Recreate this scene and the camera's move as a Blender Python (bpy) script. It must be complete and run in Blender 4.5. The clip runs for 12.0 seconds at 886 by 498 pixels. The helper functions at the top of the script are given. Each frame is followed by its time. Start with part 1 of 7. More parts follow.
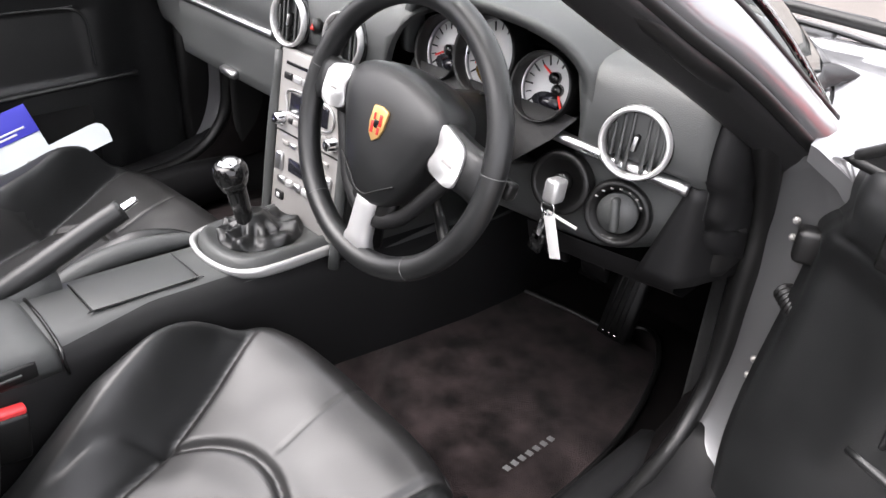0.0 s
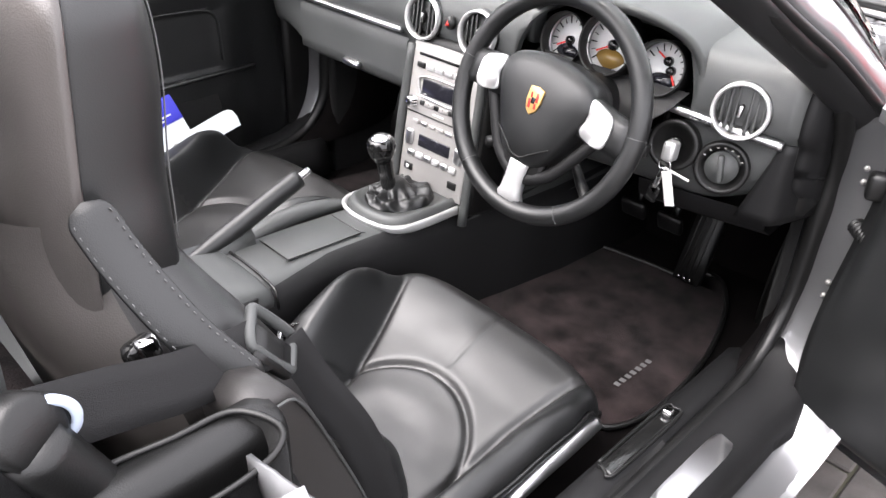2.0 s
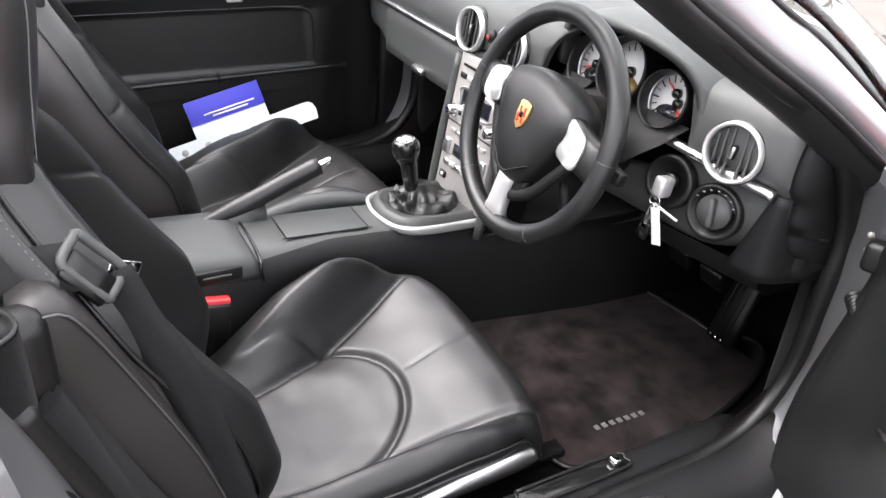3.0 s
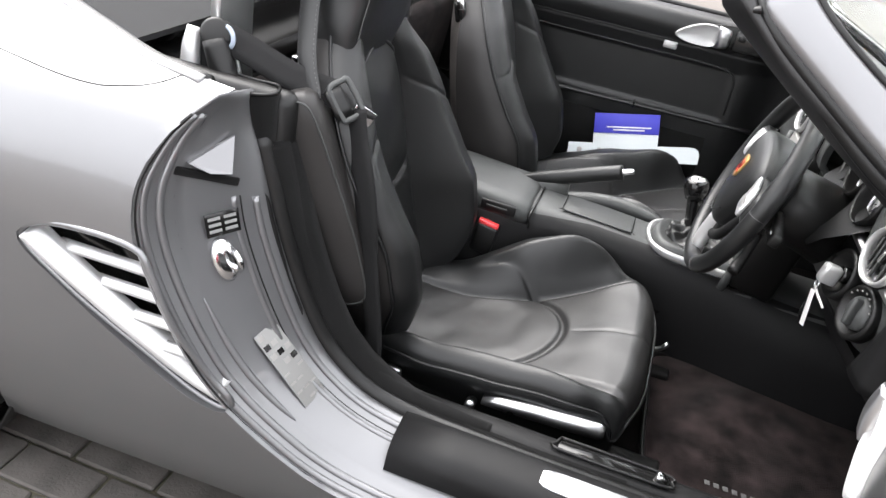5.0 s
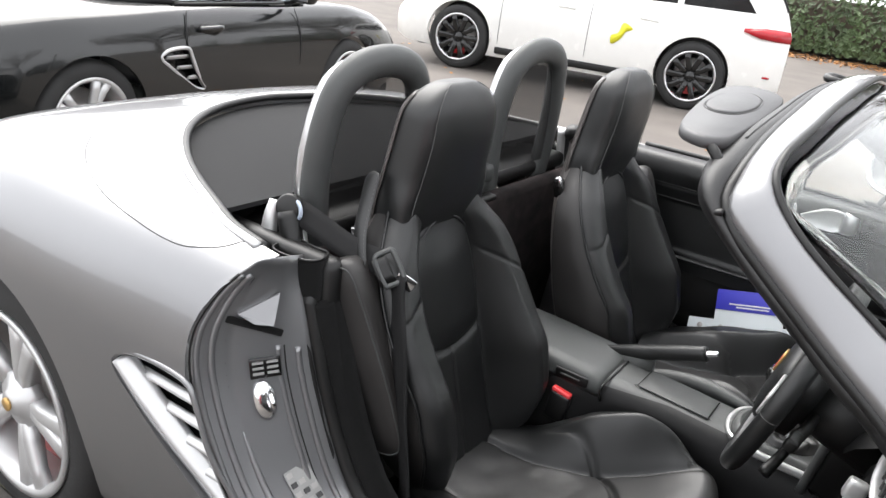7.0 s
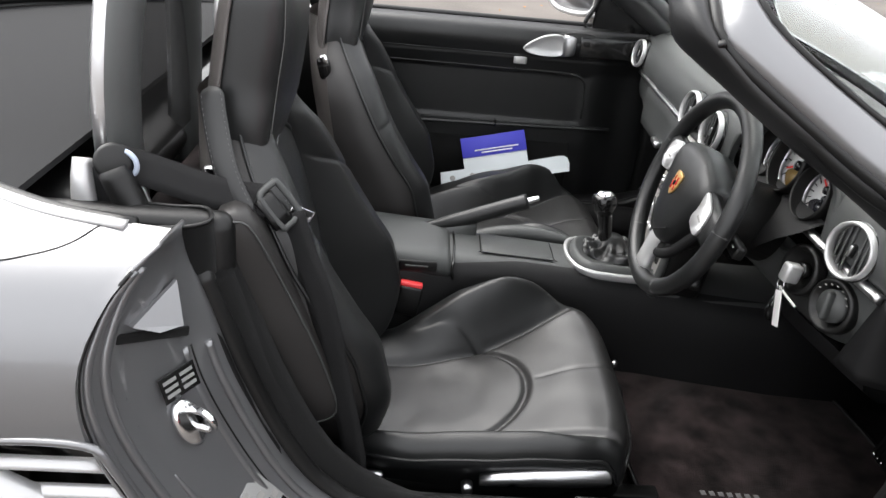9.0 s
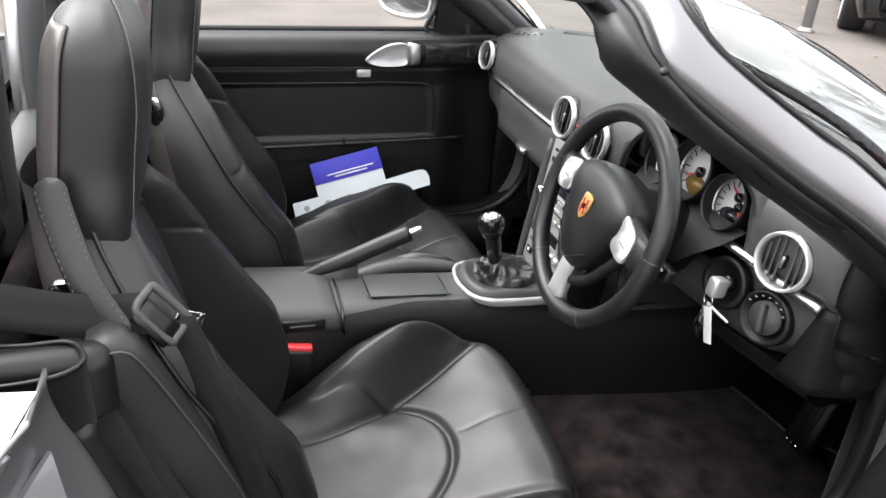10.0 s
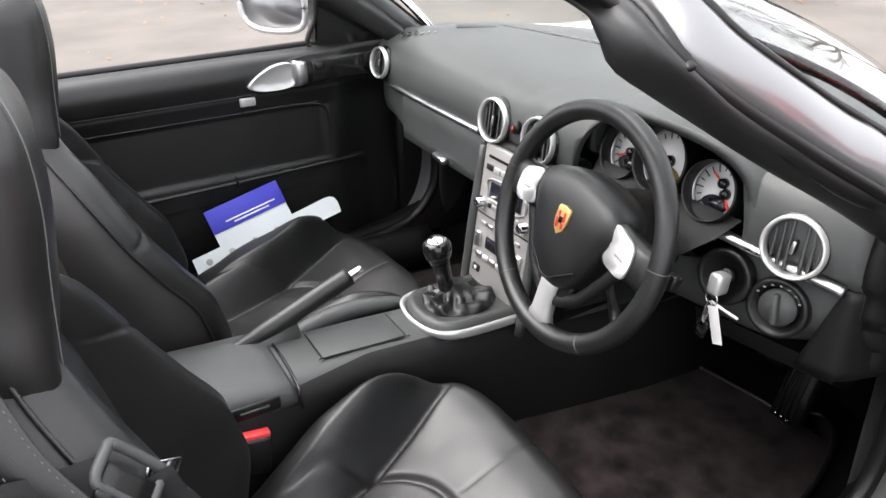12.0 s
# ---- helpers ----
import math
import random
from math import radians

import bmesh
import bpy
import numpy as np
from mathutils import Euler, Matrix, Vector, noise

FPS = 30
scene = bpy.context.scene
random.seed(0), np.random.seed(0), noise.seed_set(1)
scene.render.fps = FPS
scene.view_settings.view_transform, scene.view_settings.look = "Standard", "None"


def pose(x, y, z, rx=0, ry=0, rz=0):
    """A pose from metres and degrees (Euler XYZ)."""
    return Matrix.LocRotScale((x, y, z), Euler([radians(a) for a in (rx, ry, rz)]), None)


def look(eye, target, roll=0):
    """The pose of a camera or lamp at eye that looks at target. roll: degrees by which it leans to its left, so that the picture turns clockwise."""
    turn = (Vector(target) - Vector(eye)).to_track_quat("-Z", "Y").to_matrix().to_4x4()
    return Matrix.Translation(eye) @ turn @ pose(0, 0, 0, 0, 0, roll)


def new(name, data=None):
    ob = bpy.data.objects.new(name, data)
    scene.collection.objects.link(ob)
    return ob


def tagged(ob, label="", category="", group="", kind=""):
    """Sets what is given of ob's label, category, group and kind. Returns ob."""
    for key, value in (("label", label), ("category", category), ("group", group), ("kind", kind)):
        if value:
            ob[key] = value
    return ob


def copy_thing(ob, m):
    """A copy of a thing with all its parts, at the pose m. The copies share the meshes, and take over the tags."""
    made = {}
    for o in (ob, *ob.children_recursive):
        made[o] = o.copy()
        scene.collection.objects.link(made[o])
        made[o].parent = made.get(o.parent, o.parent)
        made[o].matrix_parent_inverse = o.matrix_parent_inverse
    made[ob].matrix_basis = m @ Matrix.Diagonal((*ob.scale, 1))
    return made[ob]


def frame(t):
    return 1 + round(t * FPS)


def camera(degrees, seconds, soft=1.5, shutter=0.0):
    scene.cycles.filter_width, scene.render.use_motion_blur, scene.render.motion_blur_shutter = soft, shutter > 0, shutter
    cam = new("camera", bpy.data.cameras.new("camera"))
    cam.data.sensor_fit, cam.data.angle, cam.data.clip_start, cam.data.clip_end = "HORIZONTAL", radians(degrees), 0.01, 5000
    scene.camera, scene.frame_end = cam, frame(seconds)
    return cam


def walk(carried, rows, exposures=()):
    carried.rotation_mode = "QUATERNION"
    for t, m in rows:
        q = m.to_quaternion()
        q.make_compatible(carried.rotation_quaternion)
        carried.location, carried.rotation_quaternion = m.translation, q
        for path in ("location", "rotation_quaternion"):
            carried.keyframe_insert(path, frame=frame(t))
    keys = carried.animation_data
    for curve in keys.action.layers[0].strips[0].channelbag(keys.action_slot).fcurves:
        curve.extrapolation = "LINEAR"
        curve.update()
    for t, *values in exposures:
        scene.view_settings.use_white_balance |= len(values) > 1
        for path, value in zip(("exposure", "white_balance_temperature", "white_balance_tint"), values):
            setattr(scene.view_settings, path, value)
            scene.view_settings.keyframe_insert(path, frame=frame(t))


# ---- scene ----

cam = camera(59.2, 12.0)
PATH = [
    (0, (1.051, -0.732, 1.247), (-0.17, 0.483, 0.231), 3.1),
    (0.5, (1.03, -0.749, 1.217), (-0.249, 0.393, 0.188), 0.2),
    (1, (1.043, -0.817, 1.282), (-0.253, 0.289, 0.235), 1.5),
    (1.5, (1.039, -1.007, 1.29), (-0.17, 0.186, 0.233), 2.0),
    (2, (1.064, -1.091, 1.323), (-0.129, 0.129, 0.279), 2.1),
    (2.5, (1.123, -1.015, 1.317), (-0.163, 0.11, 0.278), 0.5),
    (2.7, (1.189, -0.94, 1.296), (-0.187, 0.095, 0.277), 1.4),
    (4.3, (1.612, -0.499, 1.316), (-0.119, -0.576, 0.318), 9.0),
    (4.5, (1.652, -0.444, 1.333), (-0.057, -0.713, 0.329), 6.6),
    (5, (1.738, -0.331, 1.339), (0.035, -0.709, 0.36), 11.5),
    (5.5, (1.656, -0.136, 1.346), (0.074, -0.843, 0.348), 13.5),
    (6, (1.611, -0.008, 1.405), (0.085, -0.885, 0.455), 8.9),
    (6.5, (1.635, 0.025, 1.465), (0.093, -0.993, 0.7), 6.8),
    (6.7, (1.64, 0.027, 1.468), (0.092, -1.009, 0.74), 6.7),
    (8.3, (1.776, -0.403, 1.373), (0.039, -0.889, 0.51), 9.5),
    (8.5, (1.727, -0.459, 1.356), (-0.048, -0.774, 0.49), 4.2),
    (9, (1.627, -0.612, 1.363), (-0.158, -0.52, 0.466), 5.6),
    (9.5, (1.513, -0.721, 1.379), (-0.196, -0.199, 0.481), 5.8),
    (10, (1.407, -0.734, 1.381), (-0.297, -0.183, 0.489), 4.0),
    (10.5, (1.344, -0.675, 1.355), (-0.362, -0.143, 0.458), 3.5),
    (11, (1.299, -0.666, 1.371), (-0.39, -0.126, 0.446), 2.4),
    (11.5, (1.226, -0.709, 1.388), (-0.386, 0.02, 0.456), 1.7),
    (12, (1.173, -0.811, 1.369), (-0.392, 0.05, 0.47), -1.5),
]
walk(cam, [(t, look(eye, target, roll)) for t, eye, target, roll in PATH], exposures=[(0, 1.95, 6500, 15), (2.0, 2.25, 6500, 15), (2.5, 2.2, 6500, 15), (4.5, 1.86, 6500, 11), (6.0, 1.82, 6500, 11), (6.5, 1.56, 6500, 10), (8.5, 1.12, 6500, 10), (9.0, 1.32, 6500, 10), (10.0, 1.6, 6500, 11), (12, 1.63, 6500, 12)])


# ---- sky and light: a bright overcast winter day ----
world = bpy.data.worlds.new("overcast_sky")
scene.world = world
world.use_nodes = True
wn, wl = world.node_tree.nodes, world.node_tree.links
wn.clear()
sky = wn.new("ShaderNodeTexSky")
sky.sky_type = "NISHITA"
sky.sun_disc = False
sky.sun_elevation = radians(56)
sky.sun_rotation = radians(212)
sky.dust_density = 6.0
sky.air_density = 1.0
sky.ozone_density = 0.4
grey_sky = wn.new("ShaderNodeHueSaturation")
grey_sky.inputs["Saturation"].default_value = 0.12
sky_out = wn.new("ShaderNodeBackground")
sky_out.inputs["Strength"].default_value = 0.15
world_out = wn.new("ShaderNodeOutputWorld")
wl.new(sky.outputs[0], grey_sky.inputs["Color"])
cloud = wn.new("ShaderNodeMix")
cloud.data_type = "RGBA"
cloud.inputs[0].default_value = 0.72
cloud.inputs[7].default_value = (7.6, 7.7, 8.0, 1)
wl.new(grey_sky.outputs[0], cloud.inputs[6])
wl.new(cloud.outputs[2], sky_out.inputs["Color"])
wl.new(sky_out.outputs[0], world_out.inputs["Surface"])

sun_data = bpy.data.lights.new("sun", "SUN")
sun_data.energy = 2.0
sun_data.angle = radians(60)
sun_data.color = (1.0, 0.97, 0.93)
sun = new("sun", sun_data)
sun.matrix_world = look((-2.5, -4.0, 7.0), (0, 0, 0))

# ---- building helpers ----


def part(name, bm, material, parent=None, label="", smooth=True):
    me = bpy.data.meshes.new(name)
    bmesh.ops.recalc_face_normals(bm, faces=bm.faces)
    if smooth:
        for face in bm.faces:
            face.smooth = True
    bm.to_mesh(me)
    bm.free()
    me.materials.append(material)
    ob = new(name, me)
    if parent:
        ob.parent = parent
    if label:
        ob["label"] = label
    return ob


def thing(name, label, category, at=None, group="", kind=""):
    ob = new(name)
    ob.empty_display_size = 0.05
    if at is not None:
        ob.matrix_world = at
    return tagged(ob, label, category, group, kind)


def rbox(sx, sy, sz, m=None, bevel=0.01, segments=2):
    bm = bmesh.new()
    bmesh.ops.create_cube(bm, size=1.0, matrix=Matrix.Diagonal((sx, sy, sz, 1)))
    bevel = min(bevel, 0.48 * min(sx, sy, sz))
    if bevel > 0:
        bmesh.ops.bevel(bm, geom=bm.edges[:], offset=bevel, segments=segments, affect="EDGES", profile=0.5)
    if m is not None:
        bmesh.ops.transform(bm, matrix=m, verts=bm.verts)
    return bm


def spline(points, n):
    """n points evenly along a smooth curve through the given points."""
    pts = [Vector(p) for p in points]
    if len(pts) == 2:
        return [pts[0].lerp(pts[1], i / (n - 1)) for i in range(n)]
    ext = [2 * pts[0] - pts[1]] + pts + [2 * pts[-1] - pts[-2]]
    fine = []
    for i in range(1, len(ext) - 2):
        p0, p1, p2, p3 = ext[i - 1 : i + 3]
        for k in range(12):
            t = k / 12
            fine.append(0.5 * ((2 * p1) + (p2 - p0) * t + (2 * p0 - 5 * p1 + 4 * p2 - p3) * t * t + (3 * p1 - p0 - 3 * p2 + p3) * t**3))
    fine.append(pts[-1])
    run = [0.0]
    for a, b in zip(fine, fine[1:]):
        run.append(run[-1] + (b - a).length)
    out, j = [], 0
    for i in range(n):
        want = run[-1] * i / (n - 1)
        while j < len(run) - 2 and run[j + 1] < want:
            j += 1
        step = run[j + 1] - run[j]
        out.append(fine[j].lerp(fine[j + 1], (want - run[j]) / step if step > 1e-9 else 0))
    return out


def loft(sections, closed=True, caps=True, bm=None):
    """A skin over rings of the same count."""
    bm = bm or bmesh.new()
    rings = [[bm.verts.new(p) for p in s] for s in sections]
    count = len(rings[0])
    for a, b in zip(rings, rings[1:]):
        for i in range(count if closed else count - 1):
            j = (i + 1) % count
            bm.faces.new((a[i], a[j], b[j], b[i]))
    if caps and closed:
        bm.faces.new(rings[0][::-1])
        bm.faces.new(rings[-1])
    return bm


def tube(points, radius, n=10, steps=None, closed=False, flat=1.0, up=(0, 0, 1), bm=None):
    """A rod along a smooth curve; flat: its height over its width; radius: one number or a function of 0..1."""
    pts = spline(points, steps or max(8, 6 * len(points)))
    if closed:
        pts = pts[:-1]
    rings, last = [], None
    for i, p in enumerate(pts):
        a = pts[i - 1] if i or closed else p
        b = pts[(i + 1) % len(pts)] if i < len(pts) - 1 or closed else p
        d = (b - a).normalized()
        side = d.cross(Vector(up))
        if side.length < 1e-3:
            side = last or d.orthogonal()
        side.normalize()
        last = side
        top = side.cross(d)
        r = radius(i / max(1, len(pts) - 1)) if callable(radius) else radius
        rings.append([p + side * r * math.cos(k * math.tau / n) + top * r * flat * math.sin(k * math.tau / n) for k in range(n)])
    if closed:
        rings.append(rings[0])
        bm = loft(rings, caps=False, bm=bm)
        bmesh.ops.remove_doubles(bm, verts=bm.verts, dist=1e-6)
        return bm
    return loft(rings, bm=bm)


def strap(points, width, thick, across, steps=None, bm=None):
    """A flat band along a smooth curve; across: the direction of its width, one or two that blend."""
    pts = spline(points, steps or 8 * len(points))
    two = [Vector(a) for a in (across if isinstance(across[0], (tuple, list, Vector)) else (across, across))]
    rings = []
    for i, p in enumerate(pts):
        f = i / (len(pts) - 1)
        d = (pts[min(i + 1, len(pts) - 1)] - pts[max(i - 1, 0)]).normalized()
        g = f * (len(two) - 1)
        k = min(int(g), len(two) - 2)
        side = two[k].lerp(two[k + 1], g - k)
        side = (side - d * side.dot(d)).normalized()
        out = d.cross(side)
        w, h = side * width / 2, out * thick / 2
        rings.append([p - w - h, p - w * 0.4 - h * 1.25, p + w * 0.4 - h * 1.25, p + w - h, p + w + h, p + w * 0.4 + h * 1.25, p - w * 0.4 + h * 1.25, p - w + h])
    return loft(rings, bm=bm)


def lathe(profile, m=None, n=32, bm=None):
    """Turns (radius, height) points round z."""
    bm = bm or bmesh.new()
    rings = [[(r * math.cos(k * math.tau / n), r * math.sin(k * math.tau / n), h) for k in range(n)] for r, h in profile]
    made = loft(rings, caps=False)
    for r, h in (profile[0], profile[-1]):
        if r > 1e-4:
            ring = [v for v in made.verts if abs(v.co.z - h) < 1e-7 and abs(v.co.xy.length - r) < 1e-6]
            if len(ring) == n and (r, h) != profile[0] or profile[0] != profile[-1]:
                ring.sort(key=lambda v: math.atan2(v.co.y, v.co.x))
                try:
                    made.faces.new(ring)
                except ValueError:
                    pass
    bmesh.ops.remove_doubles(made, verts=made.verts, dist=1e-6)
    if m is not None:
        bmesh.ops.transform(made, matrix=m, verts=made.verts)
    me = bpy.data.meshes.new("turned")
    made.to_mesh(me)
    made.free()
    bm.from_mesh(me)
    bpy.data.meshes.remove(me)
    return bm


def prism(outline, depth, m=None, bevel=0.0, segments=2):
    """A plate with the given (x, y) outline, from z = 0 to z = depth."""
    bm = bmesh.new()
    low = [bm.verts.new((x, y, 0)) for x, y in outline]
    top = [bm.verts.new((x, y, depth)) for x, y in outline]
    bm.faces.new(low[::-1])
    cap = bm.faces.new(top)
    for i in range(len(outline)):
        j = (i + 1) % len(outline)
        bm.faces.new((low[i], low[j], top[j], top[i]))
    if bevel:
        bmesh.ops.bevel(bm, geom=list(cap.edges), offset=bevel, segments=segments, affect="EDGES", profile=0.5)
    if m is not None:
        bmesh.ops.transform(bm, matrix=m, verts=bm.verts)
    return bm


def smooth_outline(points, n):
    """A closed (x, y) outline as a smooth curve through the points."""
    pts = [Vector((x, y, 0)) for x, y in points]
    k = len(pts)
    ring = spline([pts[-2], pts[-1]] + pts + [pts[0], pts[1], pts[2]], 40 * (k + 5))
    start = min(range(len(ring) // 2), key=lambda i: (ring[i] - pts[0]).length)
    end = min(range(len(ring) // 2, len(ring)), key=lambda i: (ring[i] - pts[0]).length)
    loop = ring[start:end]
    return [(loop[int(i * len(loop) / n)].x, loop[int(i * len(loop) / n)].y) for i in range(n)]


def sheet(nu, nv, fn, bm=None):
    """A surface from fn(u, v), both from 0 to 1."""
    bm = bm or bmesh.new()
    rows = [[bm.verts.new(fn(i / nu, j / nv)) for j in range(nv + 1)] for i in range(nu + 1)]
    for i in range(nu):
        for j in range(nv):
            bm.faces.new((rows[i][j], rows[i + 1][j], rows[i + 1][j + 1], rows[i][j + 1]))
    return bm


def thicken(ob, depth, offset=-1.0, levels=0):
    if levels:
        sub = ob.modifiers.new("round", "SUBSURF")
        sub.levels = sub.render_levels = levels
    mod = ob.modifiers.new("thickness", "SOLIDIFY")
    mod.thickness, mod.offset = depth, offset
    return ob


def cut(ob, cutter_bm):
    """Takes a closed form out of a mesh object."""
    me = bpy.data.meshes.new("cutter")
    bmesh.ops.recalc_face_normals(cutter_bm, faces=cutter_bm.faces)
    cutter_bm.to_mesh(me)
    cutter_bm.free()
    tool = new("cutter", me)
    mod = ob.modifiers.new("opening", "BOOLEAN")
    mod.operation, mod.object, mod.solver = "DIFFERENCE", tool, "EXACT"
    bpy.context.view_layer.update()
    done = bpy.data.meshes.new_from_object(ob.evaluated_get(bpy.context.evaluated_depsgraph_get()))
    ob.modifiers.clear()
    old, ob.data = ob.data, done
    done.name = old.name
    bpy.data.objects.remove(tool)
    bpy.data.meshes.remove(me)
    return ob


def step(a, b, x):
    t = min(1.0, max(0.0, (x - a) / (b - a)))
    return t * t * (3 - 2 * t)


def along(x, table):
    """Reads a smooth value off a table of (x, value), with no overshoot."""
    if x <= table[0][0]:
        return table[0][1]
    if x >= table[-1][0]:
        return table[-1][1]
    n = len(table)
    i = next(k for k in range(n - 1) if x <= table[k + 1][0])

    def slope(k):
        return (table[k + 1][1] - table[k][1]) / (table[k + 1][0] - table[k][0])

    def tangent(k):
        if k == 0 or k == n - 1:
            return slope(0 if k == 0 else n - 2)
        a, b = slope(k - 1), slope(k)
        return 0.0 if a * b <= 0 else 2 * a * b / (a + b)

    h = table[i + 1][0] - table[i][0]
    t = (x - table[i][0]) / h
    return (2 * t**3 - 3 * t * t + 1) * table[i][1] + (t**3 - 2 * t * t + t) * h * tangent(i) + (3 * t * t - 2 * t**3) * table[i + 1][1] + (t**3 - t * t) * h * tangent(i + 1)


# ---- materials ----


def material(name, colour, rough=0.5, metal=0.0, vary=0.15, scale=8.0, bump=0.0, bump_scale=200.0, coat=0.0, kind="noise", sheen=0.0, spec=0.5, rough_vary=0.08, emit=0.0):
    mat = bpy.data.materials.new(name)
    mat.use_nodes = True
    nodes, links = mat.node_tree.nodes, mat.node_tree.links
    shader = nodes["Principled BSDF"]
    shader.inputs["Metallic"].default_value = metal
    shader.inputs["Coat Weight"].default_value = coat
    shader.inputs["Coat Roughness"].default_value = 0.04
    shader.inputs["Specular IOR Level"].default_value = spec
    if sheen:
        shader.inputs["Sheen Weight"].default_value = sheen
        shader.inputs["Sheen Roughness"].default_value = 0.6
    where = nodes.new("ShaderNodeTexCoord")
    broad = nodes.new("ShaderNodeTexNoise")
    broad.inputs["Scale"].default_value = scale
    broad.inputs["Detail"].default_value = 5
    links.new(where.outputs["Object"], broad.inputs["Vector"])
    ramp = nodes.new("ShaderNodeValToRGB")
    ramp.color_ramp.elements[0].position, ramp.color_ramp.elements[1].position = 0.3, 0.7
    ramp.color_ramp.elements[0].color = (*[c * (1 - vary) for c in colour], 1)
    ramp.color_ramp.elements[1].color = (*[min(1, c * (1 + vary)) for c in colour], 1)
    links.new(broad.outputs["Fac"], ramp.inputs["Fac"])
    links.new(ramp.outputs["Color"], shader.inputs["Base Color"])
    spread = nodes.new("ShaderNodeMapRange")
    spread.inputs["To Min"].default_value = max(0.02, rough - rough_vary)
    spread.inputs["To Max"].default_value = min(1, rough + rough_vary)
    links.new(broad.outputs["Fac"], spread.inputs["Value"])
    links.new(spread.outputs["Result"], shader.inputs["Roughness"])
    if bump:
        if kind == "cells":
            fine = nodes.new("ShaderNodeTexVoronoi")
            fine.feature = "SMOOTH_F1"
        else:
            fine = nodes.new("ShaderNodeTexNoise")
            fine.inputs["Detail"].default_value = 3
        fine.inputs["Scale"].default_value = bump_scale
        links.new(where.outputs["Object"], fine.inputs["Vector"])
        relief = nodes.new("ShaderNodeBump")
        relief.inputs["Strength"].default_value = bump
        relief.inputs["Distance"].default_value = 0.002
        links.new(fine.outputs[0], relief.inputs["Height"])
        links.new(relief.outputs["Normal"], shader.inputs["Normal"])
    if emit:
        shader.inputs["Emission Color"].default_value = (*colour, 1)
        shader.inputs["Emission Strength"].default_value = emit
    return mat


LEATHER = material("black leather", (0.0060, 0.0064, 0.0066), 0.42, bump=0.10, bump_scale=900, kind="cells", vary=0.25, scale=14, spec=0.57)
LEATHER_WORN = material("worn black leather", (0.010, 0.0098, 0.0098), 0.43, bump=0.08, bump_scale=900, kind="cells", vary=0.3, scale=9, spec=0.72)
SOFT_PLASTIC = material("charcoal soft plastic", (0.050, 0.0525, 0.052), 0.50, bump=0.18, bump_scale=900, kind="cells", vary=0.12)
# console sides are charcoal like the top; their shade is in this colour
BLACK_AND_SHADED = material("black plastic and shaded charcoal", (0.006, 0.006, 0.0064), 0.55, bump=0.12, bump_scale=900, kind="cells", vary=0.15, spec=0.28)
DARK_PLASTIC = material("black plastic", (0.005, 0.005, 0.005), 0.42, bump=0.12, bump_scale=800, kind="cells", vary=0.2, spec=0.4)
GLOSS_BLACK = material("glossy black plastic", (0.008, 0.008, 0.008), 0.12, vary=0.2)
# base raised above the side trim's to hold the sky's sheen on the shell
SHELL_PLASTIC = material("warm grey seat shell with sky sheen", (0.088, 0.080, 0.076), 0.33, bump=0.10, bump_scale=700, kind="cells")
SIDE_PLASTIC = material("dark seat side trim", (0.020, 0.0185, 0.018), 0.48, bump=0.10, bump_scale=700, kind="cells")
SUEDE = material("black fabric trim", (0.005, 0.005, 0.005), 0.95, bump=0.5, bump_scale=900, vary=0.3, sheen=0.05, spec=0.15)
CARPET = material("dark aubergine carpet", (0.0042, 0.0034, 0.0034), 1.0, bump=0.9, bump_scale=700, vary=0.5, scale=22, spec=0.08)
MAT_PILE = material("brown black velour mat", (0.0155, 0.0112, 0.0112), 1.0, bump=1.0, bump_scale=380, vary=0.85, scale=16, sheen=0.03, spec=0.08)
RUBBER = material("black rubber seal", (0.006, 0.006, 0.006), 0.40, bump=0.08, bump_scale=120, vary=0.2, spec=0.4)
TYRE = material("tyre rubber", (0.018, 0.018, 0.018), 0.8, bump=0.4, bump_scale=160, vary=0.3)
WEBBING = material("woven black webbing", (0.010, 0.010, 0.0105), 0.75, bump=0.6, bump_scale=1100, vary=0.2, spec=0.25)
HOOD_CLOTH = material("charcoal hood canvas", (0.011, 0.0112, 0.012), 0.9, bump=0.5, bump_scale=1200, vary=0.2, sheen=0.03, spec=0.2)
SILVER_PAINT = material("meteor grey metallic paint", (0.205, 0.206, 0.212), 0.37, metal=0.72, coat=1.0, vary=0.03, scale=3, bump=0.02, bump_scale=3000, rough_vary=0.03)
SATIN = material("satin aluminium", (0.62, 0.62, 0.63), 0.30, metal=1.0, vary=0.05, bump=0.05, bump_scale=900)
SILVER_PLASTIC = material("silver painted plastic", (0.55, 0.55, 0.55), 0.36, metal=0.55, vary=0.05)
STACK_GREY = material("grey painted fascia", (0.31, 0.30, 0.29), 0.38, metal=0.3, vary=0.06)
CHROME = material("chrome", (0.78, 0.78, 0.79), 0.08, metal=1.0, vary=0.03)
DIAL_FACE = material("silver dial face", (0.62, 0.62, 0.62), 0.45, vary=0.04)
WHITE_MARK = material("white print", (0.75, 0.75, 0.75), 0.5, vary=0.03)
RED_NEEDLE = material("red needle", (0.75, 0.03, 0.02), 0.4, vary=0.05)
RED_PLASTIC = material("red buckle button", (0.80, 0.055, 0.06), 0.35, vary=0.05)
AMBER_LCD = material("amber display", (0.18, 0.11, 0.03), 0.25, vary=0.1)
DARK_LCD = material("dark display", (0.012, 0.012, 0.016), 0.15, vary=0.2)
GOLD = material("gilt enamel", (0.66, 0.42, 0.16), 0.3, metal=0.6, vary=0.1)
ENAMEL_RED = material("red enamel", (0.45, 0.03, 0.025), 0.25, vary=0.1)
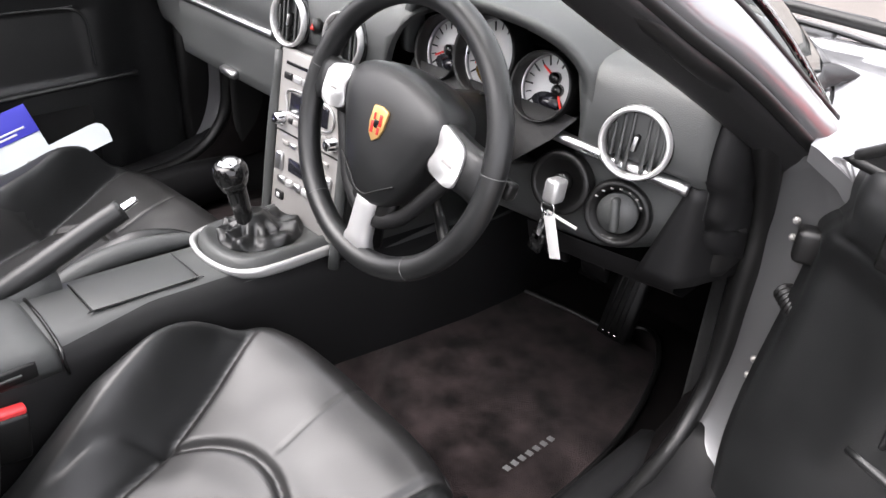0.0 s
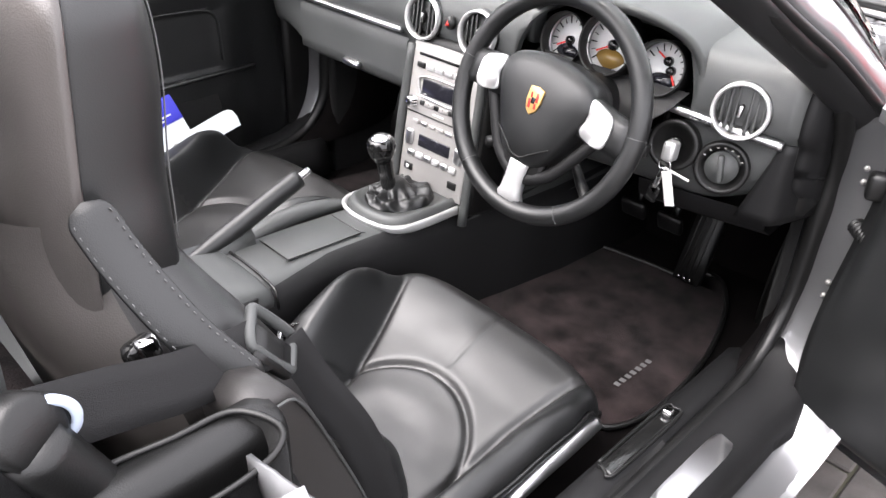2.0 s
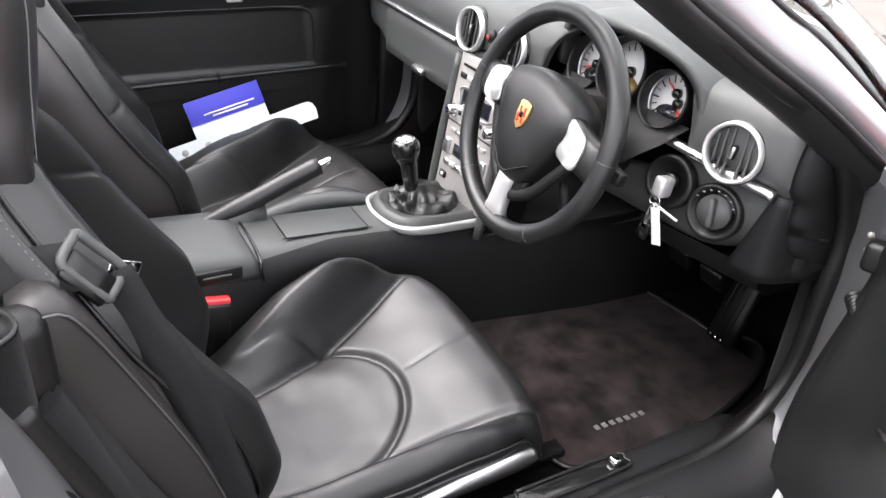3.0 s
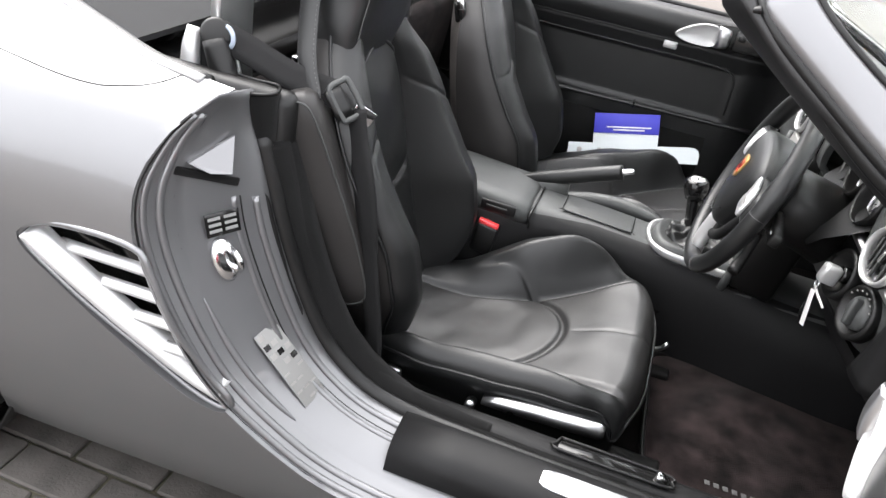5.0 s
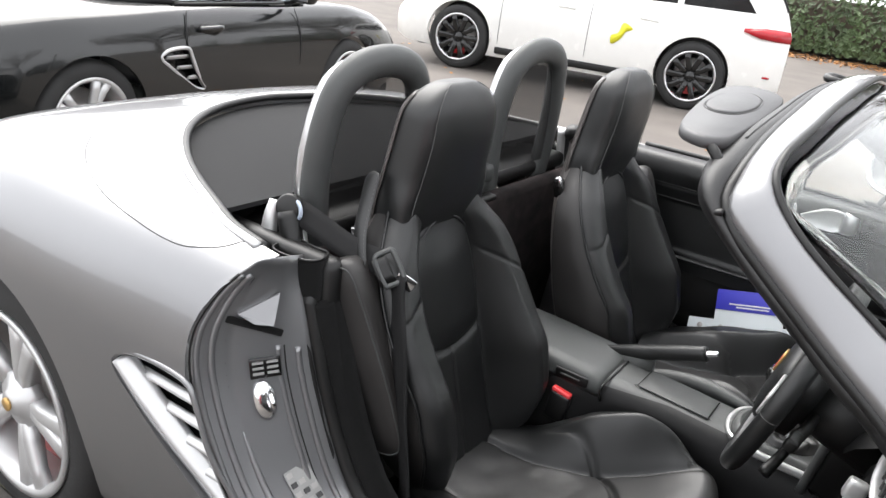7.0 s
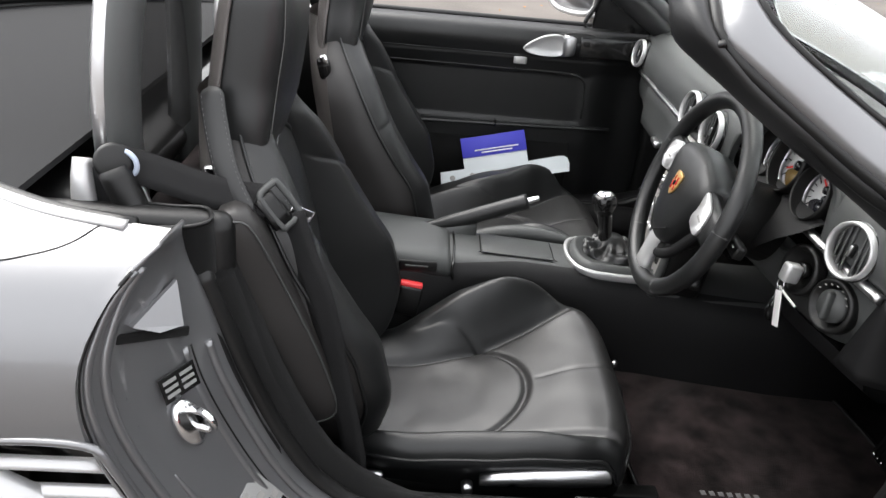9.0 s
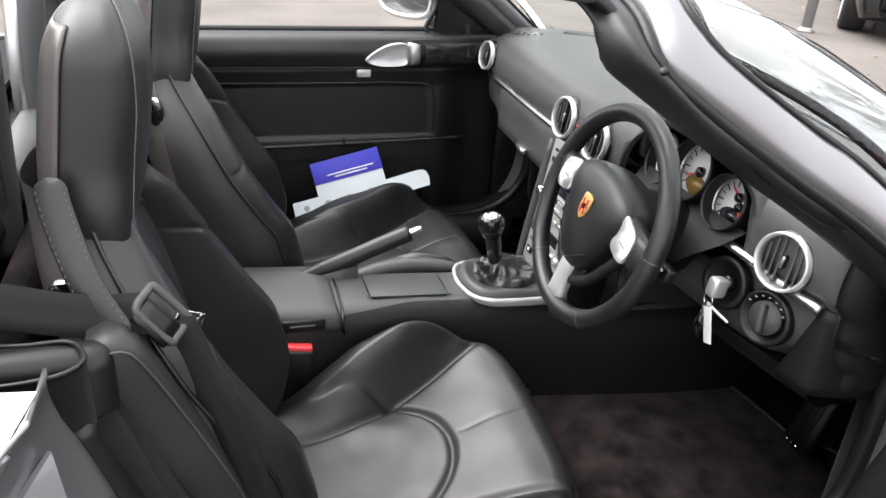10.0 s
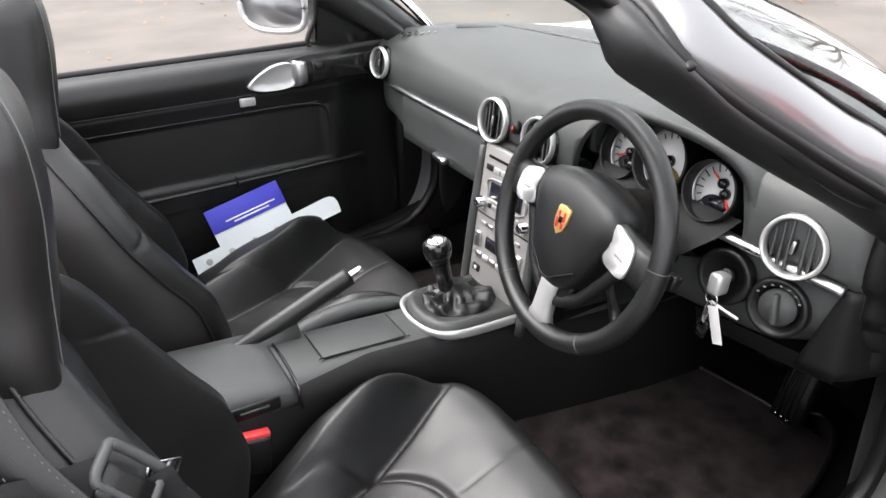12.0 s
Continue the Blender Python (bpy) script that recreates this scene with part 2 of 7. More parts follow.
BLUE_CARD = material("royal blue card", (0.035, 0.035, 0.42), 0.5, vary=0.05)
PALE_CARD = material("pale grey plastic card", (0.58, 0.62, 0.64), 0.5, vary=0.04)
PAPER = material("paper tag", (0.72, 0.71, 0.69), 0.6, vary=0.04)
STITCH = material("grey thread", (0.085, 0.085, 0.085), 0.7, vary=0.1)
PALE_PLASTIC = material("pale blue grey plastic", (0.42, 0.48, 0.58), 0.4, vary=0.08)
LABEL_WHITE = material("label stock", (0.24, 0.24, 0.235), 0.5, vary=0.08)
PAVER = material("charcoal paver", (0.080, 0.073, 0.067), 0.85, bump=0.8, bump_scale=160, vary=0.3, scale=12)
JOINT = material("sandy joint", (0.070, 0.066, 0.045), 0.95, bump=0.8, bump_scale=180, vary=0.35, scale=20)
ASPHALT = material("worn asphalt", (0.118, 0.104, 0.093), 0.9, bump=0.8, bump_scale=70, vary=0.22, scale=1.2)
WHITE_PAINT = material("white car paint", (0.78, 0.77, 0.74), 0.25, coat=1.0, vary=0.02)
BLACK_PAINT = material("black car paint", (0.005, 0.0058, 0.006), 0.22, coat=0.8, vary=0.1, spec=0.3)
RED_PAINT = material("red car paint", (0.42, 0.015, 0.03), 0.25, coat=1.0, vary=0.04)
RED_LENS = material("red lamp lens", (0.38, 0.012, 0.02), 0.12, vary=0.1)
HEDGE_LEAF = material("hedge leaves", (0.055, 0.085, 0.030), 0.6, vary=0.4, scale=3)
DEAD_LEAF = material("fallen leaves", (0.32, 0.15, 0.05), 0.8, vary=0.5, scale=3)
BARK = material("bark", (0.10, 0.08, 0.06), 0.9, bump=0.8, bump_scale=40, vary=0.3)
YELLOW = material("yellow sticker", (0.70, 0.66, 0.03), 0.4, vary=0.1)
BRICK_RED = material("red brake caliper", (0.5, 0.03, 0.03), 0.35, vary=0.05)


def glass_material(name, tint, rough=0.0):
    mat = bpy.data.materials.new(name)
    mat.use_nodes = True
    shader = mat.node_tree.nodes["Principled BSDF"]
    shader.inputs["Base Color"].default_value = (*tint, 1)
    shader.inputs["Roughness"].default_value = rough
    shader.inputs["Transmission Weight"].default_value = 1.0
    shader.inputs["IOR"].default_value = 1.45
    return mat


PAD_VINYL = material("black padded vinyl", (0.011, 0.011, 0.0115), 0.46, vary=0.2, scale=10, bump=0.12, bump_scale=500, spec=0.5)
VISOR = material("grey visor vinyl", (0.055, 0.055, 0.057), 0.5, vary=0.08, bump=0.1, bump_scale=700)


def net_material():
    mat = material("fine mesh cloth", (0.008, 0.008, 0.008), 0.6, vary=0.2)
    mat.node_tree.nodes["Principled BSDF"].inputs["Alpha"].default_value = 0.55
    return mat


NET = net_material()
GLASS = glass_material("clear glass", (0.93, 0.97, 0.95))
MIRROR = material("mirror glass", (0.85, 0.85, 0.86), 0.02, metal=1.0, vary=0.0, rough_vary=0.0)
from mathutils.bvhtree import BVHTree


# ---- the open sports car: x to its right, y ahead, z up ----
CAR = thing("sports_car", "silver grey two-seat convertible with its roof folded and a door open", "car")

BODY_ROWS = [
    # y, width factor, heights of the skin from the middle outwards
    (-2.40, 0.76, (0.72, 0.71, 0.68, 0.64, 0.60, 0.55, 0.50, 0.44, 0.38, 0.32, 0.28)),
    (-2.24, 0.90, (0.86, 0.855, 0.84, 0.81, 0.77, 0.71, 0.62, 0.52, 0.42, 0.32, 0.24)),
    (-1.95, 0.985, (0.935, 0.93, 0.915, 0.885, 0.85, 0.79, 0.70, 0.58, 0.44, 0.30, 0.20)),
    (-1.64, 1.015, (0.965, 0.96, 0.945, 0.915, 0.885, 0.83, 0.74, 0.60, 0.43, 0.28, 0.18)),
    (-1.30, 1.01, (0.965, 0.965, 0.95, 0.925, 0.895, 0.84, 0.75, 0.60, 0.43, 0.27, 0.17)),
    (-1.00, 1.0, (0.965, 0.965, 0.955, 0.935, 0.905, 0.85, 0.75, 0.60, 0.43, 0.27, 0.17)),
    (-0.60, 0.985, (0.96, 0.96, 0.955, 0.935, 0.905, 0.85, 0.75, 0.60, 0.43, 0.27, 0.17)),
    (0.00, 0.98, (0.95, 0.95, 0.945, 0.93, 0.90, 0.85, 0.75, 0.60, 0.43, 0.27, 0.17)),
    (0.40, 0.98, (0.95, 0.945, 0.94, 0.93, 0.905, 0.85, 0.75, 0.60, 0.43, 0.27, 0.17)),
    (0.78, 0.985, (0.90, 0.895, 0.90, 0.915, 0.90, 0.84, 0.74, 0.60, 0.43, 0.28, 0.18)),
    (1.15, 0.965, (0.84, 0.835, 0.845, 0.865, 0.85, 0.79, 0.70, 0.57, 0.42, 0.28, 0.18)),
    (1.50, 0.91, (0.74, 0.735, 0.74, 0.75, 0.735, 0.69, 0.62, 0.52, 0.40, 0.27, 0.18)),
    (1.78, 0.80, (0.61, 0.605, 0.60, 0.59, 0.575, 0.54, 0.50, 0.43, 0.34, 0.25, 0.18)),
    (1.95, 0.62, (0.47, 0.465, 0.46, 0.45, 0.44, 0.41, 0.38, 0.34, 0.29, 0.24, 0.20)),
]
BODY_X = (0.0, 0.35, 0.60, 0.74, 0.815, 0.862, 0.893, 0.905, 0.900, 0.868, 0.82)


def body_section(y):
    k = [along(y, [(row[0], row[2][i]) for row in BODY_ROWS]) for i in range(11)]
    w = along(y, [(row[0], row[1]) for row in BODY_ROWS])
    half = spline([(x * w, y, z) for x, z in zip(BODY_X, k)], 34)
    return [Vector((-p.x, p.y, p.z)) for p in half[:0:-1]] + half


body_ys = [-2.40 + 4.35 * i / 110 for i in range(111)]
body = part("body_shell", loft([body_section(y) for y in body_ys], closed=False), SILVER_PAINT, CAR)
thicken(body, 0.02, offset=-1)

CABIN = smooth_outline(
    [(0.0, -1.765), (0.22, -1.72), (0.42, -1.59), (0.575, -1.40), (0.69, -1.17), (0.757, -0.95), (0.765, -0.5), (0.76, 0.0), (0.735, 0.22), (0.62, 0.43), (0.32, 0.57), (0.0, 0.61),
     (-0.32, 0.57), (-0.62, 0.43), (-0.735, 0.22), (-0.76, 0.0), (-0.765, -0.5), (-0.757, -0.95), (-0.69, -1.17), (-0.575, -1.40), (-0.42, -1.59), (-0.22, -1.72)], 120)
cut(body, prism(CABIN, 0.7, pose(0, 0, 0.60)))

DOOR_EDGE = [(-0.80, 1.10), (-0.868, 0.965), (-0.905, 0.925), (-0.955, 0.865), (-0.985, 0.77), (-0.958, 0.65), (-0.862, 0.495), (-0.735, 0.385), (-0.62, 0.328), (-0.45, 0.305), (-0.2, 0.300), (-0.02, 0.318), (0.06, 0.38), (0.107, 0.50), (0.132, 0.65), (0.147, 0.80), (0.137, 0.92), (0.12, 1.10)]
edge_curve = [(p.x, p.y) for p in spline([(y, z, 0) for y, z in DOOR_EDGE], 90)]
to_side = Matrix(((0, 0, 1, 0), (1, 0, 0, 0), (0, 1, 0, 0), (0, 0, 0, 1)))  # an outline in y, z, drawn out along x
for side in (1, -1):
    cut(body, prism(edge_curve, 0.30, Matrix.Translation((0.74 if side > 0 else -1.04, 0, 0)) @ to_side))

WHEEL_R, REAR_Y, FRONT_Y = 0.325, -1.645, 0.78
for y in (REAR_Y, FRONT_Y):
    cut(body, lathe([(0.0, -1.2), (0.362, -1.2), (0.362, 1.2), (0.0, 1.2)], Matrix.Translation((0, y, 0.335)) @ pose(0, 0, 0, 0, 90, 0), n=64))

VENT_EDGE = smooth_outline([(-1.178, 0.648), (-1.15, 0.684), (-1.07, 0.700), (-0.975, 0.698), (-0.948, 0.665), (-0.905, 0.575), (-0.850, 0.495), (-0.812, 0.455), (-0.832, 0.438), (-0.90, 0.458), (-1.0, 0.520), (-1.10, 0.588)], 64)
for side in (1, -1):
    cut(body, prism(VENT_EDGE, 0.2, Matrix.Translation((0.80 if side > 0 else -1.0, 0, 0)) @ to_side))
body.data.set_sharp_from_angle(angle=radians(32))
body["label"] = "silver grey metallic bodywork"

# air intake behind each door: dark box, bright lip and slats
for side in (1, -1):
    intake = part("side_intake", prism([(y * 1.0, z) for y, z in VENT_EDGE], 0.006, Matrix.Translation((side * 0.835, 0, 0)) @ to_side), GLOSS_BLACK, CAR, "side air intake with bright slats")
    ring = [(side * (0.899 - 0.02 * step(0.6, 0.45, z)), y, z) for y, z in VENT_EDGE]
    part("intake_lip", tube(ring + [ring[0]], 0.0055, n=8, steps=90, closed=True, up=(1, 0, 0)), SILVER_PAINT, intake)
    lower = [(side * (0.893 - 0.022 * step(0.6, 0.44, z)), y, z) for y, z in ((-1.172, 0.645), (-1.10, 0.600), (-1.0, 0.533), (-0.90, 0.470), (-0.835, 0.447))]
    part("intake_flange", strap([(x - side * 0.002, y + 0.004, z + 0.018) for x, y, z in lower], 0.042, 0.014, (side * 0.80, -0.28, -0.53)), SILVER_PLASTIC, intake, "bright sloped intake flange")
    for z, y0, y1 in ((0.648, -1.125, -0.95), (0.605, -1.065, -0.925), (0.562, -1.01, -0.90), (0.520, -0.955, -0.872), (0.482, -0.90, -0.866)):
        part("slat", strap([(side * 0.876, y0, z - 0.004), (side * 0.876, y1 - 0.016, z)], 0.019, 0.010, (side * 0.70, 0, -0.71), steps=6), SILVER_PLASTIC, intake)


def circle_cap(r, m, n=40, depth=0.004):
    return lathe([(0.0, 0.0), (r, 0.0), (r, depth), (r * 0.97, depth * 1.3), (0.0, depth * 1.3)], m, n=n)


def road_wheel(owner, x, y, side, radius, rim_r, spokes, rim_mat, spoke_mat, width=0.25, hub_gold=False, twin=True, z=None):
    """A tyre, rim, brake and spokes; side: where its outer face looks."""
    face = Matrix.Translation((x, y, radius if z is None else z)) @ pose(0, 0, 0, 0, 90 * side, 0)
    wheel = part("wheel", lathe([(rim_r, -width / 2), (rim_r + 0.02, -width / 2), (radius - 0.03, -width / 2), (radius - 0.008, -width / 2 + 0.02), (radius, -width / 2 + 0.05), (radius, width / 2 - 0.05), (radius - 0.008, width / 2 - 0.022), (radius - 0.03, width / 2 - 0.004), (rim_r + 0.02, width / 2), (rim_r, width / 2 - 0.01), (rim_r, -width / 2)], face, n=56), TYRE, owner, "black tyre on a light alloy wheel")
    part("rim", lathe([(rim_r - 0.035, -width / 2 + 0.01), (rim_r, -width / 2), (rim_r - 0.02, 0), (rim_r - 0.012, width / 2 - 0.03), (rim_r + 0.004, width / 2 - 0.008), (rim_r + 0.008, width / 2 + 0.003), (rim_r - 0.008, width / 2 + 0.004), (rim_r - 0.02, width / 2 - 0.012), (rim_r - 0.03, 0), (rim_r - 0.035, -width / 2 + 0.01)], face, n=56), rim_mat, wheel)
    part("brake_disc", lathe([(0.0, -0.02), (rim_r * 0.72, -0.02), (rim_r * 0.72, 0.0), (0.0, 0.0)], face, n=40), STACK_GREY, wheel)
    part("brake_caliper", rbox(0.09, 0.17, 0.07, face @ pose(0, 0, 0, 0, 0, 0 if side > 0 else 180) @ pose(rim_r * 0.60, 0, 0.01), 0.02), BRICK_RED, wheel)
    dish = width / 2 - 0.02
    for k in range(spokes):
        a = math.tau * k / spokes + 0.3
        for da in ((-0.16, 0.16) if twin else (0.0,)):
            bm = bmesh.new()
            sections = []
            for f, w, h in ((0.18, 0.020, 0.035), (0.45, 0.021, 0.030), (0.75, 0.022, 0.024), (1.0, 0.028, 0.022)):
                r = rim_r * f * 0.985
                ang = a + da * (0.35 + 0.65 * f)
                mid = Vector((r * math.cos(ang), r * math.sin(ang), dish + 0.012 - 0.03 * (1 - f) ** 2))
                across = Vector((-math.sin(ang), math.cos(ang), 0)) * w * (1.0 if twin else 1.5)
                sections.append([face @ (mid + across * sx + Vector((0, 0, sz * h))) for sx, sz in ((-1, -1), (1, -1), (1, 0.0), (0.6, 0.25), (-0.6, 0.25), (-1, 0.0))])
            part("spoke", loft(sections, bm=bm), spoke_mat, wheel)
    part("hub", lathe([(0.0, dish - 0.03), (0.075, dish - 0.03), (0.070, dish + 0.0), (0.034, dish + 0.012), (0.030, dish + 0.020), (0.0, dish + 0.024)], face, n=32), spoke_mat, wheel)
    if hub_gold:
        part("hub_badge", circle_cap(0.017, face @ Matrix.Translation((0, 0, dish + 0.0235)), n=20), GOLD, wheel)
    return wheel


for side in (1, -1):
    for y in (REAR_Y, FRONT_Y):
        road_wheel(CAR, side * (0.755 if y < 0 else 0.75), y, side, WHEEL_R, 0.235, 5, SILVER_PLASTIC, SILVER_PLASTIC, width=0.25, hub_gold=True)
        liner = lathe([(0.365, -0.15), (0.372, -0.15), (0.372, 0.115), (0.365, 0.115), (0.365, -0.15)], Matrix.Translation((side * 0.73, y, 0.335)) @ pose(0, 0, 0, 0, 90 * side, 0), n=48)
        part("arch_liner", liner, DARK_PLASTIC, CAR)
        part("arch_liner", circle_cap(0.37, Matrix.Translation((side * 0.575, y, 0.335)) @ pose(0, 0, 0, 0, 90 * side, 0)), DARK_PLASTIC, CAR)

part("underbody", rbox(1.52, 3.9, 0.10, pose(0, -0.25, 0.20), 0.03), DARK_PLASTIC, CAR)

# door frames: stepped painted jamb from the outer edge in to the rubber seal
OUTER = [(0.860, y, z) for y, z in ((-0.868, 0.962), (-0.907, 0.923), (-0.957, 0.865), (-0.987, 0.77), (-0.960, 0.65), (-0.864, 0.493), (-0.737, 0.382), (-0.62, 0.324), (-0.45, 0.301), (-0.2, 0.296), (-0.02, 0.314), (0.062, 0.377), (0.110, 0.50), (0.135, 0.65), (0.150, 0.80), (0.140, 0.92))]
INNER = [(0.70, y, z) for y, z in ((-0.885, 0.945), (-0.905, 0.915), (-0.900, 0.87), (-0.870, 0.79), (-0.826, 0.66), (-0.752, 0.51), (-0.672, 0.435), (-0.58, 0.402), (-0.42, 0.392), (-0.2, 0.392), (0.045, 0.400), (0.150, 0.450), (0.200, 0.54), (0.206, 0.66), (0.202, 0.78), (0.180, 0.88))]


def body_x(y, z):
    w = along(y, [(row[0], row[1]) for row in BODY_ROWS])
    k = [along(y, [(row[0], row[2][i]) for row in BODY_ROWS]) for i in range(11)]
    return min(spline([(x * w, 0, h) for x, h in zip(BODY_X, k)], 160)[60:], key=lambda p: abs(p.z - z)).x


OUTER = [(min(0.90, body_x(y, min(z, 0.90))) - 0.007, y, z) for _, y, z in OUTER]
outer_line, inner_line = spline(OUTER, 96), spline(INNER, 96)
JAMB_STEPS = ((0.0, 0.0), (0.03, 0.07), (0.09, 0.10), (0.12, 0.18), (0.20, 0.22), (0.24, 0.32), (0.30, 0.36), (0.66, 0.66), (0.70, 0.74), (0.90, 0.88), (1.0, 1.0))

def jamb_point(k, fp):
    a, b = outer_line[k], inner_line[k]
    fx = along(fp, list(JAMB_STEPS))
    return Vector((a.x + (b.x - a.x) * fx, a.y + (b.y - a.y) * fp, a.z + (b.z - a.z) * fp))


def jamb_frame(target, lift=0.004):
    """A frame on the painted jamb nearest to a point: x across it, y along it, z out."""
    target = Vector(target)
    k, fp = min(((k, j / 40) for k in range(2, 93) for j in range(3, 38)), key=lambda q: (jamb_point(*q) - target).length)
    p = jamb_point(k, fp)
    up = (jamb_point(k - 2, fp) - jamb_point(k + 2, fp)).normalized()
    over = (jamb_point(k, fp + 0.06) - jamb_point(k, fp - 0.06)).normalized()
    out = over.cross(up).normalized()
    if out.x < 0:
        out = -out
    over = up.cross(out).normalized()
    m = Matrix((over, up, out)).transposed().to_4x4()
    return Matrix.Translation(p + out * lift) @ m


for side in (1, -1):
    rows = []
    for a, b in list(zip(outer_line, inner_line))[2:]:
        rows.append([Vector((side * (a.x + (b.x - a.x) * fx), a.y + (b.y - a.y) * fp, a.z + (b.z - a.z) * fp)) for fp, fx in JAMB_STEPS])
    jamb = part("door_jamb", loft(rows, closed=False), SILVER_PAINT, CAR, "painted door frame with labels")
    thicken(jamb, 0.004, offset=0)
    part("door_seal", tube([(side * (p.x - 0.004), p.y, p.z) for p in inner_line[6::5]] + [(side * 0.700, 0.105, 0.955), (side * 0.680, -0.03, 1.030), (side * 0.650, -0.12, 1.090), (side * 0.610, -0.19, 1.130)], lambda f: 0.015 + 0.006 * step(0.60, 0.70, f) * (1 - step(0.80, 0.92, f)) - 0.004 * step(0.85, 0.95, f), n=10, steps=140, up=(1, 0, 0)), RUBBER, CAR, "black rubber door seal")
    part("door_seal", tube([(side * (p.x + 0.012), p.y - 0.012 * (1 if p.y < -0.6 else -1 if p.y > 0.0 else 0), p.z - 0.010 * (1 if p.z < 0.5 else 0)) for p in inner_line[6::5]], 0.007, n=8, steps=120, up=(1, 0, 0)), DARK_PLASTIC, CAR)
    # fabric strip between the seal and the seat
    bpost = []
    for p in inner_line[7:56:3]:
        bpost.append([Vector((side * x, p.y + dy * (1 if p.z > 0.42 else 0.4), p.z + dz)) for x, dy, dz in ((0.695, -0.002, 0.006), (0.682, 0.016, 0.012), (0.660, 0.026, 0.012), (0.640, 0.032, 0.004), (0.628, 0.02, -0.02), (0.622, -0.05, -0.03))])
    trim = part("pillar_trim", loft(bpost, closed=False), SUEDE, CAR, "black fabric pillar trim")
    thicken(trim, 0.004, offset=0)
    # padded column from the sleeve down to the sill
    column = [(side * (p.x - 0.030), p.y - 0.004, p.z + (0.004 if p.z < 0.6 else 0.0)) for p in inner_line[7:44:3]]
    part("pillar_column", tube(column, lambda f: 0.034 - 0.018 * f, n=16, steps=70, up=(1, 0, 0)), SUEDE, CAR, "black fabric pillar cover")
    # sill cover and bright tread plate
    sill_rows = [[Vector((side * x, y, z)) for x, z in ((0.795, 0.352), (0.788, 0.388), (0.770, 0.404), (0.730, 0.410), (0.708, 0.404), (0.700, 0.396))] for y in (-0.565, -0.45, -0.30, -0.15, 0.0)]
    sill_rows += [[Vector((side * (x + dx), y + 0.35 * (z - 0.39), z + dz)) for x, z in ((0.800, 0.358), (0.792, 0.390), (0.772, 0.404), (0.730, 0.410), (0.708, 0.404), (0.698, 0.396))] for y, dx, dz in ((0.055, 0.006, 0.004), (0.10, 0.004, 0.018), (0.135, -0.004, 0.036), (0.155, -0.010, 0.052))]
    sill = part("sill_cover", loft(sill_rows, closed=False), BLACK_AND_SHADED, CAR, "charcoal plastic sill cover")
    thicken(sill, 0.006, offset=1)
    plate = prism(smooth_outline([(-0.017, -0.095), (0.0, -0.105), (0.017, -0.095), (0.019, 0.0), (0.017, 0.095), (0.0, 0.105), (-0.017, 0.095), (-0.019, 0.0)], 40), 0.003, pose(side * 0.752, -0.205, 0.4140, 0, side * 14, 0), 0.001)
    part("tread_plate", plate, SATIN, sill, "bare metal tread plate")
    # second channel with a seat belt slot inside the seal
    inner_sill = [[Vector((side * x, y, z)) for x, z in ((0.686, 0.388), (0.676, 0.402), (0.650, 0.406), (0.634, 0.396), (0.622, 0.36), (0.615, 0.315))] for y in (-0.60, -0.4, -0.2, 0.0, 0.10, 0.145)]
    thicken(part("inner_sill", loft(inner_sill, closed=False), BLACK_AND_SHADED, CAR), 0.005, offset=1)
    part("sill_tray", rbox(0.030, 0.20, 0.012, pose(side * 0.655, -0.20, 0.4075), 0.004), GLOSS_BLACK, CAR)
    part("sill_tray_rim", tube([(side * x, y, 0.4145) for x, y in ((0.640, -0.295), (0.640, -0.11), (0.655, -0.098), (0.671, -0.11), (0.671, -0.295), (0.655, -0.30), (0.640, -0.295))], 0.003, n=6, steps=50), RUBBER, CAR)
    part("sill_clip", rbox(0.018, 0.016, 0.012, pose(side * 0.655, -0.118, 0.418), 0.004), CHROME, CAR)
    # striker, labels and the bump stop pocket
    if side < 0:
        continue
    strike_at = jamb_frame((0.775, -0.905, 0.655), 0.003)
    striker = part("striker", lathe([(0.0, 0.0), (0.030, 0.0), (0.030, 0.004), (0.024, 0.008), (0.0, 0.008)], strike_at @ Matrix.Diagonal((0.70, 1.25, 1, 1)), n=28), CHROME, CAR, "chrome door striker")
    part("striker_loop", tube([strike_at @ Vector(p) for p in ((0.010, 0.016, 0.006), (0.012, 0.015, 0.030), (0.013, 0.0, 0.040), (0.012, -0.015, 0.030), (0.010, -0.016, 0.006))], 0.0055, n=8, steps=22), CHROME, striker)
for fp, r, mat in ((0.012, 0.0028, RUBBER), (0.06, 0.0060, SILVER_PAINT), (0.16, 0.0070, SILVER_PAINT), (0.235, 0.0014, RUBBER), (0.68, 0.0055, SILVER_PAINT), (0.72, 0.0016, RUBBER), (0.86, 0.006, SILVER_PAINT)):
    part("jamb_bead" if mat is SILVER_PAINT else "jamb_groove", tube([jamb_point(k, fp) + Vector((0.003, 0, 0)) for k in range(4 if fp < 0.5 else 11, 62, 2)], r, n=8, steps=110), mat, CAR)
label_at = jamb_frame((0.781, -0.905, 0.710), 0.006)
sticker = part("jamb_label", rbox(0.056, 0.038, 0.0015, label_at, 0.0004), GLOSS_BLACK, CAR, "black printed label")
for k in range(3):
    for j in range(2):
        part("label_print", rbox(0.020, 0.005, 0.0006, label_at @ pose(-0.013 + 0.026 * j, 0.010 - 0.010 * k, 0.0011), 0.0), LABEL_WHITE, sticker, smooth=False)
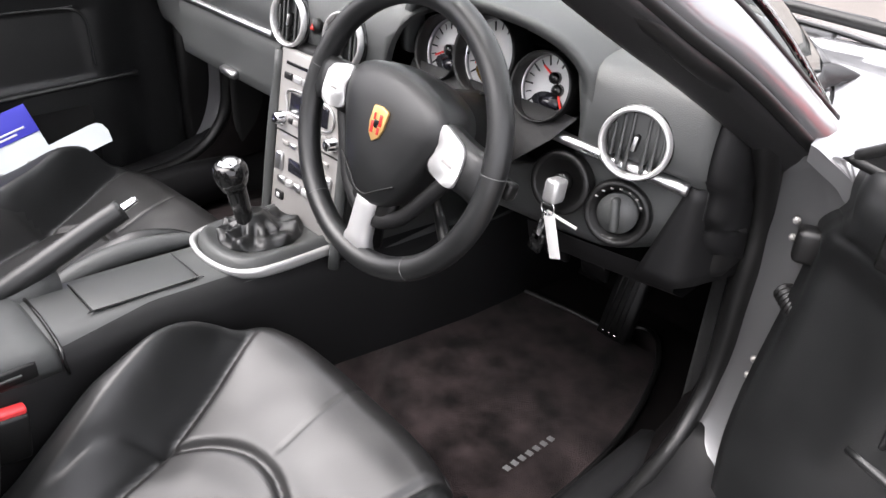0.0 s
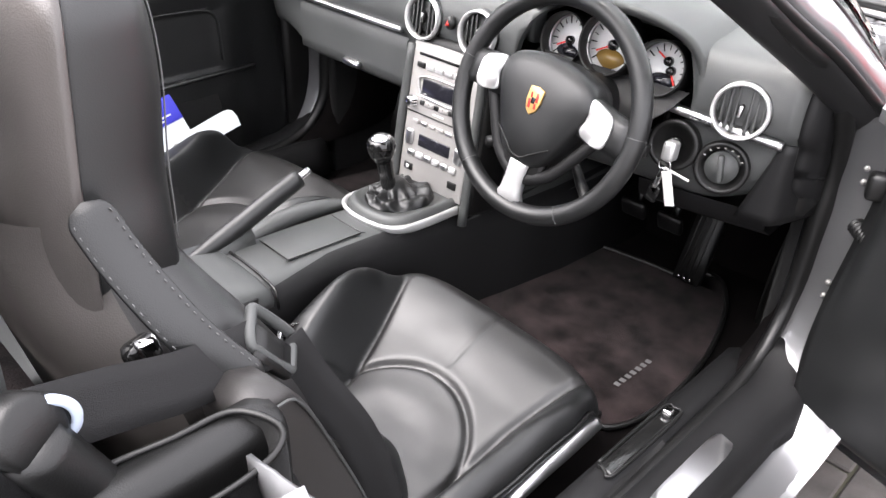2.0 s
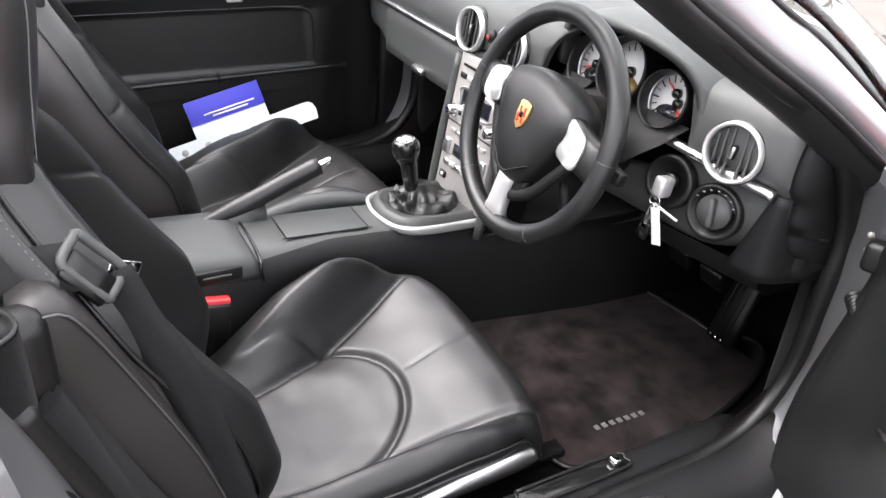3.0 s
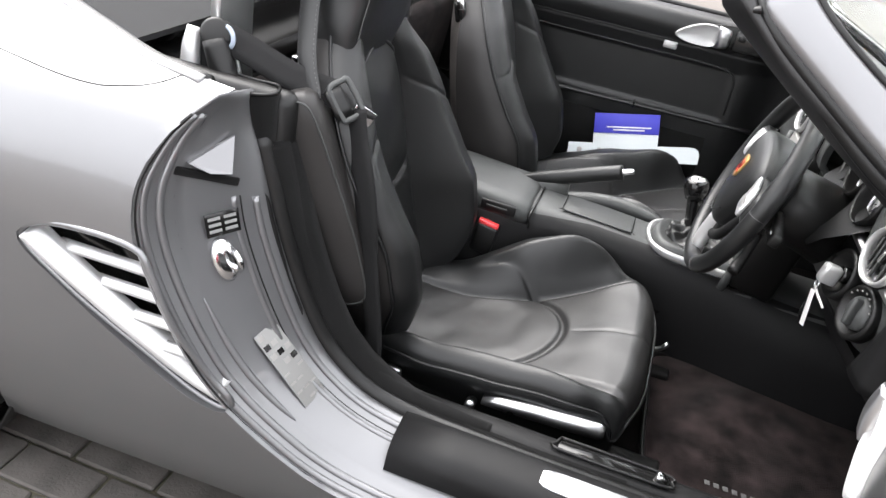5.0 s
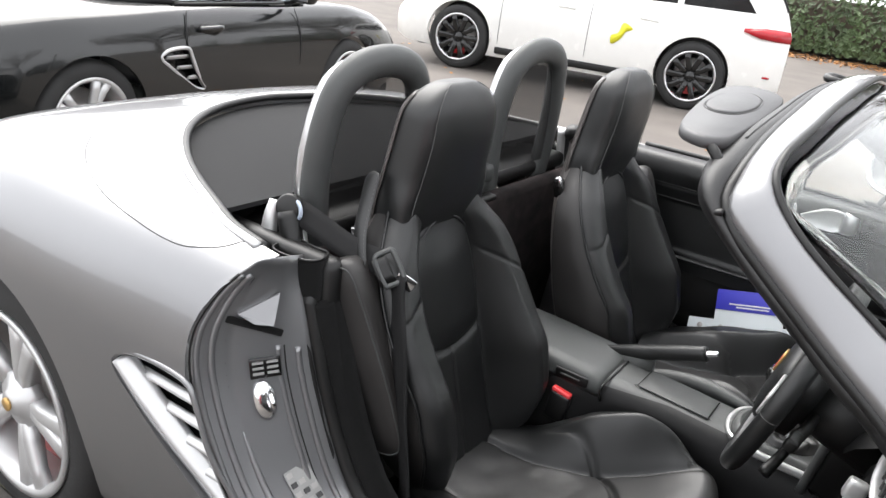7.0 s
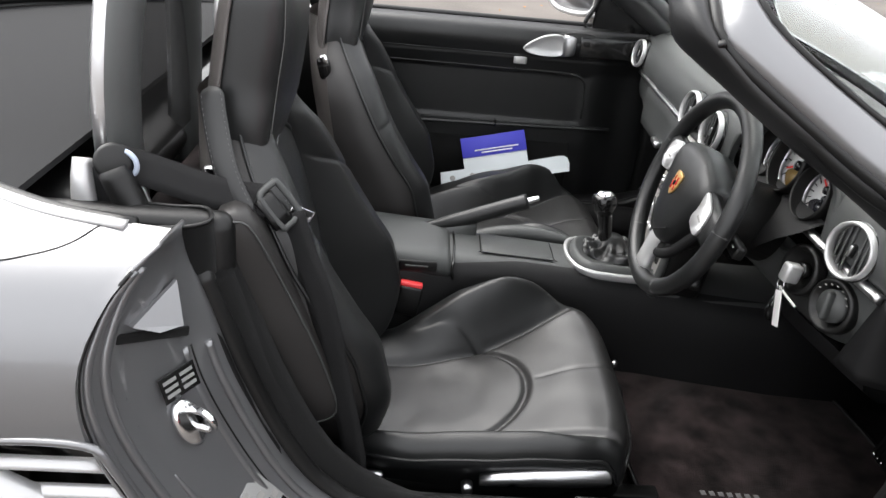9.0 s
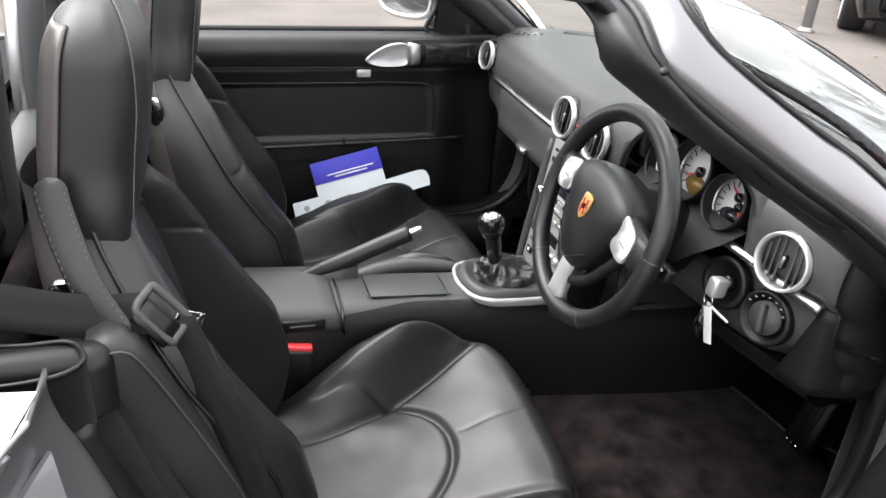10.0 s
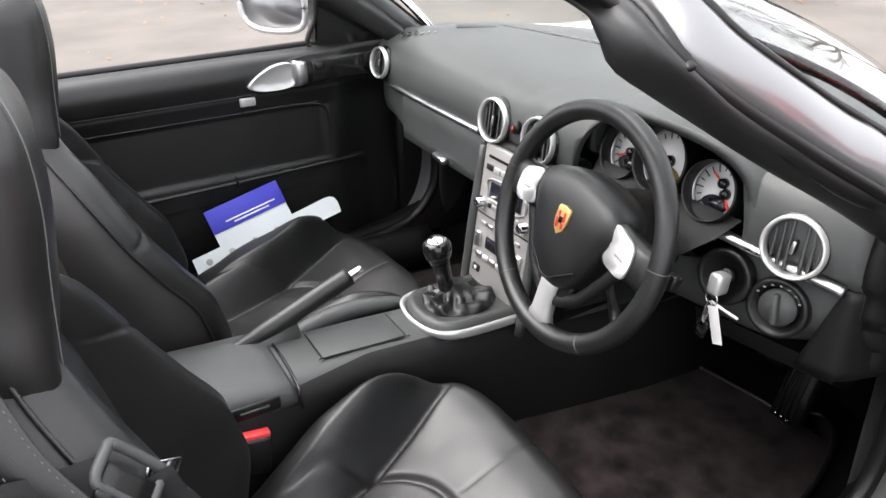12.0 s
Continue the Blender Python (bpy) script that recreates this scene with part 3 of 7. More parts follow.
# bump stop pocket: bright upper wedge over a dark strip that stands for the shaded gap
stop_at = jamb_frame((0.790, -0.922, 0.812), 0.002)
part("bump_stop", loft([[stop_at @ Vector((x, y, z * h)) for x, y, z in ((-0.030, -0.008, 0.4), (0.032, 0.044, 0.2), (0.034, -0.012, 1.0), (0.0, -0.016, 1.0))] for h in (-0.004, 0.022)]), SILVER_PAINT, CAR, smooth=False)
part("pocket_shade", rbox(0.105, 0.014, 0.006, stop_at @ pose(0.004, -0.026, 0.002, 0, 0, -4), 0.003), SUEDE, CAR)
ridge = [k for k in range(4, 62) if jamb_point(k, 0.5).y < -0.6 and 0.40 < jamb_point(k, 0.5).z < 0.60]
part("jamb_bead", tube([jamb_point(k, 0.26 + 0.04 * i / len(ridge)) + Vector((0.002, 0, 0)) for i, k in enumerate(ridge)], lambda f: 0.001 + 0.006 * math.sin(math.pi * f) ** 0.6, n=10, steps=60), SILVER_PAINT, CAR)
label_at = jamb_frame((0.784, -0.752, 0.497), 0.008)
sticker = part("jamb_label", rbox(0.050, 0.150, 0.0015, label_at, 0.0004), LABEL_WHITE, CAR, "pale printed tyre label")
for k in range(8):
    for j in range(3):
        if (k * 3 + j) % 4 != 1:
            part("label_print", rbox(0.012, 0.010 if k < 4 else 0.004, 0.0006, label_at @ pose(-0.0165 + 0.0165 * j, 0.066 - 0.019 * k, 0.0012), 0.0), GLOSS_BLACK if k < 4 and (k + j) % 2 else STACK_GREY, sticker, smooth=False)
# hinge pillar with check strap, bolts and wiring sleeve
part("check_strap", rbox(0.020, 0.06, 0.012, pose(0.800, 0.150, 0.665, 0, 0, 25), 0.004), DARK_PLASTIC, CAR)
for y, z in ((0.170, 0.815), (0.174, 0.790), (0.172, 0.60), (0.168, 0.575)):
    part("hinge_bolt", lathe([(0.0, 0.0), (0.0050, 0.0), (0.0050, 0.004), (0.0, 0.005)], Matrix.Translation((0.752, y, z)) @ pose(0, 0, 0, 90, 0, 30), n=12), STACK_GREY, CAR)
part("door_hinge", rbox(0.035, 0.03, 0.045, pose(0.782, 0.150, 0.800, 0, 0, 20), 0.008), DARK_PLASTIC, CAR)
part("wiring_sleeve", tube([(0.765, 0.165, 0.72), (0.795, 0.140, 0.715), (0.822, 0.120, 0.72)], lambda f: 0.013 + 0.002 * math.sin(f * 60), n=10, steps=40), RUBBER, CAR)

# opening of the folded roof: dark gasket and the canvas panel
rim = [(x * 0.992, y * 0.996, 0.0) for x, y in CABIN]


def deck_z(x, y):
    return along(abs(x), [(0.0, 0.965), (0.35, 0.962), (0.60, 0.948), (0.765, 0.925)])


gasket = [(x, y, deck_z(x, y) - 0.004) for x, y, _ in rim if y < -0.86]
right_gasket = sorted([p for p in gasket if p[0] >= -0.001], key=lambda p: p[1])
whole = [(-p[0], p[1], p[2]) for p in right_gasket[::-1]] + right_gasket
part("roof_gasket", tube(whole[::2], 0.011, n=8, steps=120), RUBBER, CAR)
part("roof_rim", tube([(x * 1.016, y * 1.007, z + 0.006) for x, y, z in whole[::2]], 0.010, n=8, steps=120, flat=0.6), SILVER_PLASTIC, CAR)


def canvas(u, v):
    x = (u - 0.5) * 2
    back = -1.755 + 0.62 * abs(x) ** 2.6 * 1.05
    front = -1.20 + 0.10 * abs(x) ** 2
    y = back + (front - back) * v
    return Vector((x * 0.68, y, 0.905 + 0.022 * (1 - x * x) * math.sin(v * 2.6) - 0.10 * abs(x) ** 8 - 0.015 * v))


well = [(x * 0.985, y * 0.99 - 0.012) for x, y in CABIN if y < -1.10]
well = sorted([p for p in well if p[0] >= 0], key=lambda p: p[1]) + sorted([p for p in well if p[0] < 0], key=lambda p: -p[1])
part("roof_well", prism(well, 0.01, pose(0, 0, 0.928)), HOOD_CLOTH, CAR, "charcoal canvas in the roof well", smooth=False)
for side in (1, -1):
    cap = [(side * x, y, z) for x, y, z in ((0.630, -0.995, 0.925), (0.640, -0.93, 0.938), (0.650, -0.885, 0.935), (0.690, -0.868, 0.925), (0.712, -0.89, 0.920), (0.712, -0.95, 0.922), (0.690, -0.995, 0.922))]
    mid = sum((Vector(p) for p in cap), Vector()) / len(cap) - Vector((0, 0, 0.008))
    mouth = smooth_outline([(p[0] - mid.x, p[1] - mid.y) for p in cap], 40)
    sleeve = [[mid + Vector((x * f, y * f, dz + 0.10 * (y + 0.06) * (dz > -0.06))) for x, y in mouth] for f, dz in ((0.96, -0.16), (0.98, -0.06), (0.96, -0.026), (0.93, -0.022), (0.88, -0.026), (0.84, -0.05), (0.80, -0.085))]
    part("pillar_sleeve", loft(sleeve), SUEDE, CAR, "open black fabric pillar sleeve")
    part("sleeve_hem", tube([p + Vector((0, 0, 0.001)) for p in sleeve[3]] + [sleeve[3][0]], 0.0028, n=8, steps=80, closed=True), RUBBER, CAR)
    part("pillar_cup", rbox(0.045, 0.080, 0.012, pose(mid.x, mid.y, mid.z - 0.078, -4, 0, 0), 0.005), SHELL_PLASTIC, CAR)
    part("belt_sleeve", tube([(side * 0.626, -1.018, 0.945), (side * 0.640, -0.985, 0.87), (side * 0.650, -0.962, 0.80)], 0.023, n=14, steps=12), DARK_PLASTIC, CAR)
folded = part("folded_roof", sheet(40, 26, canvas), HOOD_CLOTH, CAR, "folded charcoal canvas roof")
thicken(folded, 0.01, offset=-1)
part("roof_fold", tube([(-0.66, -1.12, 0.80), (-0.58, -1.17, 0.862), (-0.4, -1.20, 0.902), (0, -1.22, 0.912), (0.4, -1.20, 0.902), (0.58, -1.17, 0.862), (0.66, -1.12, 0.80)], 0.014, n=10, steps=60), DARK_PLASTIC, CAR)
# shut line of the roof cover on each rear wing
skin_tree = BVHTree.FromPolygons([v.co.copy() for v in body.data.vertices], [list(p.vertices) for p in body.data.polygons])
for side in (1, -1):
    line = [(0.755, -0.975), (0.80, -1.02), (0.822, -1.10), (0.812, -1.25), (0.775, -1.42), (0.70, -1.58), (0.60, -1.70)]
    pts = []
    for p in spline([(x, y, 0) for x, y in line], 40):
        where = skin_tree.ray_cast(Vector((side * p.x, p.y, 1.6)), Vector((0, 0, -1)))[0]
        if where is not None and where.z > 0.85:
            pts.append(where)
    part("shut_line", tube(pts, 0.0012, n=6, steps=90), RUBBER, CAR)
part("bonnet_gap", tube([(-0.70, 0.62, 0.923), (-0.45, 0.74, 0.912), (0, 0.79, 0.903), (0.45, 0.74, 0.912), (0.70, 0.62, 0.923)], 0.008, n=6, steps=50, flat=0.5), RUBBER, CAR)

# tub: floor, tunnel base, bulkhead
part("cabin_floor", rbox(1.30, 1.50, 0.04, pose(0, -0.10, 0.275), 0.01), CARPET, CAR)
part("bulkhead", rbox(1.26, 0.05, 0.60, pose(0, -1.02, 0.56, -6, 0, 0), 0.02), MAT_PILE, CAR, "dark brown carpeted rear bulkhead")
part("bulkhead_shelf", rbox(1.22, 0.15, 0.05, pose(0, -1.10, 0.868), 0.02), DARK_PLASTIC, CAR)
part("bulkhead_hatch", rbox(0.16, 0.03, 0.05, pose(-0.02, -0.985, 0.835, -6, 0, 0), 0.008), DARK_PLASTIC, CAR)
part("firewall", rbox(1.34, 0.05, 0.62, pose(0, 0.66, 0.56, -12, 0, 0), 0.02), CARPET, CAR)
for side in (1, -1):
    part("footwell_side", rbox(0.03, 0.50, 0.42, pose(side * 0.668, 0.45, 0.49, 0, 0, 0), 0.01), SUEDE, CAR)
    part("quarter_trim", rbox(0.05, 0.36, 0.30, pose(side * 0.655, -1.03, 0.755), 0.02), DARK_PLASTIC, CAR)

# windscreen: glass, painted frame, padded header and posts
# stations up the driver's post and over to the middle: glass edge, outer paint edge, pad ridge, pad belly
STATIONS = [
    ((0.735, 0.235, 0.925), (0.762, 0.205, 0.885), (0.745, 0.190, 0.872), (0.715, 0.185, 0.858)),
    ((0.675, 0.045, 1.070), (0.715, 0.045, 1.003), (0.700, 0.030, 0.983), (0.655, 0.010, 0.980)),
    ((0.656, -0.012, 1.104), (0.685, -0.053, 1.064), (0.674, -0.065, 1.045), (0.632, -0.080, 1.036)),
    ((0.638, -0.106, 1.163), (0.650, -0.160, 1.133), (0.645, -0.175, 1.115), (0.600, -0.172, 1.098)),
    ((0.614, -0.159, 1.202), (0.632, -0.214, 1.172), (0.634, -0.232, 1.166), (0.582, -0.244, 1.146)),
    ((0.600, -0.178, 1.223), (0.616, -0.230, 1.192), (0.618, -0.262, 1.195), (0.566, -0.275, 1.170)),
    ((0.575, -0.187, 1.243), (0.590, -0.232, 1.212), (0.592, -0.274, 1.217), (0.550, -0.283, 1.198)),
    ((0.540, -0.186, 1.261), (0.552, -0.232, 1.236), (0.550, -0.278, 1.233), (0.530, -0.285, 1.222)),
    ((0.450, -0.179, 1.283), (0.460, -0.232, 1.262), (0.450, -0.277, 1.252), (0.440, -0.280, 1.238)),
    ((0.300, -0.176, 1.305), (0.320, -0.230, 1.286), (0.310, -0.275, 1.267), (0.300, -0.278, 1.252)),
    ((0.100, -0.172, 1.323), (0.120, -0.228, 1.310), (0.110, -0.272, 1.286), (0.110, -0.274, 1.270)),
]


def rail(column):
    """One long edge of the windscreen frame, from post foot to post foot."""
    half = [Vector(row[column]) for row in STATIONS]
    return spline(half + [Vector((-p.x, p.y, p.z)) for p in half[::-1]], 141)


glass_edge, paint_edge, pad_ridge, pad_belly = rail(0), rail(1), rail(2), rail(3)
BASE = [(-0.745, 0.240, 0.918), (-0.62, 0.445, 0.946), (-0.32, 0.595, 0.962), (0.0, 0.635, 0.967), (0.32, 0.595, 0.962), (0.62, 0.445, 0.946), (0.745, 0.240, 0.918)]
head_half = [Vector(row[0]) for row in STATIONS[4:]]
head_line = spline([Vector((-p.x, p.y, p.z)) for p in head_half] + head_half[::-1], 41)
base_line = spline(BASE, 41)


def screen(u, v):
    i = min(40, int(round(u * 40)))
    p = head_line[i].lerp(base_line[i], v)
    bow = 0.035 * math.sin(math.pi * v)
    return p + Vector((0, 0.55, 0.85)) * bow + Vector((0, 0, -0.006))


windscreen = part("windscreen", sheet(40, 16, screen), GLASS, CAR, "raked clear windscreen")
thicken(windscreen, 0.005)
windscreen.visible_shadow = False
paint_rings, pad_rings, seal_line, lip_line, frit_line = [], [], [], [], []
for k in range(141):
    g, s, r, b = glass_edge[k], paint_edge[k], pad_ridge[k], pad_belly[k]
    ahead = (paint_edge[min(140, k + 1)] - paint_edge[max(0, k - 1)]).normalized()
    n = ahead.cross(s - g).normalized()
    if n.z < 0:
        n = -n
    paint_rings.append([g - n * 0.004, g + n * 0.004, g.lerp(s, 0.18) + n * 0.010, g.lerp(s, 0.5) + n * 0.012, g.lerp(s, 0.82) + n * 0.009, s + n * 0.002, s - n * 0.007, s.lerp(g, 0.25) - n * 0.016, g.lerp(s, 0.2) - n * 0.014])
    inside = b.lerp(g, 0.62) - n * 0.026
    ring = [s.lerp(r, 0.12) - n * 0.010, s.lerp(r, 0.42) + n * 0.003, r.lerp(s, 0.18) + n * 0.005, r, r.lerp(b, 0.5) + (r - s).normalized() * 0.006, b, b.lerp(inside, 0.5) - n * 0.008, inside, g.lerp(s, 0.45) - n * 0.024]
    pad_rings.append(spline(ring + [ring[0]], 25)[:-1])
    seal_line.append(s.lerp(r, 0.10) - n * 0.004)
    lip_line.append(s.lerp(r, 0.56) + n * 0.0045)
    frit_line.append(g + n * 0.0035)
part("windscreen_frame", loft(paint_rings), SILVER_PAINT, CAR, "silver painted windscreen frame")
part("header_pad", loft(pad_rings), PAD_VINYL, CAR, "black padded windscreen trim")
part("frame_seal", tube(seal_line[::3] + [seal_line[-1]], 0.0085, n=10, steps=140), RUBBER, CAR)
part("pad_lip", tube(lip_line[42:99:2], 0.0022, n=6, steps=90), RUBBER, CAR)
part("glass_seal", tube(frit_line[::3], 0.0055, n=8, steps=140), RUBBER, CAR, "dark rubber glass edge")
for side in (1, -1):
    part("corner_clip", rbox(0.011, 0.012, 0.009, pose(side * 0.630, -0.234, 1.181, 20, 20, 0), 0.003), DARK_PLASTIC, CAR)
# driver's sun visor, swung level behind the header
vu = Vector((-1.0, -0.02, 0.045)).normalized()
vv = (Vector((0, -1.0, 0.03)) - vu * vu.dot(Vector((0, -1.0, 0.03)))).normalized()
visor_m = Matrix.Translation((0.320, -0.335, 1.262)) @ Matrix((vu, vv, vu.cross(vv))).transposed().to_4x4()
visor_edge = smooth_outline([(-0.238, -0.030), (-0.212, 0.008), (-0.13, 0.030), (0.06, 0.054), (0.20, 0.055), (0.25, 0.030), (0.25, -0.020), (0.18, -0.052), (0.02, -0.062), (-0.18, -0.062), (-0.225, -0.052)], 60)
visor = part("sun_visor", loft([[visor_m @ Vector((x * f, y * f, z)) for x, y in visor_edge] for f, z in ((0.95, -0.010), (0.99, -0.007), (1.0, 0.0), (0.99, 0.007), (0.95, 0.010))]), VISOR, CAR, "grey sun visor swung up with a mirror flap")
flap = smooth_outline([(-0.06, 0.0), (-0.035, 0.028), (0.04, 0.038), (0.12, 0.032), (0.155, 0.002), (0.12, -0.026), (0.04, -0.036), (-0.035, -0.026)], 40)
for s in (1, -1):
    part("visor_flap", loft([[visor_m @ Vector((x * f, y * f, s * z)) for x, y in flap] for f, z in ((1.0, 0.008), (0.98, 0.0125), (0.90, 0.014))]), VISOR, visor)
    part("flap_seam", tube([visor_m @ Vector((x * 1.05 - 0.001, y * 1.05, s * 0.0098)) for x, y in flap + [flap[0]]], 0.0016, n=6, steps=60, closed=True), DARK_PLASTIC, visor)
part("visor_pivot", tube([(0.558, -0.262, 1.222), (0.552, -0.278, 1.240), (0.535, -0.296, 1.252), (0.50, -0.300, 1.255)], 0.008, n=10, steps=20), DARK_PLASTIC, visor)
part("roof_catch", tube([(-0.28, -0.235, 1.284), (-0.285, -0.290, 1.292), (-0.40, -0.295, 1.288), (-0.41, -0.235, 1.276)], 0.009, n=8, steps=24), DARK_PLASTIC, CAR)
# wipers and scuttle
part("scuttle", rbox(1.10, 0.14, 0.02, pose(0, 0.69, 0.905, -8, 0, 0), 0.01), DARK_PLASTIC, CAR)
for x0 in (-0.42, 0.12):
    wiper = part("wiper_arm", tube([(x0 + 0.50, 0.645, 0.955), (x0 + 0.20, 0.67, 0.952), (x0, 0.685, 0.935)], 0.008, n=8, steps=20), DARK_PLASTIC, CAR)
    part("wiper_blade", tube([(x0 + 0.62, 0.575, 0.962), (x0 + 0.35, 0.615, 0.962), (x0 + 0.08, 0.625, 0.962)], 0.007, n=6, steps=24, flat=1.6), RUBBER, wiper)

# roll hoops behind the seats
for cx in (0.385, -0.292):
    hoop_pts = [(cx - 0.141, -1.035, 0.82), (cx - 0.161, -1.03, 1.00), (cx - 0.141, -1.02, 1.14), (cx - 0.094, -1.012, 1.205), (cx, -1.01, 1.226), (cx + 0.094, -1.012, 1.205), (cx + 0.141, -1.02, 1.14), (cx + 0.161, -1.03, 1.00), (cx + 0.141, -1.035, 0.82)]
    hoop = part("roll_hoop", tube(hoop_pts, 0.034, n=14, steps=70, flat=0.75, up=(0, 1, 0)), SOFT_PLASTIC, CAR, "black padded roll hoop")
    part("hoop_strip", tube([(x + (0.012 if x > cx else -0.012), y - 0.020, z) for x, y, z in hoop_pts], 0.018, n=8, steps=70), SATIN, hoop)
    net = [(cx - 0.140, 0.90), (cx + 0.140, 0.90), (cx + 0.140, 1.00), (cx + 0.128, 1.12), (cx + 0.085, 1.18), (cx, 1.198), (cx - 0.085, 1.18), (cx - 0.128, 1.12), (cx - 0.140, 1.00)]
    part("hoop_net", prism(net, 0.002, pose(0, -1.018, 0, 90, 0, 0)), NET, hoop, "fine black mesh", smooth=False)
part("hoop_bridge", rbox(0.34, 0.06, 0.06, pose(0.03, -1.035, 0.905), 0.02), SOFT_PLASTIC, CAR)
for side in (1, -1):
    # belt guide on the wing, with pale bush and the bright post below
    part("belt_tower", tube([(side * 0.645, -1.045, 0.80), (side * 0.640, -1.055, 0.86), (side * 0.632, -1.06, 0.92), (side * 0.620, -1.06, 0.955)], lambda f: 0.022 - 0.008 * f, n=14, steps=20), SILVER_PLASTIC, CAR, "silver belt tower cover")

# ---- dashboard ----
DASH = thing("dashboard", "charcoal soft plastic dashboard with round air vents and dials", "dashboard")


def dash_setback(x):
    return 0.022 + (0.062 if x > 0 else 0.013) * (abs(x) / 0.644) ** 2.2


def dash_section(x):
    s = dash_setback(x)
    low = 0.705 + 0.05 * step(0.52, 0.68, abs(x))
    top = 0.0 if x < 0 else 0.006
    end = step(0.60, 0.69, abs(x))
    wind = along(abs(x), [(0.0, 0.625), (0.32, 0.585), (0.58, 0.46), (0.69, 0.34)])
    pts = [(0.14 + s, low + 0.015), (0.055 + s, low - 0.004), (0.022 + s, low + 0.010), (0.012 + s, low + 0.05), (0.012 + s, 0.80), (0.010 + s, 0.846), (-0.004 + s, 0.858), (-0.006 + s, 0.90), (0.004 + s, 0.935 + top), (0.030 + s, 0.957 + top), (0.09 + s, 0.972), (0.20 + s * 0.7, 0.978 - 0.012 * end), (wind * 0.75, 0.976 - 0.008 * end), (wind, 0.960 - 0.006 * end)]
    return [Vector((x, y, z)) for y, z in [(p.x, p.y) for p in spline([(y, z, 0) for y, z in pts], 46)]]


dash_xs = [-0.695 + 1.362 * i / 60 for i in range(61)]
dash_body = part("dash_body", loft([dash_section(x) for x in dash_xs], closed=False), SOFT_PLASTIC, DASH)
thicken(dash_body, 0.012, offset=-1)
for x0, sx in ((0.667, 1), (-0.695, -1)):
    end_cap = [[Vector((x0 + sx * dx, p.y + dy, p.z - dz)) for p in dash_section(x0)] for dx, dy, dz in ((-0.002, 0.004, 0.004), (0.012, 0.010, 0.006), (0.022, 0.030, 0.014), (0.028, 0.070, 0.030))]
    thicken(part("dash_end_cap", loft(end_cap, closed=False), BLACK_AND_SHADED if sx > 0 else SOFT_PLASTIC, DASH), 0.004, offset=0)
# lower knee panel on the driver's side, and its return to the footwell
part("knee_panel", loft([[Vector((x, y + dash_setback(x), z)) for y, z in ((0.02, 0.71), (0.03, 0.675), (0.06, 0.655), (0.13, 0.66), (0.20, 0.70))] for x in (0.42, 0.50, 0.58, 0.645)], closed=False), BLACK_AND_SHADED, DASH)
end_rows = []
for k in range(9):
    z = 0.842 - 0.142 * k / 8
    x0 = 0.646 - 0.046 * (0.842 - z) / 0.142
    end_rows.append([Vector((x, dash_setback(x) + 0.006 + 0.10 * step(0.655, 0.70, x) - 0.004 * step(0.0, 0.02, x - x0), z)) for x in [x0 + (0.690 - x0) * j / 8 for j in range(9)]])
thicken(part("dash_side_cover", loft(end_rows, closed=False), BLACK_AND_SHADED, DASH, "black cover at the dashboard's end"), 0.005, offset=0)
part("dash_end", rbox(0.05, 0.22, 0.25, pose(0.668, 0.240, 0.825), 0.03), DARK_PLASTIC, DASH)
part("dash_end", rbox(0.05, 0.22, 0.22, pose(-0.655, 0.215, 0.80), 0.03), DARK_PLASTIC, DASH)
# bright waist strip, passenger and driver side
for xs, z0, z1 in (((-0.64, -0.40, -0.17), 0.852, 0.852), ((0.455, 0.52, 0.648), 0.862, 0.840)):
    run = [(x, dash_setback(x) - 0.001, z0 + (z1 - z0) * (x - xs[0]) / (xs[-1] - xs[0])) for x in [xs[0] + (xs[-1] - xs[0]) * k / 8 for k in range(9)]]
    part("trim_strip", tube(run, 0.0085 if xs[0] < 0 else 0.010, n=10, steps=30, flat=0.8), SATIN, DASH, "bright metal trim strip")
glove = part("glovebox_lid", loft([[Vector((x, dash_setback(x) + y, z)) for y, z in ((0.022, 0.716), (0.006, 0.724), (0.004, 0.75), (0.005, 0.80), (0.006, 0.828), (0.014, 0.836))] for x in [-0.56 + 0.40 * k / 10 for k in range(11)]], closed=False), SOFT_PLASTIC, DASH, "glovebox lid with a bright handle")
part("glovebox_handle", rbox(0.062, 0.018, 0.016, pose(-0.350, 0.026, 0.734, 12, 0, -6), 0.005), SATIN, glove)


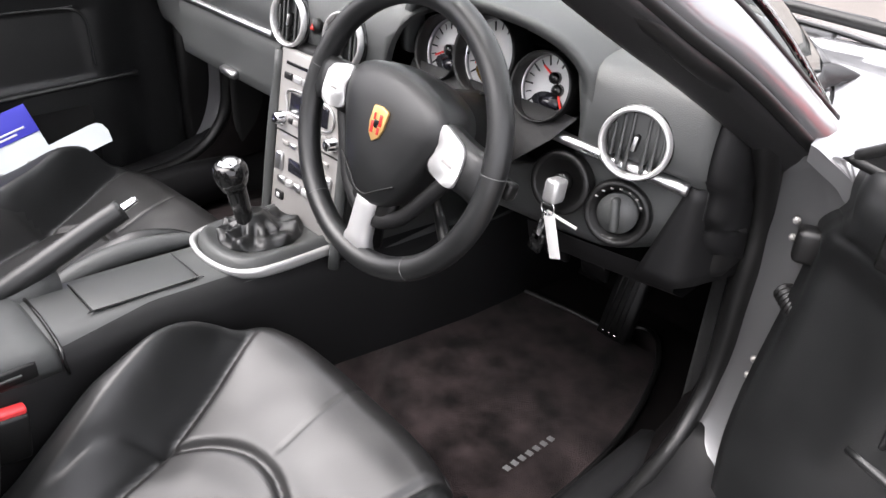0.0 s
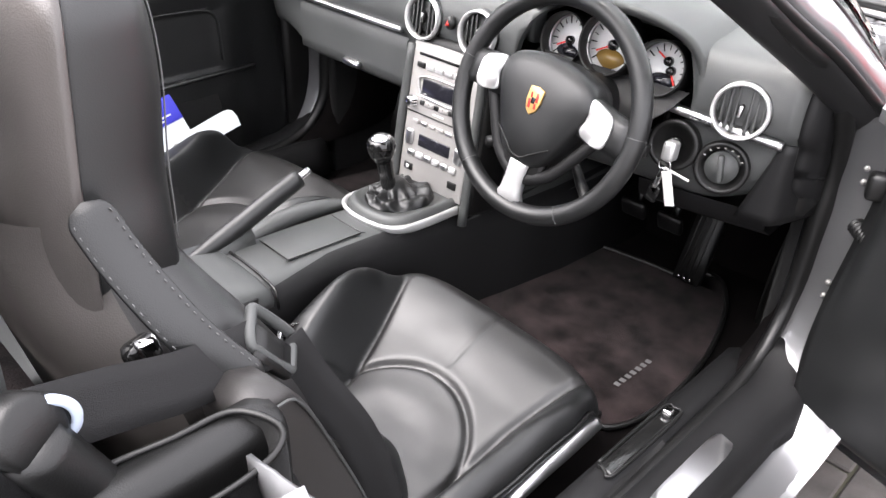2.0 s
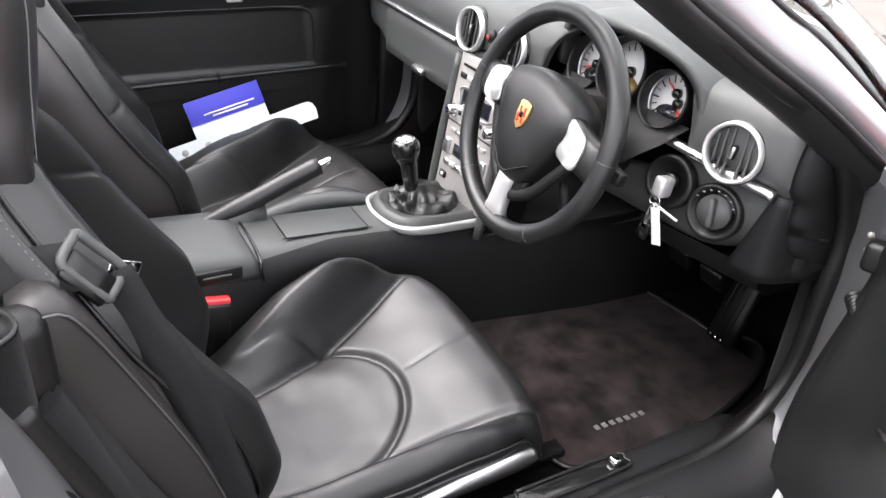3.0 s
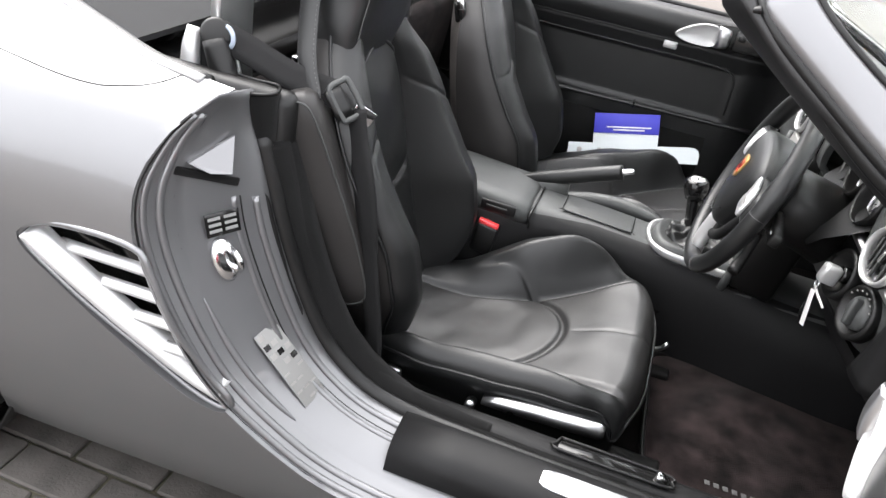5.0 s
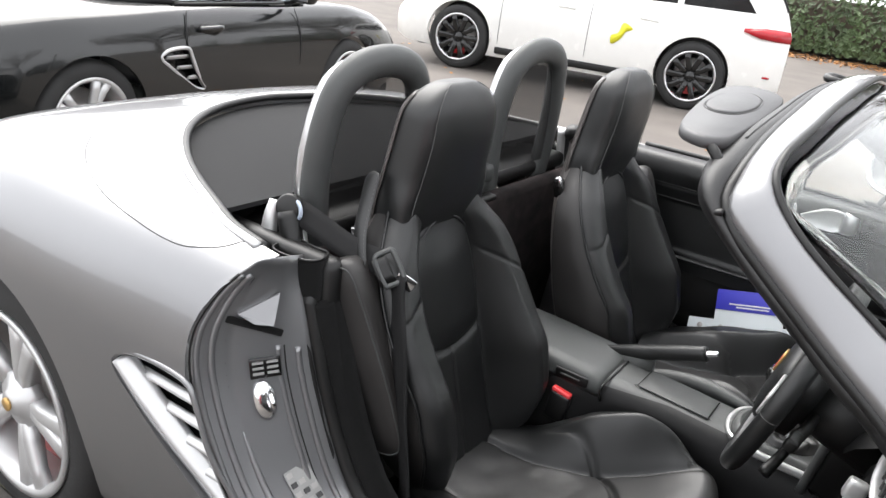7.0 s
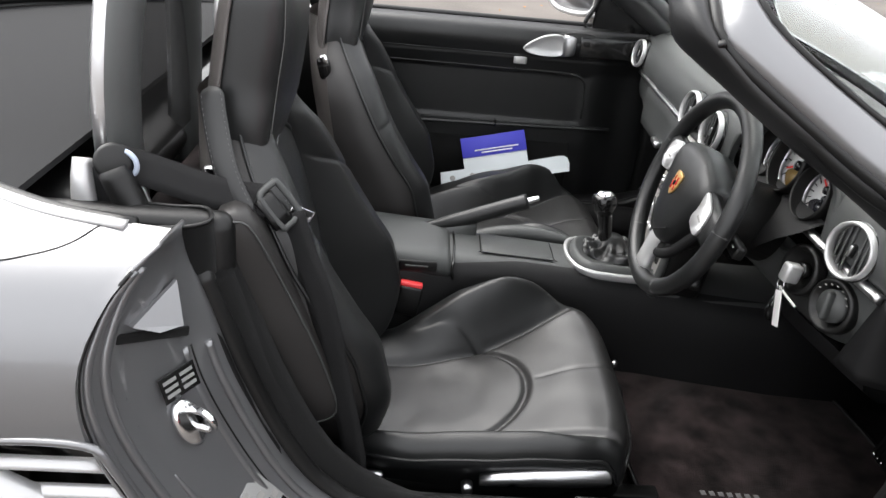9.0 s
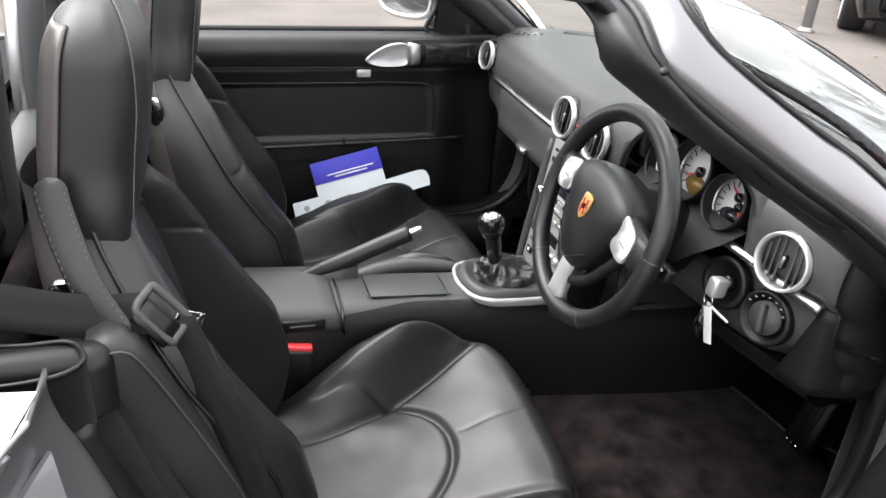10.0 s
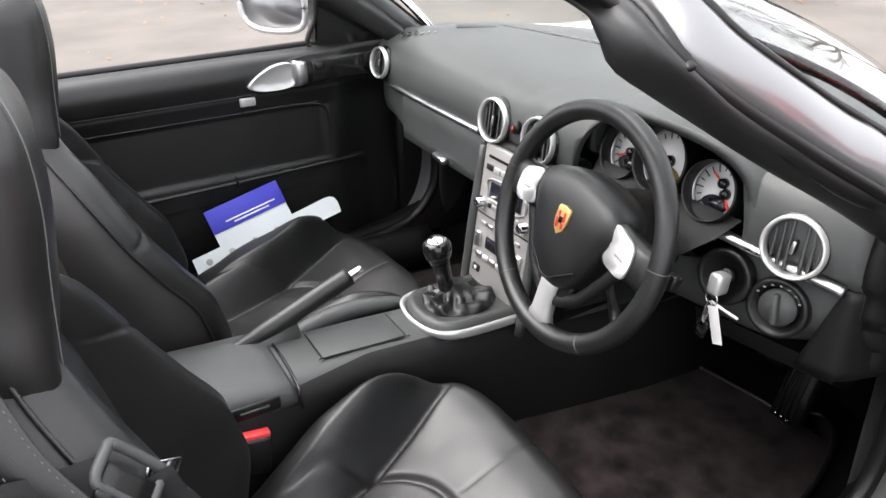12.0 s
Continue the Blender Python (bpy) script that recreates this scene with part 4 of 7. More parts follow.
def round_vent(x, y, z, r, turn, tilt=-8):
    m = Matrix.Translation((x, y, z)) @ pose(0, 0, 0, 90 + tilt, 0, turn)
    vent = part("air_vent", lathe([(0.0, -0.03), (r * 0.95, -0.03), (r * 0.95, 0.002), (r * 1.12, 0.002), (r * 1.14, -0.012), (0.0, -0.034)], m, n=40), GLOSS_BLACK, DASH, "round air vent with a bright ring")
    part("vent_ring", lathe([(r * 0.92, -0.006), (r * 0.93, 0.008), (r * 0.99, 0.013), (r * 1.06, 0.011), (r * 1.09, 0.002), (r * 1.06, -0.006), (r * 0.92, -0.006)], m, n=48), SILVER_PLASTIC, vent, "silver vent ring")
    for k in range(-3, 4):
        if k == 0:
            continue
        c = r * 0.25 * k
        h = math.sqrt(max(0.0, (r * 0.90) ** 2 - c * c))
        part("vane", rbox(0.0035, 2 * h, 0.016, m @ pose(c, 0, -0.004, 0, 30, 0), 0.001), SOFT_PLASTIC, vent)
    part("vent_knob", rbox(r * 0.17, r * 0.55, 0.012, m @ pose(0, 0, 0.001, 0, 0, -8), 0.004), DARK_PLASTIC, vent)
    part("knob_edge", rbox(r * 0.12, r * 0.44, 0.004, m @ pose(0, 0, 0.0065, 0, 0, -8), 0.001), SATIN, vent)
    return vent


cut(dash_body, prism(smooth_outline([(0.156, 0.84), (0.153, 0.89), (0.18, 0.955), (0.25, 1.0), (0.326, 1.02), (0.402, 1.0), (0.472, 0.955), (0.499, 0.89), (0.486, 0.84), (0.42, 0.80), (0.326, 0.785), (0.23, 0.80)], 60), 0.26, Matrix.Translation((0, 0.125, 0)) @ pose(0, 0, 0, 90, 0, 0)))
round_vent(-0.090, 0.010, 0.897, 0.042, 4)
round_vent(0.062, 0.010, 0.897, 0.042, 4)
round_vent(0.578, 0.062, 0.884, 0.0425, 14)
round_vent(-0.639, 0.021, 0.904, 0.037, 6)
part("hazard_switch", lathe([(0.0, 0.0), (0.013, 0.0), (0.013, 0.008), (0.010, 0.011), (0.0, 0.012)], Matrix.Translation((-0.014, 0.013, 0.902)) @ pose(0, 0, 0, 84, 0, 0), n=24), DARK_PLASTIC, DASH, "hazard switch")
part("hazard_mark", prism([(-0.006, -0.004), (0.006, -0.004), (0.0, 0.006)], 0.001, Matrix.Translation((-0.014, 0.0005, 0.902)) @ pose(0, 0, 0, 84, 0, 0)), ENAMEL_RED, DASH)
# grilles along the top
for k in range(6):
    part("defrost_slot", rbox(0.007, 0.034, 0.003, pose(-0.628 + 0.009 * k, 0.080 + 0.014 * k, 0.9695 + 0.0008 * k, 0, 0, 52), 0.001), GLOSS_BLACK, DASH)
part("speaker_grille", rbox(0.105, 0.060, 0.005, pose(-0.575, 0.268, 0.9765, -2, 1, 58), 0.003), DARK_PLASTIC, DASH)
slot = [Vector((x, along(abs(x), [(0.0, 0.425), (0.24, 0.385), (0.45, 0.345), (0.56, 0.315)]), 0)) for x in [-0.55 + 1.02 * k / 24 for k in range(25)]]
dash_tree = BVHTree.FromPolygons([v.co.copy() for v in dash_body.data.vertices], [list(p.vertices) for p in dash_body.data.polygons])
slot = [h for h in (dash_tree.ray_cast(Vector((p.x, p.y, 1.3)), Vector((0, 0, -1)))[0] for p in slot) if h is not None]
part("defrost_bar", tube(slot, lambda f: 0.0035 + 0.006 * min(1.0, 6 * f, 6 * (1 - f)), n=8, steps=60, flat=0.35), GLOSS_BLACK, DASH)

# ---- instrument cluster with its hood ----
CLUSTER = thing("instrument_cluster", "three overlapping silver-faced dials under a charcoal hood", "gauges")
DIAL_TILT = 74
DIALS = ((0.224, 0.088, 0.908, 0.045), (0.322, 0.080, 0.924, 0.051), (0.426, 0.080, 0.908, 0.043))


def hood(u, v):
    """u across, v from the lip back to the dash top."""
    a = math.pi * u
    cx, half, rise = 0.326, 0.178, 0.118
    x = cx - half * math.cos(a)
    z = 0.892 + rise * math.sin(a) ** 0.62
    y = 0.006 + 0.050 * abs(math.cos(a)) ** 1.5
    back = Vector((x, 0.22, min(z, 0.975) - 0.012 + 0.03 * math.sin(a)))
    lip = Vector((x, y, z))
    p = lip.lerp(back, v)
    p.z += 0.012 * math.sin(math.pi * v) * math.sin(a)
    return p


cowl = part("hood", sheet(36, 10, hood), SOFT_PLASTIC, CLUSTER, "charcoal instrument hood")
thicken(cowl, 0.014, offset=0, levels=1)


def hood_inner(u, v):
    p = hood(u, 0.05)
    q = Vector((0.328 + (p.x - 0.328) * 0.90, 0.135, 0.885 + (p.z - 0.885) * 0.86))
    return p.lerp(q, v)


part("hood_lining", sheet(36, 6, hood_inner), GLOSS_BLACK, CLUSTER)
part("cluster_panel", prism([(-0.185, -0.07), (0.185, -0.07), (0.19, 0.02), (0.15, 0.085), (0.0, 0.105), (-0.15, 0.085), (-0.19, 0.02)], 0.004, Matrix.Translation((0.328, 0.130, 0.898)) @ pose(0, 0, 0, DIAL_TILT, 0, 0)), GLOSS_BLACK, CLUSTER)
part("cluster_apron", loft([[Vector((0.328 + sx * w, y, z)) for w, y, z in ((0.160, 0.060, 0.888), (0.145, 0.030, 0.862), (0.115, 0.008, 0.834), (0.08, -0.005, 0.80))] for sx in (-1, -0.6, -0.2, 0.2, 0.6, 1)], closed=False), BLACK_AND_SHADED, CLUSTER)
for n, (x, y, z, r) in enumerate(DIALS):
    m = Matrix.Translation((x, y, z)) @ pose(0, 0, 0, DIAL_TILT, 0, (n - 1) * 4)
    dial = part("dial", lathe([(0.0, 0.0), (r, 0.0), (r, 0.003), (0.0, 0.003)], m, n=40), DIAL_FACE, CLUSTER, "silver-faced dial with a red needle")
    part("dial_pod", lathe([(r * 1.0, -0.01), (r * 1.02, 0.030), (r * 1.07, 0.034), (r * 1.10, 0.028), (r * 1.12, -0.01), (r * 1.0, -0.01)], m, n=48), DARK_PLASTIC, dial)
    part("dial_ring", lathe([(r * 0.985, 0.002), (r * 0.99, 0.010), (r * 1.02, 0.010), (r * 1.03, 0.002), (r * 0.985, 0.002)], m, n=48), SATIN, dial)
    part("dial_window", prism(smooth_outline([(-0.55 * r, -0.50 * r), (-0.38 * r, -0.24 * r), (0.0, -0.14 * r), (0.38 * r, -0.24 * r), (0.55 * r, -0.50 * r), (0.0, -0.84 * r)], 30), 0.0022, m @ pose(0, 0, 0.0030)), AMBER_LCD if n == 1 else DARK_LCD, dial)
    ticks = bmesh.new()
    for k in range(15):
        a = radians(220 - 260 * k / 14)
        me_box = rbox(0.0016 if k % 2 else 0.0024, 0.009 if k % 2 else 0.013, 0.0006, m @ pose(0.83 * r * math.cos(a), 0.83 * r * math.sin(a), 0.0034, 0, 0, math.degrees(a) - 90), 0.0)
        tmp = bpy.data.meshes.new("tick")
        me_box.to_mesh(tmp)
        me_box.free()
        ticks.from_mesh(tmp)
        bpy.data.meshes.remove(tmp)
    part("dial_marks", ticks, DARK_PLASTIC, dial, smooth=False)
    for k, (hx, hy, ang) in enumerate(((0.0, 0.0, 208),) if n < 2 else ((0.1, 0.32, 150), (0.30, -0.02, -60))):
        hub_m = m @ pose(hx * r, hy * r, 0.003)
        part("needle", rbox(0.72 * r if n < 2 else 0.5 * r, 0.0030, 0.0016, hub_m @ pose(0, 0, 0.004, 0, 0, ang) @ pose(0.32 * r, 0, 0), 0.0004), RED_NEEDLE, dial, "red pointer")
        part("needle_hub", lathe([(0.0, 0.0), (0.20 * r, 0.0), (0.17 * r, 0.008), (0.0, 0.009)], hub_m, n=20), GLOSS_BLACK, dial)
    part("cluster_knob", lathe([(0.0, 0.0), (0.0045, 0.0), (0.004, 0.018), (0.0, 0.019)], Matrix.Translation((x - 0.02 + 0.02 * n, y - 0.03, z - r * 1.25)) @ pose(0, 0, 0, 80, 0, 0), n=12), CHROME, CLUSTER)

# ---- steering wheel ----
WHEEL = thing("steering_wheel", "three-spoke black leather steering wheel with silver inserts", "steering wheel")
WM = Matrix.Translation((0.325, -0.112, 0.858)) @ pose(0, 0, 0, 90 - 17, 0, 0) @ pose(0, 0, 0, 0, 0, -7)  # local x right, y up the rim, z to the driver
WHEEL_RIM = 0.179


def on_wheel(x, y, z=0.0):
    return WM @ Vector((x, y, z))


rim_pts = [on_wheel(WHEEL_RIM * math.cos(a), WHEEL_RIM * math.sin(a)) for a in [math.tau * k / 48 for k in range(49)]]
part("rim", tube(rim_pts, 0.0165, n=14, steps=120, closed=True, flat=1.0, up=tuple(WM.to_3x3() @ Vector((0, 0, 1)))), LEATHER, WHEEL, "black leather rim")
for a in (8, 172, 234, 306):
    c, s = math.cos(radians(a)), math.sin(radians(a))
    ring = [on_wheel((WHEEL_RIM + 0.0162 * math.cos(t)) * c, (WHEEL_RIM + 0.0162 * math.cos(t)) * s, 0.0162 * math.sin(t)) for t in [math.tau * k / 16 for k in range(17)]]
    part("rim_seam", tube(ring, 0.0007, n=5, steps=30, closed=True), STITCH, WHEEL)
# hub pad, domed shield
pad_outline = smooth_outline([(-0.098, 0.040), (-0.082, 0.066), (-0.04, 0.080), (0.0, 0.083), (0.04, 0.080), (0.082, 0.066), (0.098, 0.040), (0.090, 0.005), (0.068, -0.045), (0.045, -0.085), (0.020, -0.098), (0.0, -0.100), (-0.020, -0.098), (-0.045, -0.085), (-0.068, -0.045), (-0.090, 0.005)], 56)
pad_rings = [[WM @ Vector((x * f, y * f, z)) for x, y in pad_outline] for f, z in ((0.96, -0.045), (1.0, -0.02), (1.0, 0.004), (0.975, 0.014), (0.92, 0.020), (0.75, 0.026), (0.45, 0.030), (0.12, 0.031))]
part("hub_pad", loft(pad_rings), LEATHER, WHEEL, "black leather hub pad")
part("hub_seam", tube([on_wheel(x * 0.80, -0.052 - 0.040 * (1 - abs(x) / 0.07) ** 1.0, 0.0255) for x in (-0.07, -0.05, -0.03, -0.012, 0.012, 0.03, 0.05, 0.07)], 0.0014, n=6, steps=30), DARK_PLASTIC, WHEEL)
badge_outline = [(-0.013, 0.017), (-0.012, 0.020), (0.0, 0.022), (0.012, 0.020), (0.013, 0.017), (0.013, 0.0), (0.009, -0.012), (0.0, -0.019), (-0.009, -0.012), (-0.013, 0.0)]
badge = part("badge", prism([(x * 1.1, y * 1.15) for x, y in badge_outline], 0.004, WM @ pose(0.0, 0.008, 0.0305), 0.0012), GOLD, WHEEL, "gold and red shield badge")
for bx, by, bw, bh in ((-0.006, -0.004, 0.0035, 0.010), (0.0065, 0.008, 0.0035, 0.010), (0.0065, -0.006, 0.0030, 0.006), (-0.006, 0.010, 0.0025, 0.006)):
    part("badge_bar", rbox(bw * 1.35, bh * 1.5, 0.001, WM @ pose(bx, by + 0.008, 0.0350, 0, 0, 10), 0.0002), ENAMEL_RED, badge)
part("badge_centre", rbox(0.008, 0.010, 0.001, WM @ pose(0, 0.010, 0.0352), 0.0004), GLOSS_BLACK, badge)
for sx in (1, -1):
    spoke = [[on_wheel(sx * x, y + dy, z + dz) for dy, dz in ((h, 0.006), (h * 0.6, 0.012), (-h * 0.6, 0.012), (-h, 0.006), (-h, -0.012), (h, -0.012))] for x, y, h, z in ((0.080, 0.022, 0.034, 0.004), (0.105, 0.018, 0.034, 0.004), (0.128, 0.016, 0.031, 0.003), (0.150, 0.014, 0.030, 0.001), (0.172, 0.012, 0.034, -0.002))]
    part("spoke", loft(spoke), LEATHER, WHEEL)
    insert = prism(smooth_outline([(0.092, 0.051), (0.118, 0.047), (0.137, 0.036), (0.141, 0.012), (0.136, -0.012), (0.112, -0.012), (0.090, -0.003), (0.096, 0.022)], 48), 0.005, WM @ (Matrix.Diagonal((sx, 1, 1, 1))) @ pose(0, 0, 0.0135), 0.002)
    part("spoke_insert", insert, SILVER_PLASTIC, WHEEL, "silver spoke insert")
    part("horn_mark", rbox(0.018, 0.004, 0.001, WM @ pose(sx * 0.119, 0.012, 0.0188, 0, 0, sx * -8), 0.0005), STACK_GREY, WHEEL)
low = [[on_wheel(x + dx, y, z + dz) for dx, dz in ((w, 0.004), (w * 0.6, 0.012), (-w * 0.6, 0.012), (-w, 0.004), (-w, -0.010), (w, -0.010))] for x, y, w, z in ((0, -0.078, 0.020, 0.004), (0, -0.105, 0.019, 0.004), (0, -0.130, 0.018, 0.003), (0, -0.152, 0.020, 0.001), (0, -0.172, 0.030, -0.003))]
part("lower_spoke", loft(low), SILVER_PLASTIC, WHEEL, "silver lower spoke")
part("lower_spoke_frame", rbox(0.09, 0.05, 0.022, WM @ pose(0, -0.095, -0.008), 0.010), DARK_PLASTIC, WHEEL)
for sx in (1, -1):
    part("spoke_brace", tube([on_wheel(sx * x, y, -0.004) for x, y in ((0.112, -0.012), (0.088, -0.052), (0.060, -0.094), (0.030, -0.116), (0.014, -0.122))], 0.011, n=10, steps=24, flat=0.8, up=tuple(WM.to_3x3() @ Vector((0, 0, 1)))), BLACK_AND_SHADED, WHEEL)

COLUMN = thing("steering_column", "black steering column shroud with two stalks", "steering column")
part("shroud", lathe([(0.0, 0.0), (0.060, 0.0), (0.066, -0.06), (0.070, -0.14), (0.0, -0.15)], WM @ pose(0, 0, -0.030), n=28), DARK_PLASTIC, COLUMN)
for sx in (1, -1):
    stalk = part("stalk", tube([on_wheel(sx * 0.05, -0.005, -0.06), on_wheel(sx * 0.11, 0.0, -0.055), on_wheel(sx * 0.155, 0.004, -0.048)], lambda f: 0.008 + 0.003 * f, n=10, steps=14), DARK_PLASTIC, COLUMN)
    part("stalk_tip", rbox(0.034, 0.024, 0.020, WM @ pose(sx * 0.163, 0.004, -0.047), 0.005), DARK_PLASTIC, stalk)
    part("stalk_print", rbox(0.008, 0.003, 0.001, WM @ pose(sx * 0.163, 0.008, -0.0365), 0.0), WHITE_MARK, stalk)
    part("stalk", tube([on_wheel(sx * 0.05, -0.06, -0.06), on_wheel(sx * 0.09, -0.095, -0.055), on_wheel(sx * 0.118, -0.115, -0.05)], lambda f: 0.007 + 0.004 * f, n=10, steps=14), DARK_PLASTIC, COLUMN)

# ignition lock, lamp switch and the keys
def socket(x, y, z, r, turn, depth=0.012):
    return Matrix.Translation((x, y, z)) @ pose(0, 0, 0, 80, 0, turn)


m = socket(0.485, 0.046, 0.800, 0.04, 10)
lock = part("ignition_lock", lathe([(0.0, -0.012), (0.028, -0.012), (0.034, 0.004), (0.041, 0.008), (0.044, 0.004), (0.044, -0.012), (0.0, -0.016)], m, n=36), DARK_PLASTIC, DASH, "black ignition lock surround")
part("lock_barrel", lathe([(0.0, -0.01), (0.014, -0.01), (0.014, 0.002), (0.010, 0.004), (0.0, 0.004)], m, n=24), GLOSS_BLACK, lock)
m = socket(0.566, 0.068, 0.780, 0.04, 16)
switch = part("lamp_switch", lathe([(0.0, -0.008), (0.030, -0.008), (0.036, 0.006), (0.041, 0.009), (0.045, 0.004), (0.045, -0.012), (0.0, -0.016)], m, n=40), DARK_PLASTIC, DASH, "round black headlamp switch")
part("switch_dial", lathe([(0.0, -0.01), (0.027, -0.01), (0.027, 0.004), (0.0, 0.006)], m, n=32), SOFT_PLASTIC, switch)
part("switch_grip", rbox(0.010, 0.046, 0.016, m @ pose(0, 0, 0.010, 0, 0, 8), 0.004), SOFT_PLASTIC, switch)
for k in range(7):
    a = radians(30 + 20 * k)
    part("switch_print", rbox(0.004, 0.0022, 0.0008, m @ pose(0.0345 * math.cos(a), 0.0345 * math.sin(a), 0.0080), 0.0), STACK_GREY, switch)

KEYRING = thing("car_keys", "car key in the ignition with a paper tag and ring", "keys")
part("key_head", rbox(0.022, 0.030, 0.034, pose(0.488, 0.005, 0.803, -10, 0, 6), 0.006), SILVER_PLASTIC, KEYRING)
part("key_ring", tube([(0.488 + 0.011 * math.cos(a), -0.006, 0.780 + 0.011 * math.sin(a)) for a in [math.tau * k / 12 for k in range(13)]], 0.0014, n=6, steps=30, closed=True, up=(0, 1, 0)), CHROME, KEYRING)
part("paper_tag", rbox(0.017, 0.0015, 0.062, pose(0.503, -0.008, 0.742, 0, -16, 8), 0.0006), PAPER, KEYRING, "long white paper tag")
part("tag_string", tube([(0.488, -0.006, 0.776), (0.505, -0.004, 0.772), (0.53, 0.006, 0.762)], 0.0022, n=6, steps=14), PAPER, KEYRING)
part("key_blade", rbox(0.010, 0.006, 0.050, pose(0.480, -0.004, 0.750, 0, 12, 0), 0.002), CHROME, KEYRING)
part("key_fob", rbox(0.022, 0.010, 0.034, pose(0.474, -0.002, 0.722, 0, 14, 0), 0.004), GLOSS_BLACK, KEYRING)

for piece in KEYRING.children:
    piece.data.transform(Matrix.Translation((0.004, 0.022, -0.006)))

# ---- centre stack ----
STACK = thing("centre_stack", "grey centre stack with radio, display and climate controls", "centre stack")
SM = Matrix.Translation((-0.006, -0.022, 0.700)) @ pose(0, 0, 0, 90 - 9, 0, 0)  # x right, y up the panel, z to the cabin
part("stack_body", rbox(0.232, 0.34, 0.10, SM @ pose(0, 0.0, -0.052), 0.012), DARK_PLASTIC, STACK)
part("fascia", rbox(0.190, 0.300, 0.012, SM @ pose(0, 0.004, 0.0), 0.005), STACK_GREY, STACK, "grey painted control fascia")
for sx in (1, -1):
    part("stack_rail", tube([SM @ Vector((sx * 0.108, -0.185, 0.004)), SM @ Vector((sx * 0.106, 0.0, 0.006)), SM @ Vector((sx * 0.101, 0.145, 0.004))], 0.010, n=8, steps=12), SOFT_PLASTIC, STACK)
part("slot", rbox(0.150, 0.006, 0.003, SM @ pose(0, 0.130, 0.0065), 0.001), GLOSS_BLACK, STACK)
for k in range(6):
    part("button", rbox(0.022, 0.012, 0.005, SM @ pose(-0.066 + 0.0264 * k, 0.108, 0.0075), 0.002), SILVER_PLASTIC if k % 5 else DARK_PLASTIC, STACK)
part("display", rbox(0.110, 0.034, 0.004, SM @ pose(0.0, 0.066, 0.0066), 0.002), DARK_LCD, STACK, "dark radio display")
part("display_bezel", tube([SM @ Vector((x, y, 0.0085)) for x, y in ((-0.058, 0.046), (0.058, 0.046), (0.058, 0.086), (-0.058, 0.086), (-0.058, 0.046))], 0.002, n=6, steps=60), SATIN, STACK)
for sx in (1, -1):
    knob_m = SM @ pose(sx * 0.076, 0.030, 0.006)
    part("control_knob", lathe([(0.0, 0.0), (0.0135, 0.0), (0.0135, 0.003), (0.011, 0.005), (0.0105, 0.016), (0.008, 0.018), (0.0, 0.018)], knob_m, n=28), CHROME, STACK, "chrome control knob")
for k in range(8):
    part("button", rbox(0.0125, 0.010, 0.005, SM @ pose(-0.049 + 0.014 * k, 0.032, 0.0075), 0.002), STACK_GREY if k % 3 else DARK_PLASTIC, STACK)
part("fascia_line", rbox(0.184, 0.0025, 0.002, SM @ pose(0, 0.008, 0.0065), 0.0), DARK_PLASTIC, STACK)
for k in range(6):
    part("button", rbox(0.018, 0.008, 0.005, SM @ pose(-0.060 + 0.024 * k, -0.010, 0.0075), 0.002), SATIN if k in (1, 4) else STACK_GREY, STACK)
part("climate_display", rbox(0.092, 0.026, 0.004, SM @ pose(0.0, -0.047, 0.0066), 0.002), DARK_LCD, STACK, "dark climate display")
for sx in (1, -1):
    part("rocker", rbox(0.020, 0.034, 0.010, SM @ pose(sx * 0.072, -0.047, 0.008), 0.004), SATIN, STACK)
for k in range(6):
    part("button", rbox(0.020, 0.014, 0.009, SM @ pose(-0.062 + 0.0248 * k, -0.080, 0.008), 0.004), SATIN if k % 2 == 0 else SILVER_PLASTIC, STACK)
for k in range(2):
    part("button", rbox(0.024, 0.016, 0.005, SM @ pose(-0.066 + 0.132 * k, -0.112, 0.0075), 0.002), DARK_PLASTIC, STACK)
part("button_mark", rbox(0.008, 0.008, 0.001, SM @ pose(-0.066, -0.112, 0.0103), 0.0), WHITE_MARK, STACK)
part("stack_print", rbox(0.030, 0.003, 0.0008, SM @ pose(0.0, 0.0165, 0.0063), 0.0), WHITE_MARK, STACK)
part("stack_tray", rbox(0.180, 0.06, 0.08, SM @ pose(0, -0.180, -0.045), 0.01), GLOSS_BLACK, STACK)

# ---- centre console on the tunnel ----
CONSOLE = thing("centre_console", "charcoal centre console with armrest lid and gear lever", "console")
con_rows = []
for y, top, half in ((-0.98, 0.560, 0.105), (-0.85, 0.556, 0.103), (-0.60, 0.548, 0.098), (-0.50, 0.556, 0.088), (-0.35, 0.551, 0.078), (-0.22, 0.542, 0.080), (-0.05, 0.528, 0.088), (0.06, 0.515, 0.105), (0.25, 0.50, 0.13), (0.60, 0.50, 0.15)):
    con_rows.append([Vector((x * half / 0.1 - 0.006, y, z)) for x, z in ((0.125, 0.27), (0.118, 0.36), (0.112, 0.44), (0.104, top - 0.035), (0.096, top - 0.010), (0.080, top), (0.0, top + 0.004), (-0.080, top), (-0.096, top - 0.010), (-0.104, top - 0.035), (-0.112, 0.44), (-0.118, 0.36), (-0.125, 0.27))])
# the sides take the darker colour, which holds their shade
base = part("console_body", loft([[p for p in spline(row, 30)] for row in con_rows], closed=False), BLACK_AND_SHADED, CONSOLE)
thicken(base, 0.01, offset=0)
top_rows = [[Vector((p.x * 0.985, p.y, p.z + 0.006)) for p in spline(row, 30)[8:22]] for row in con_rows]
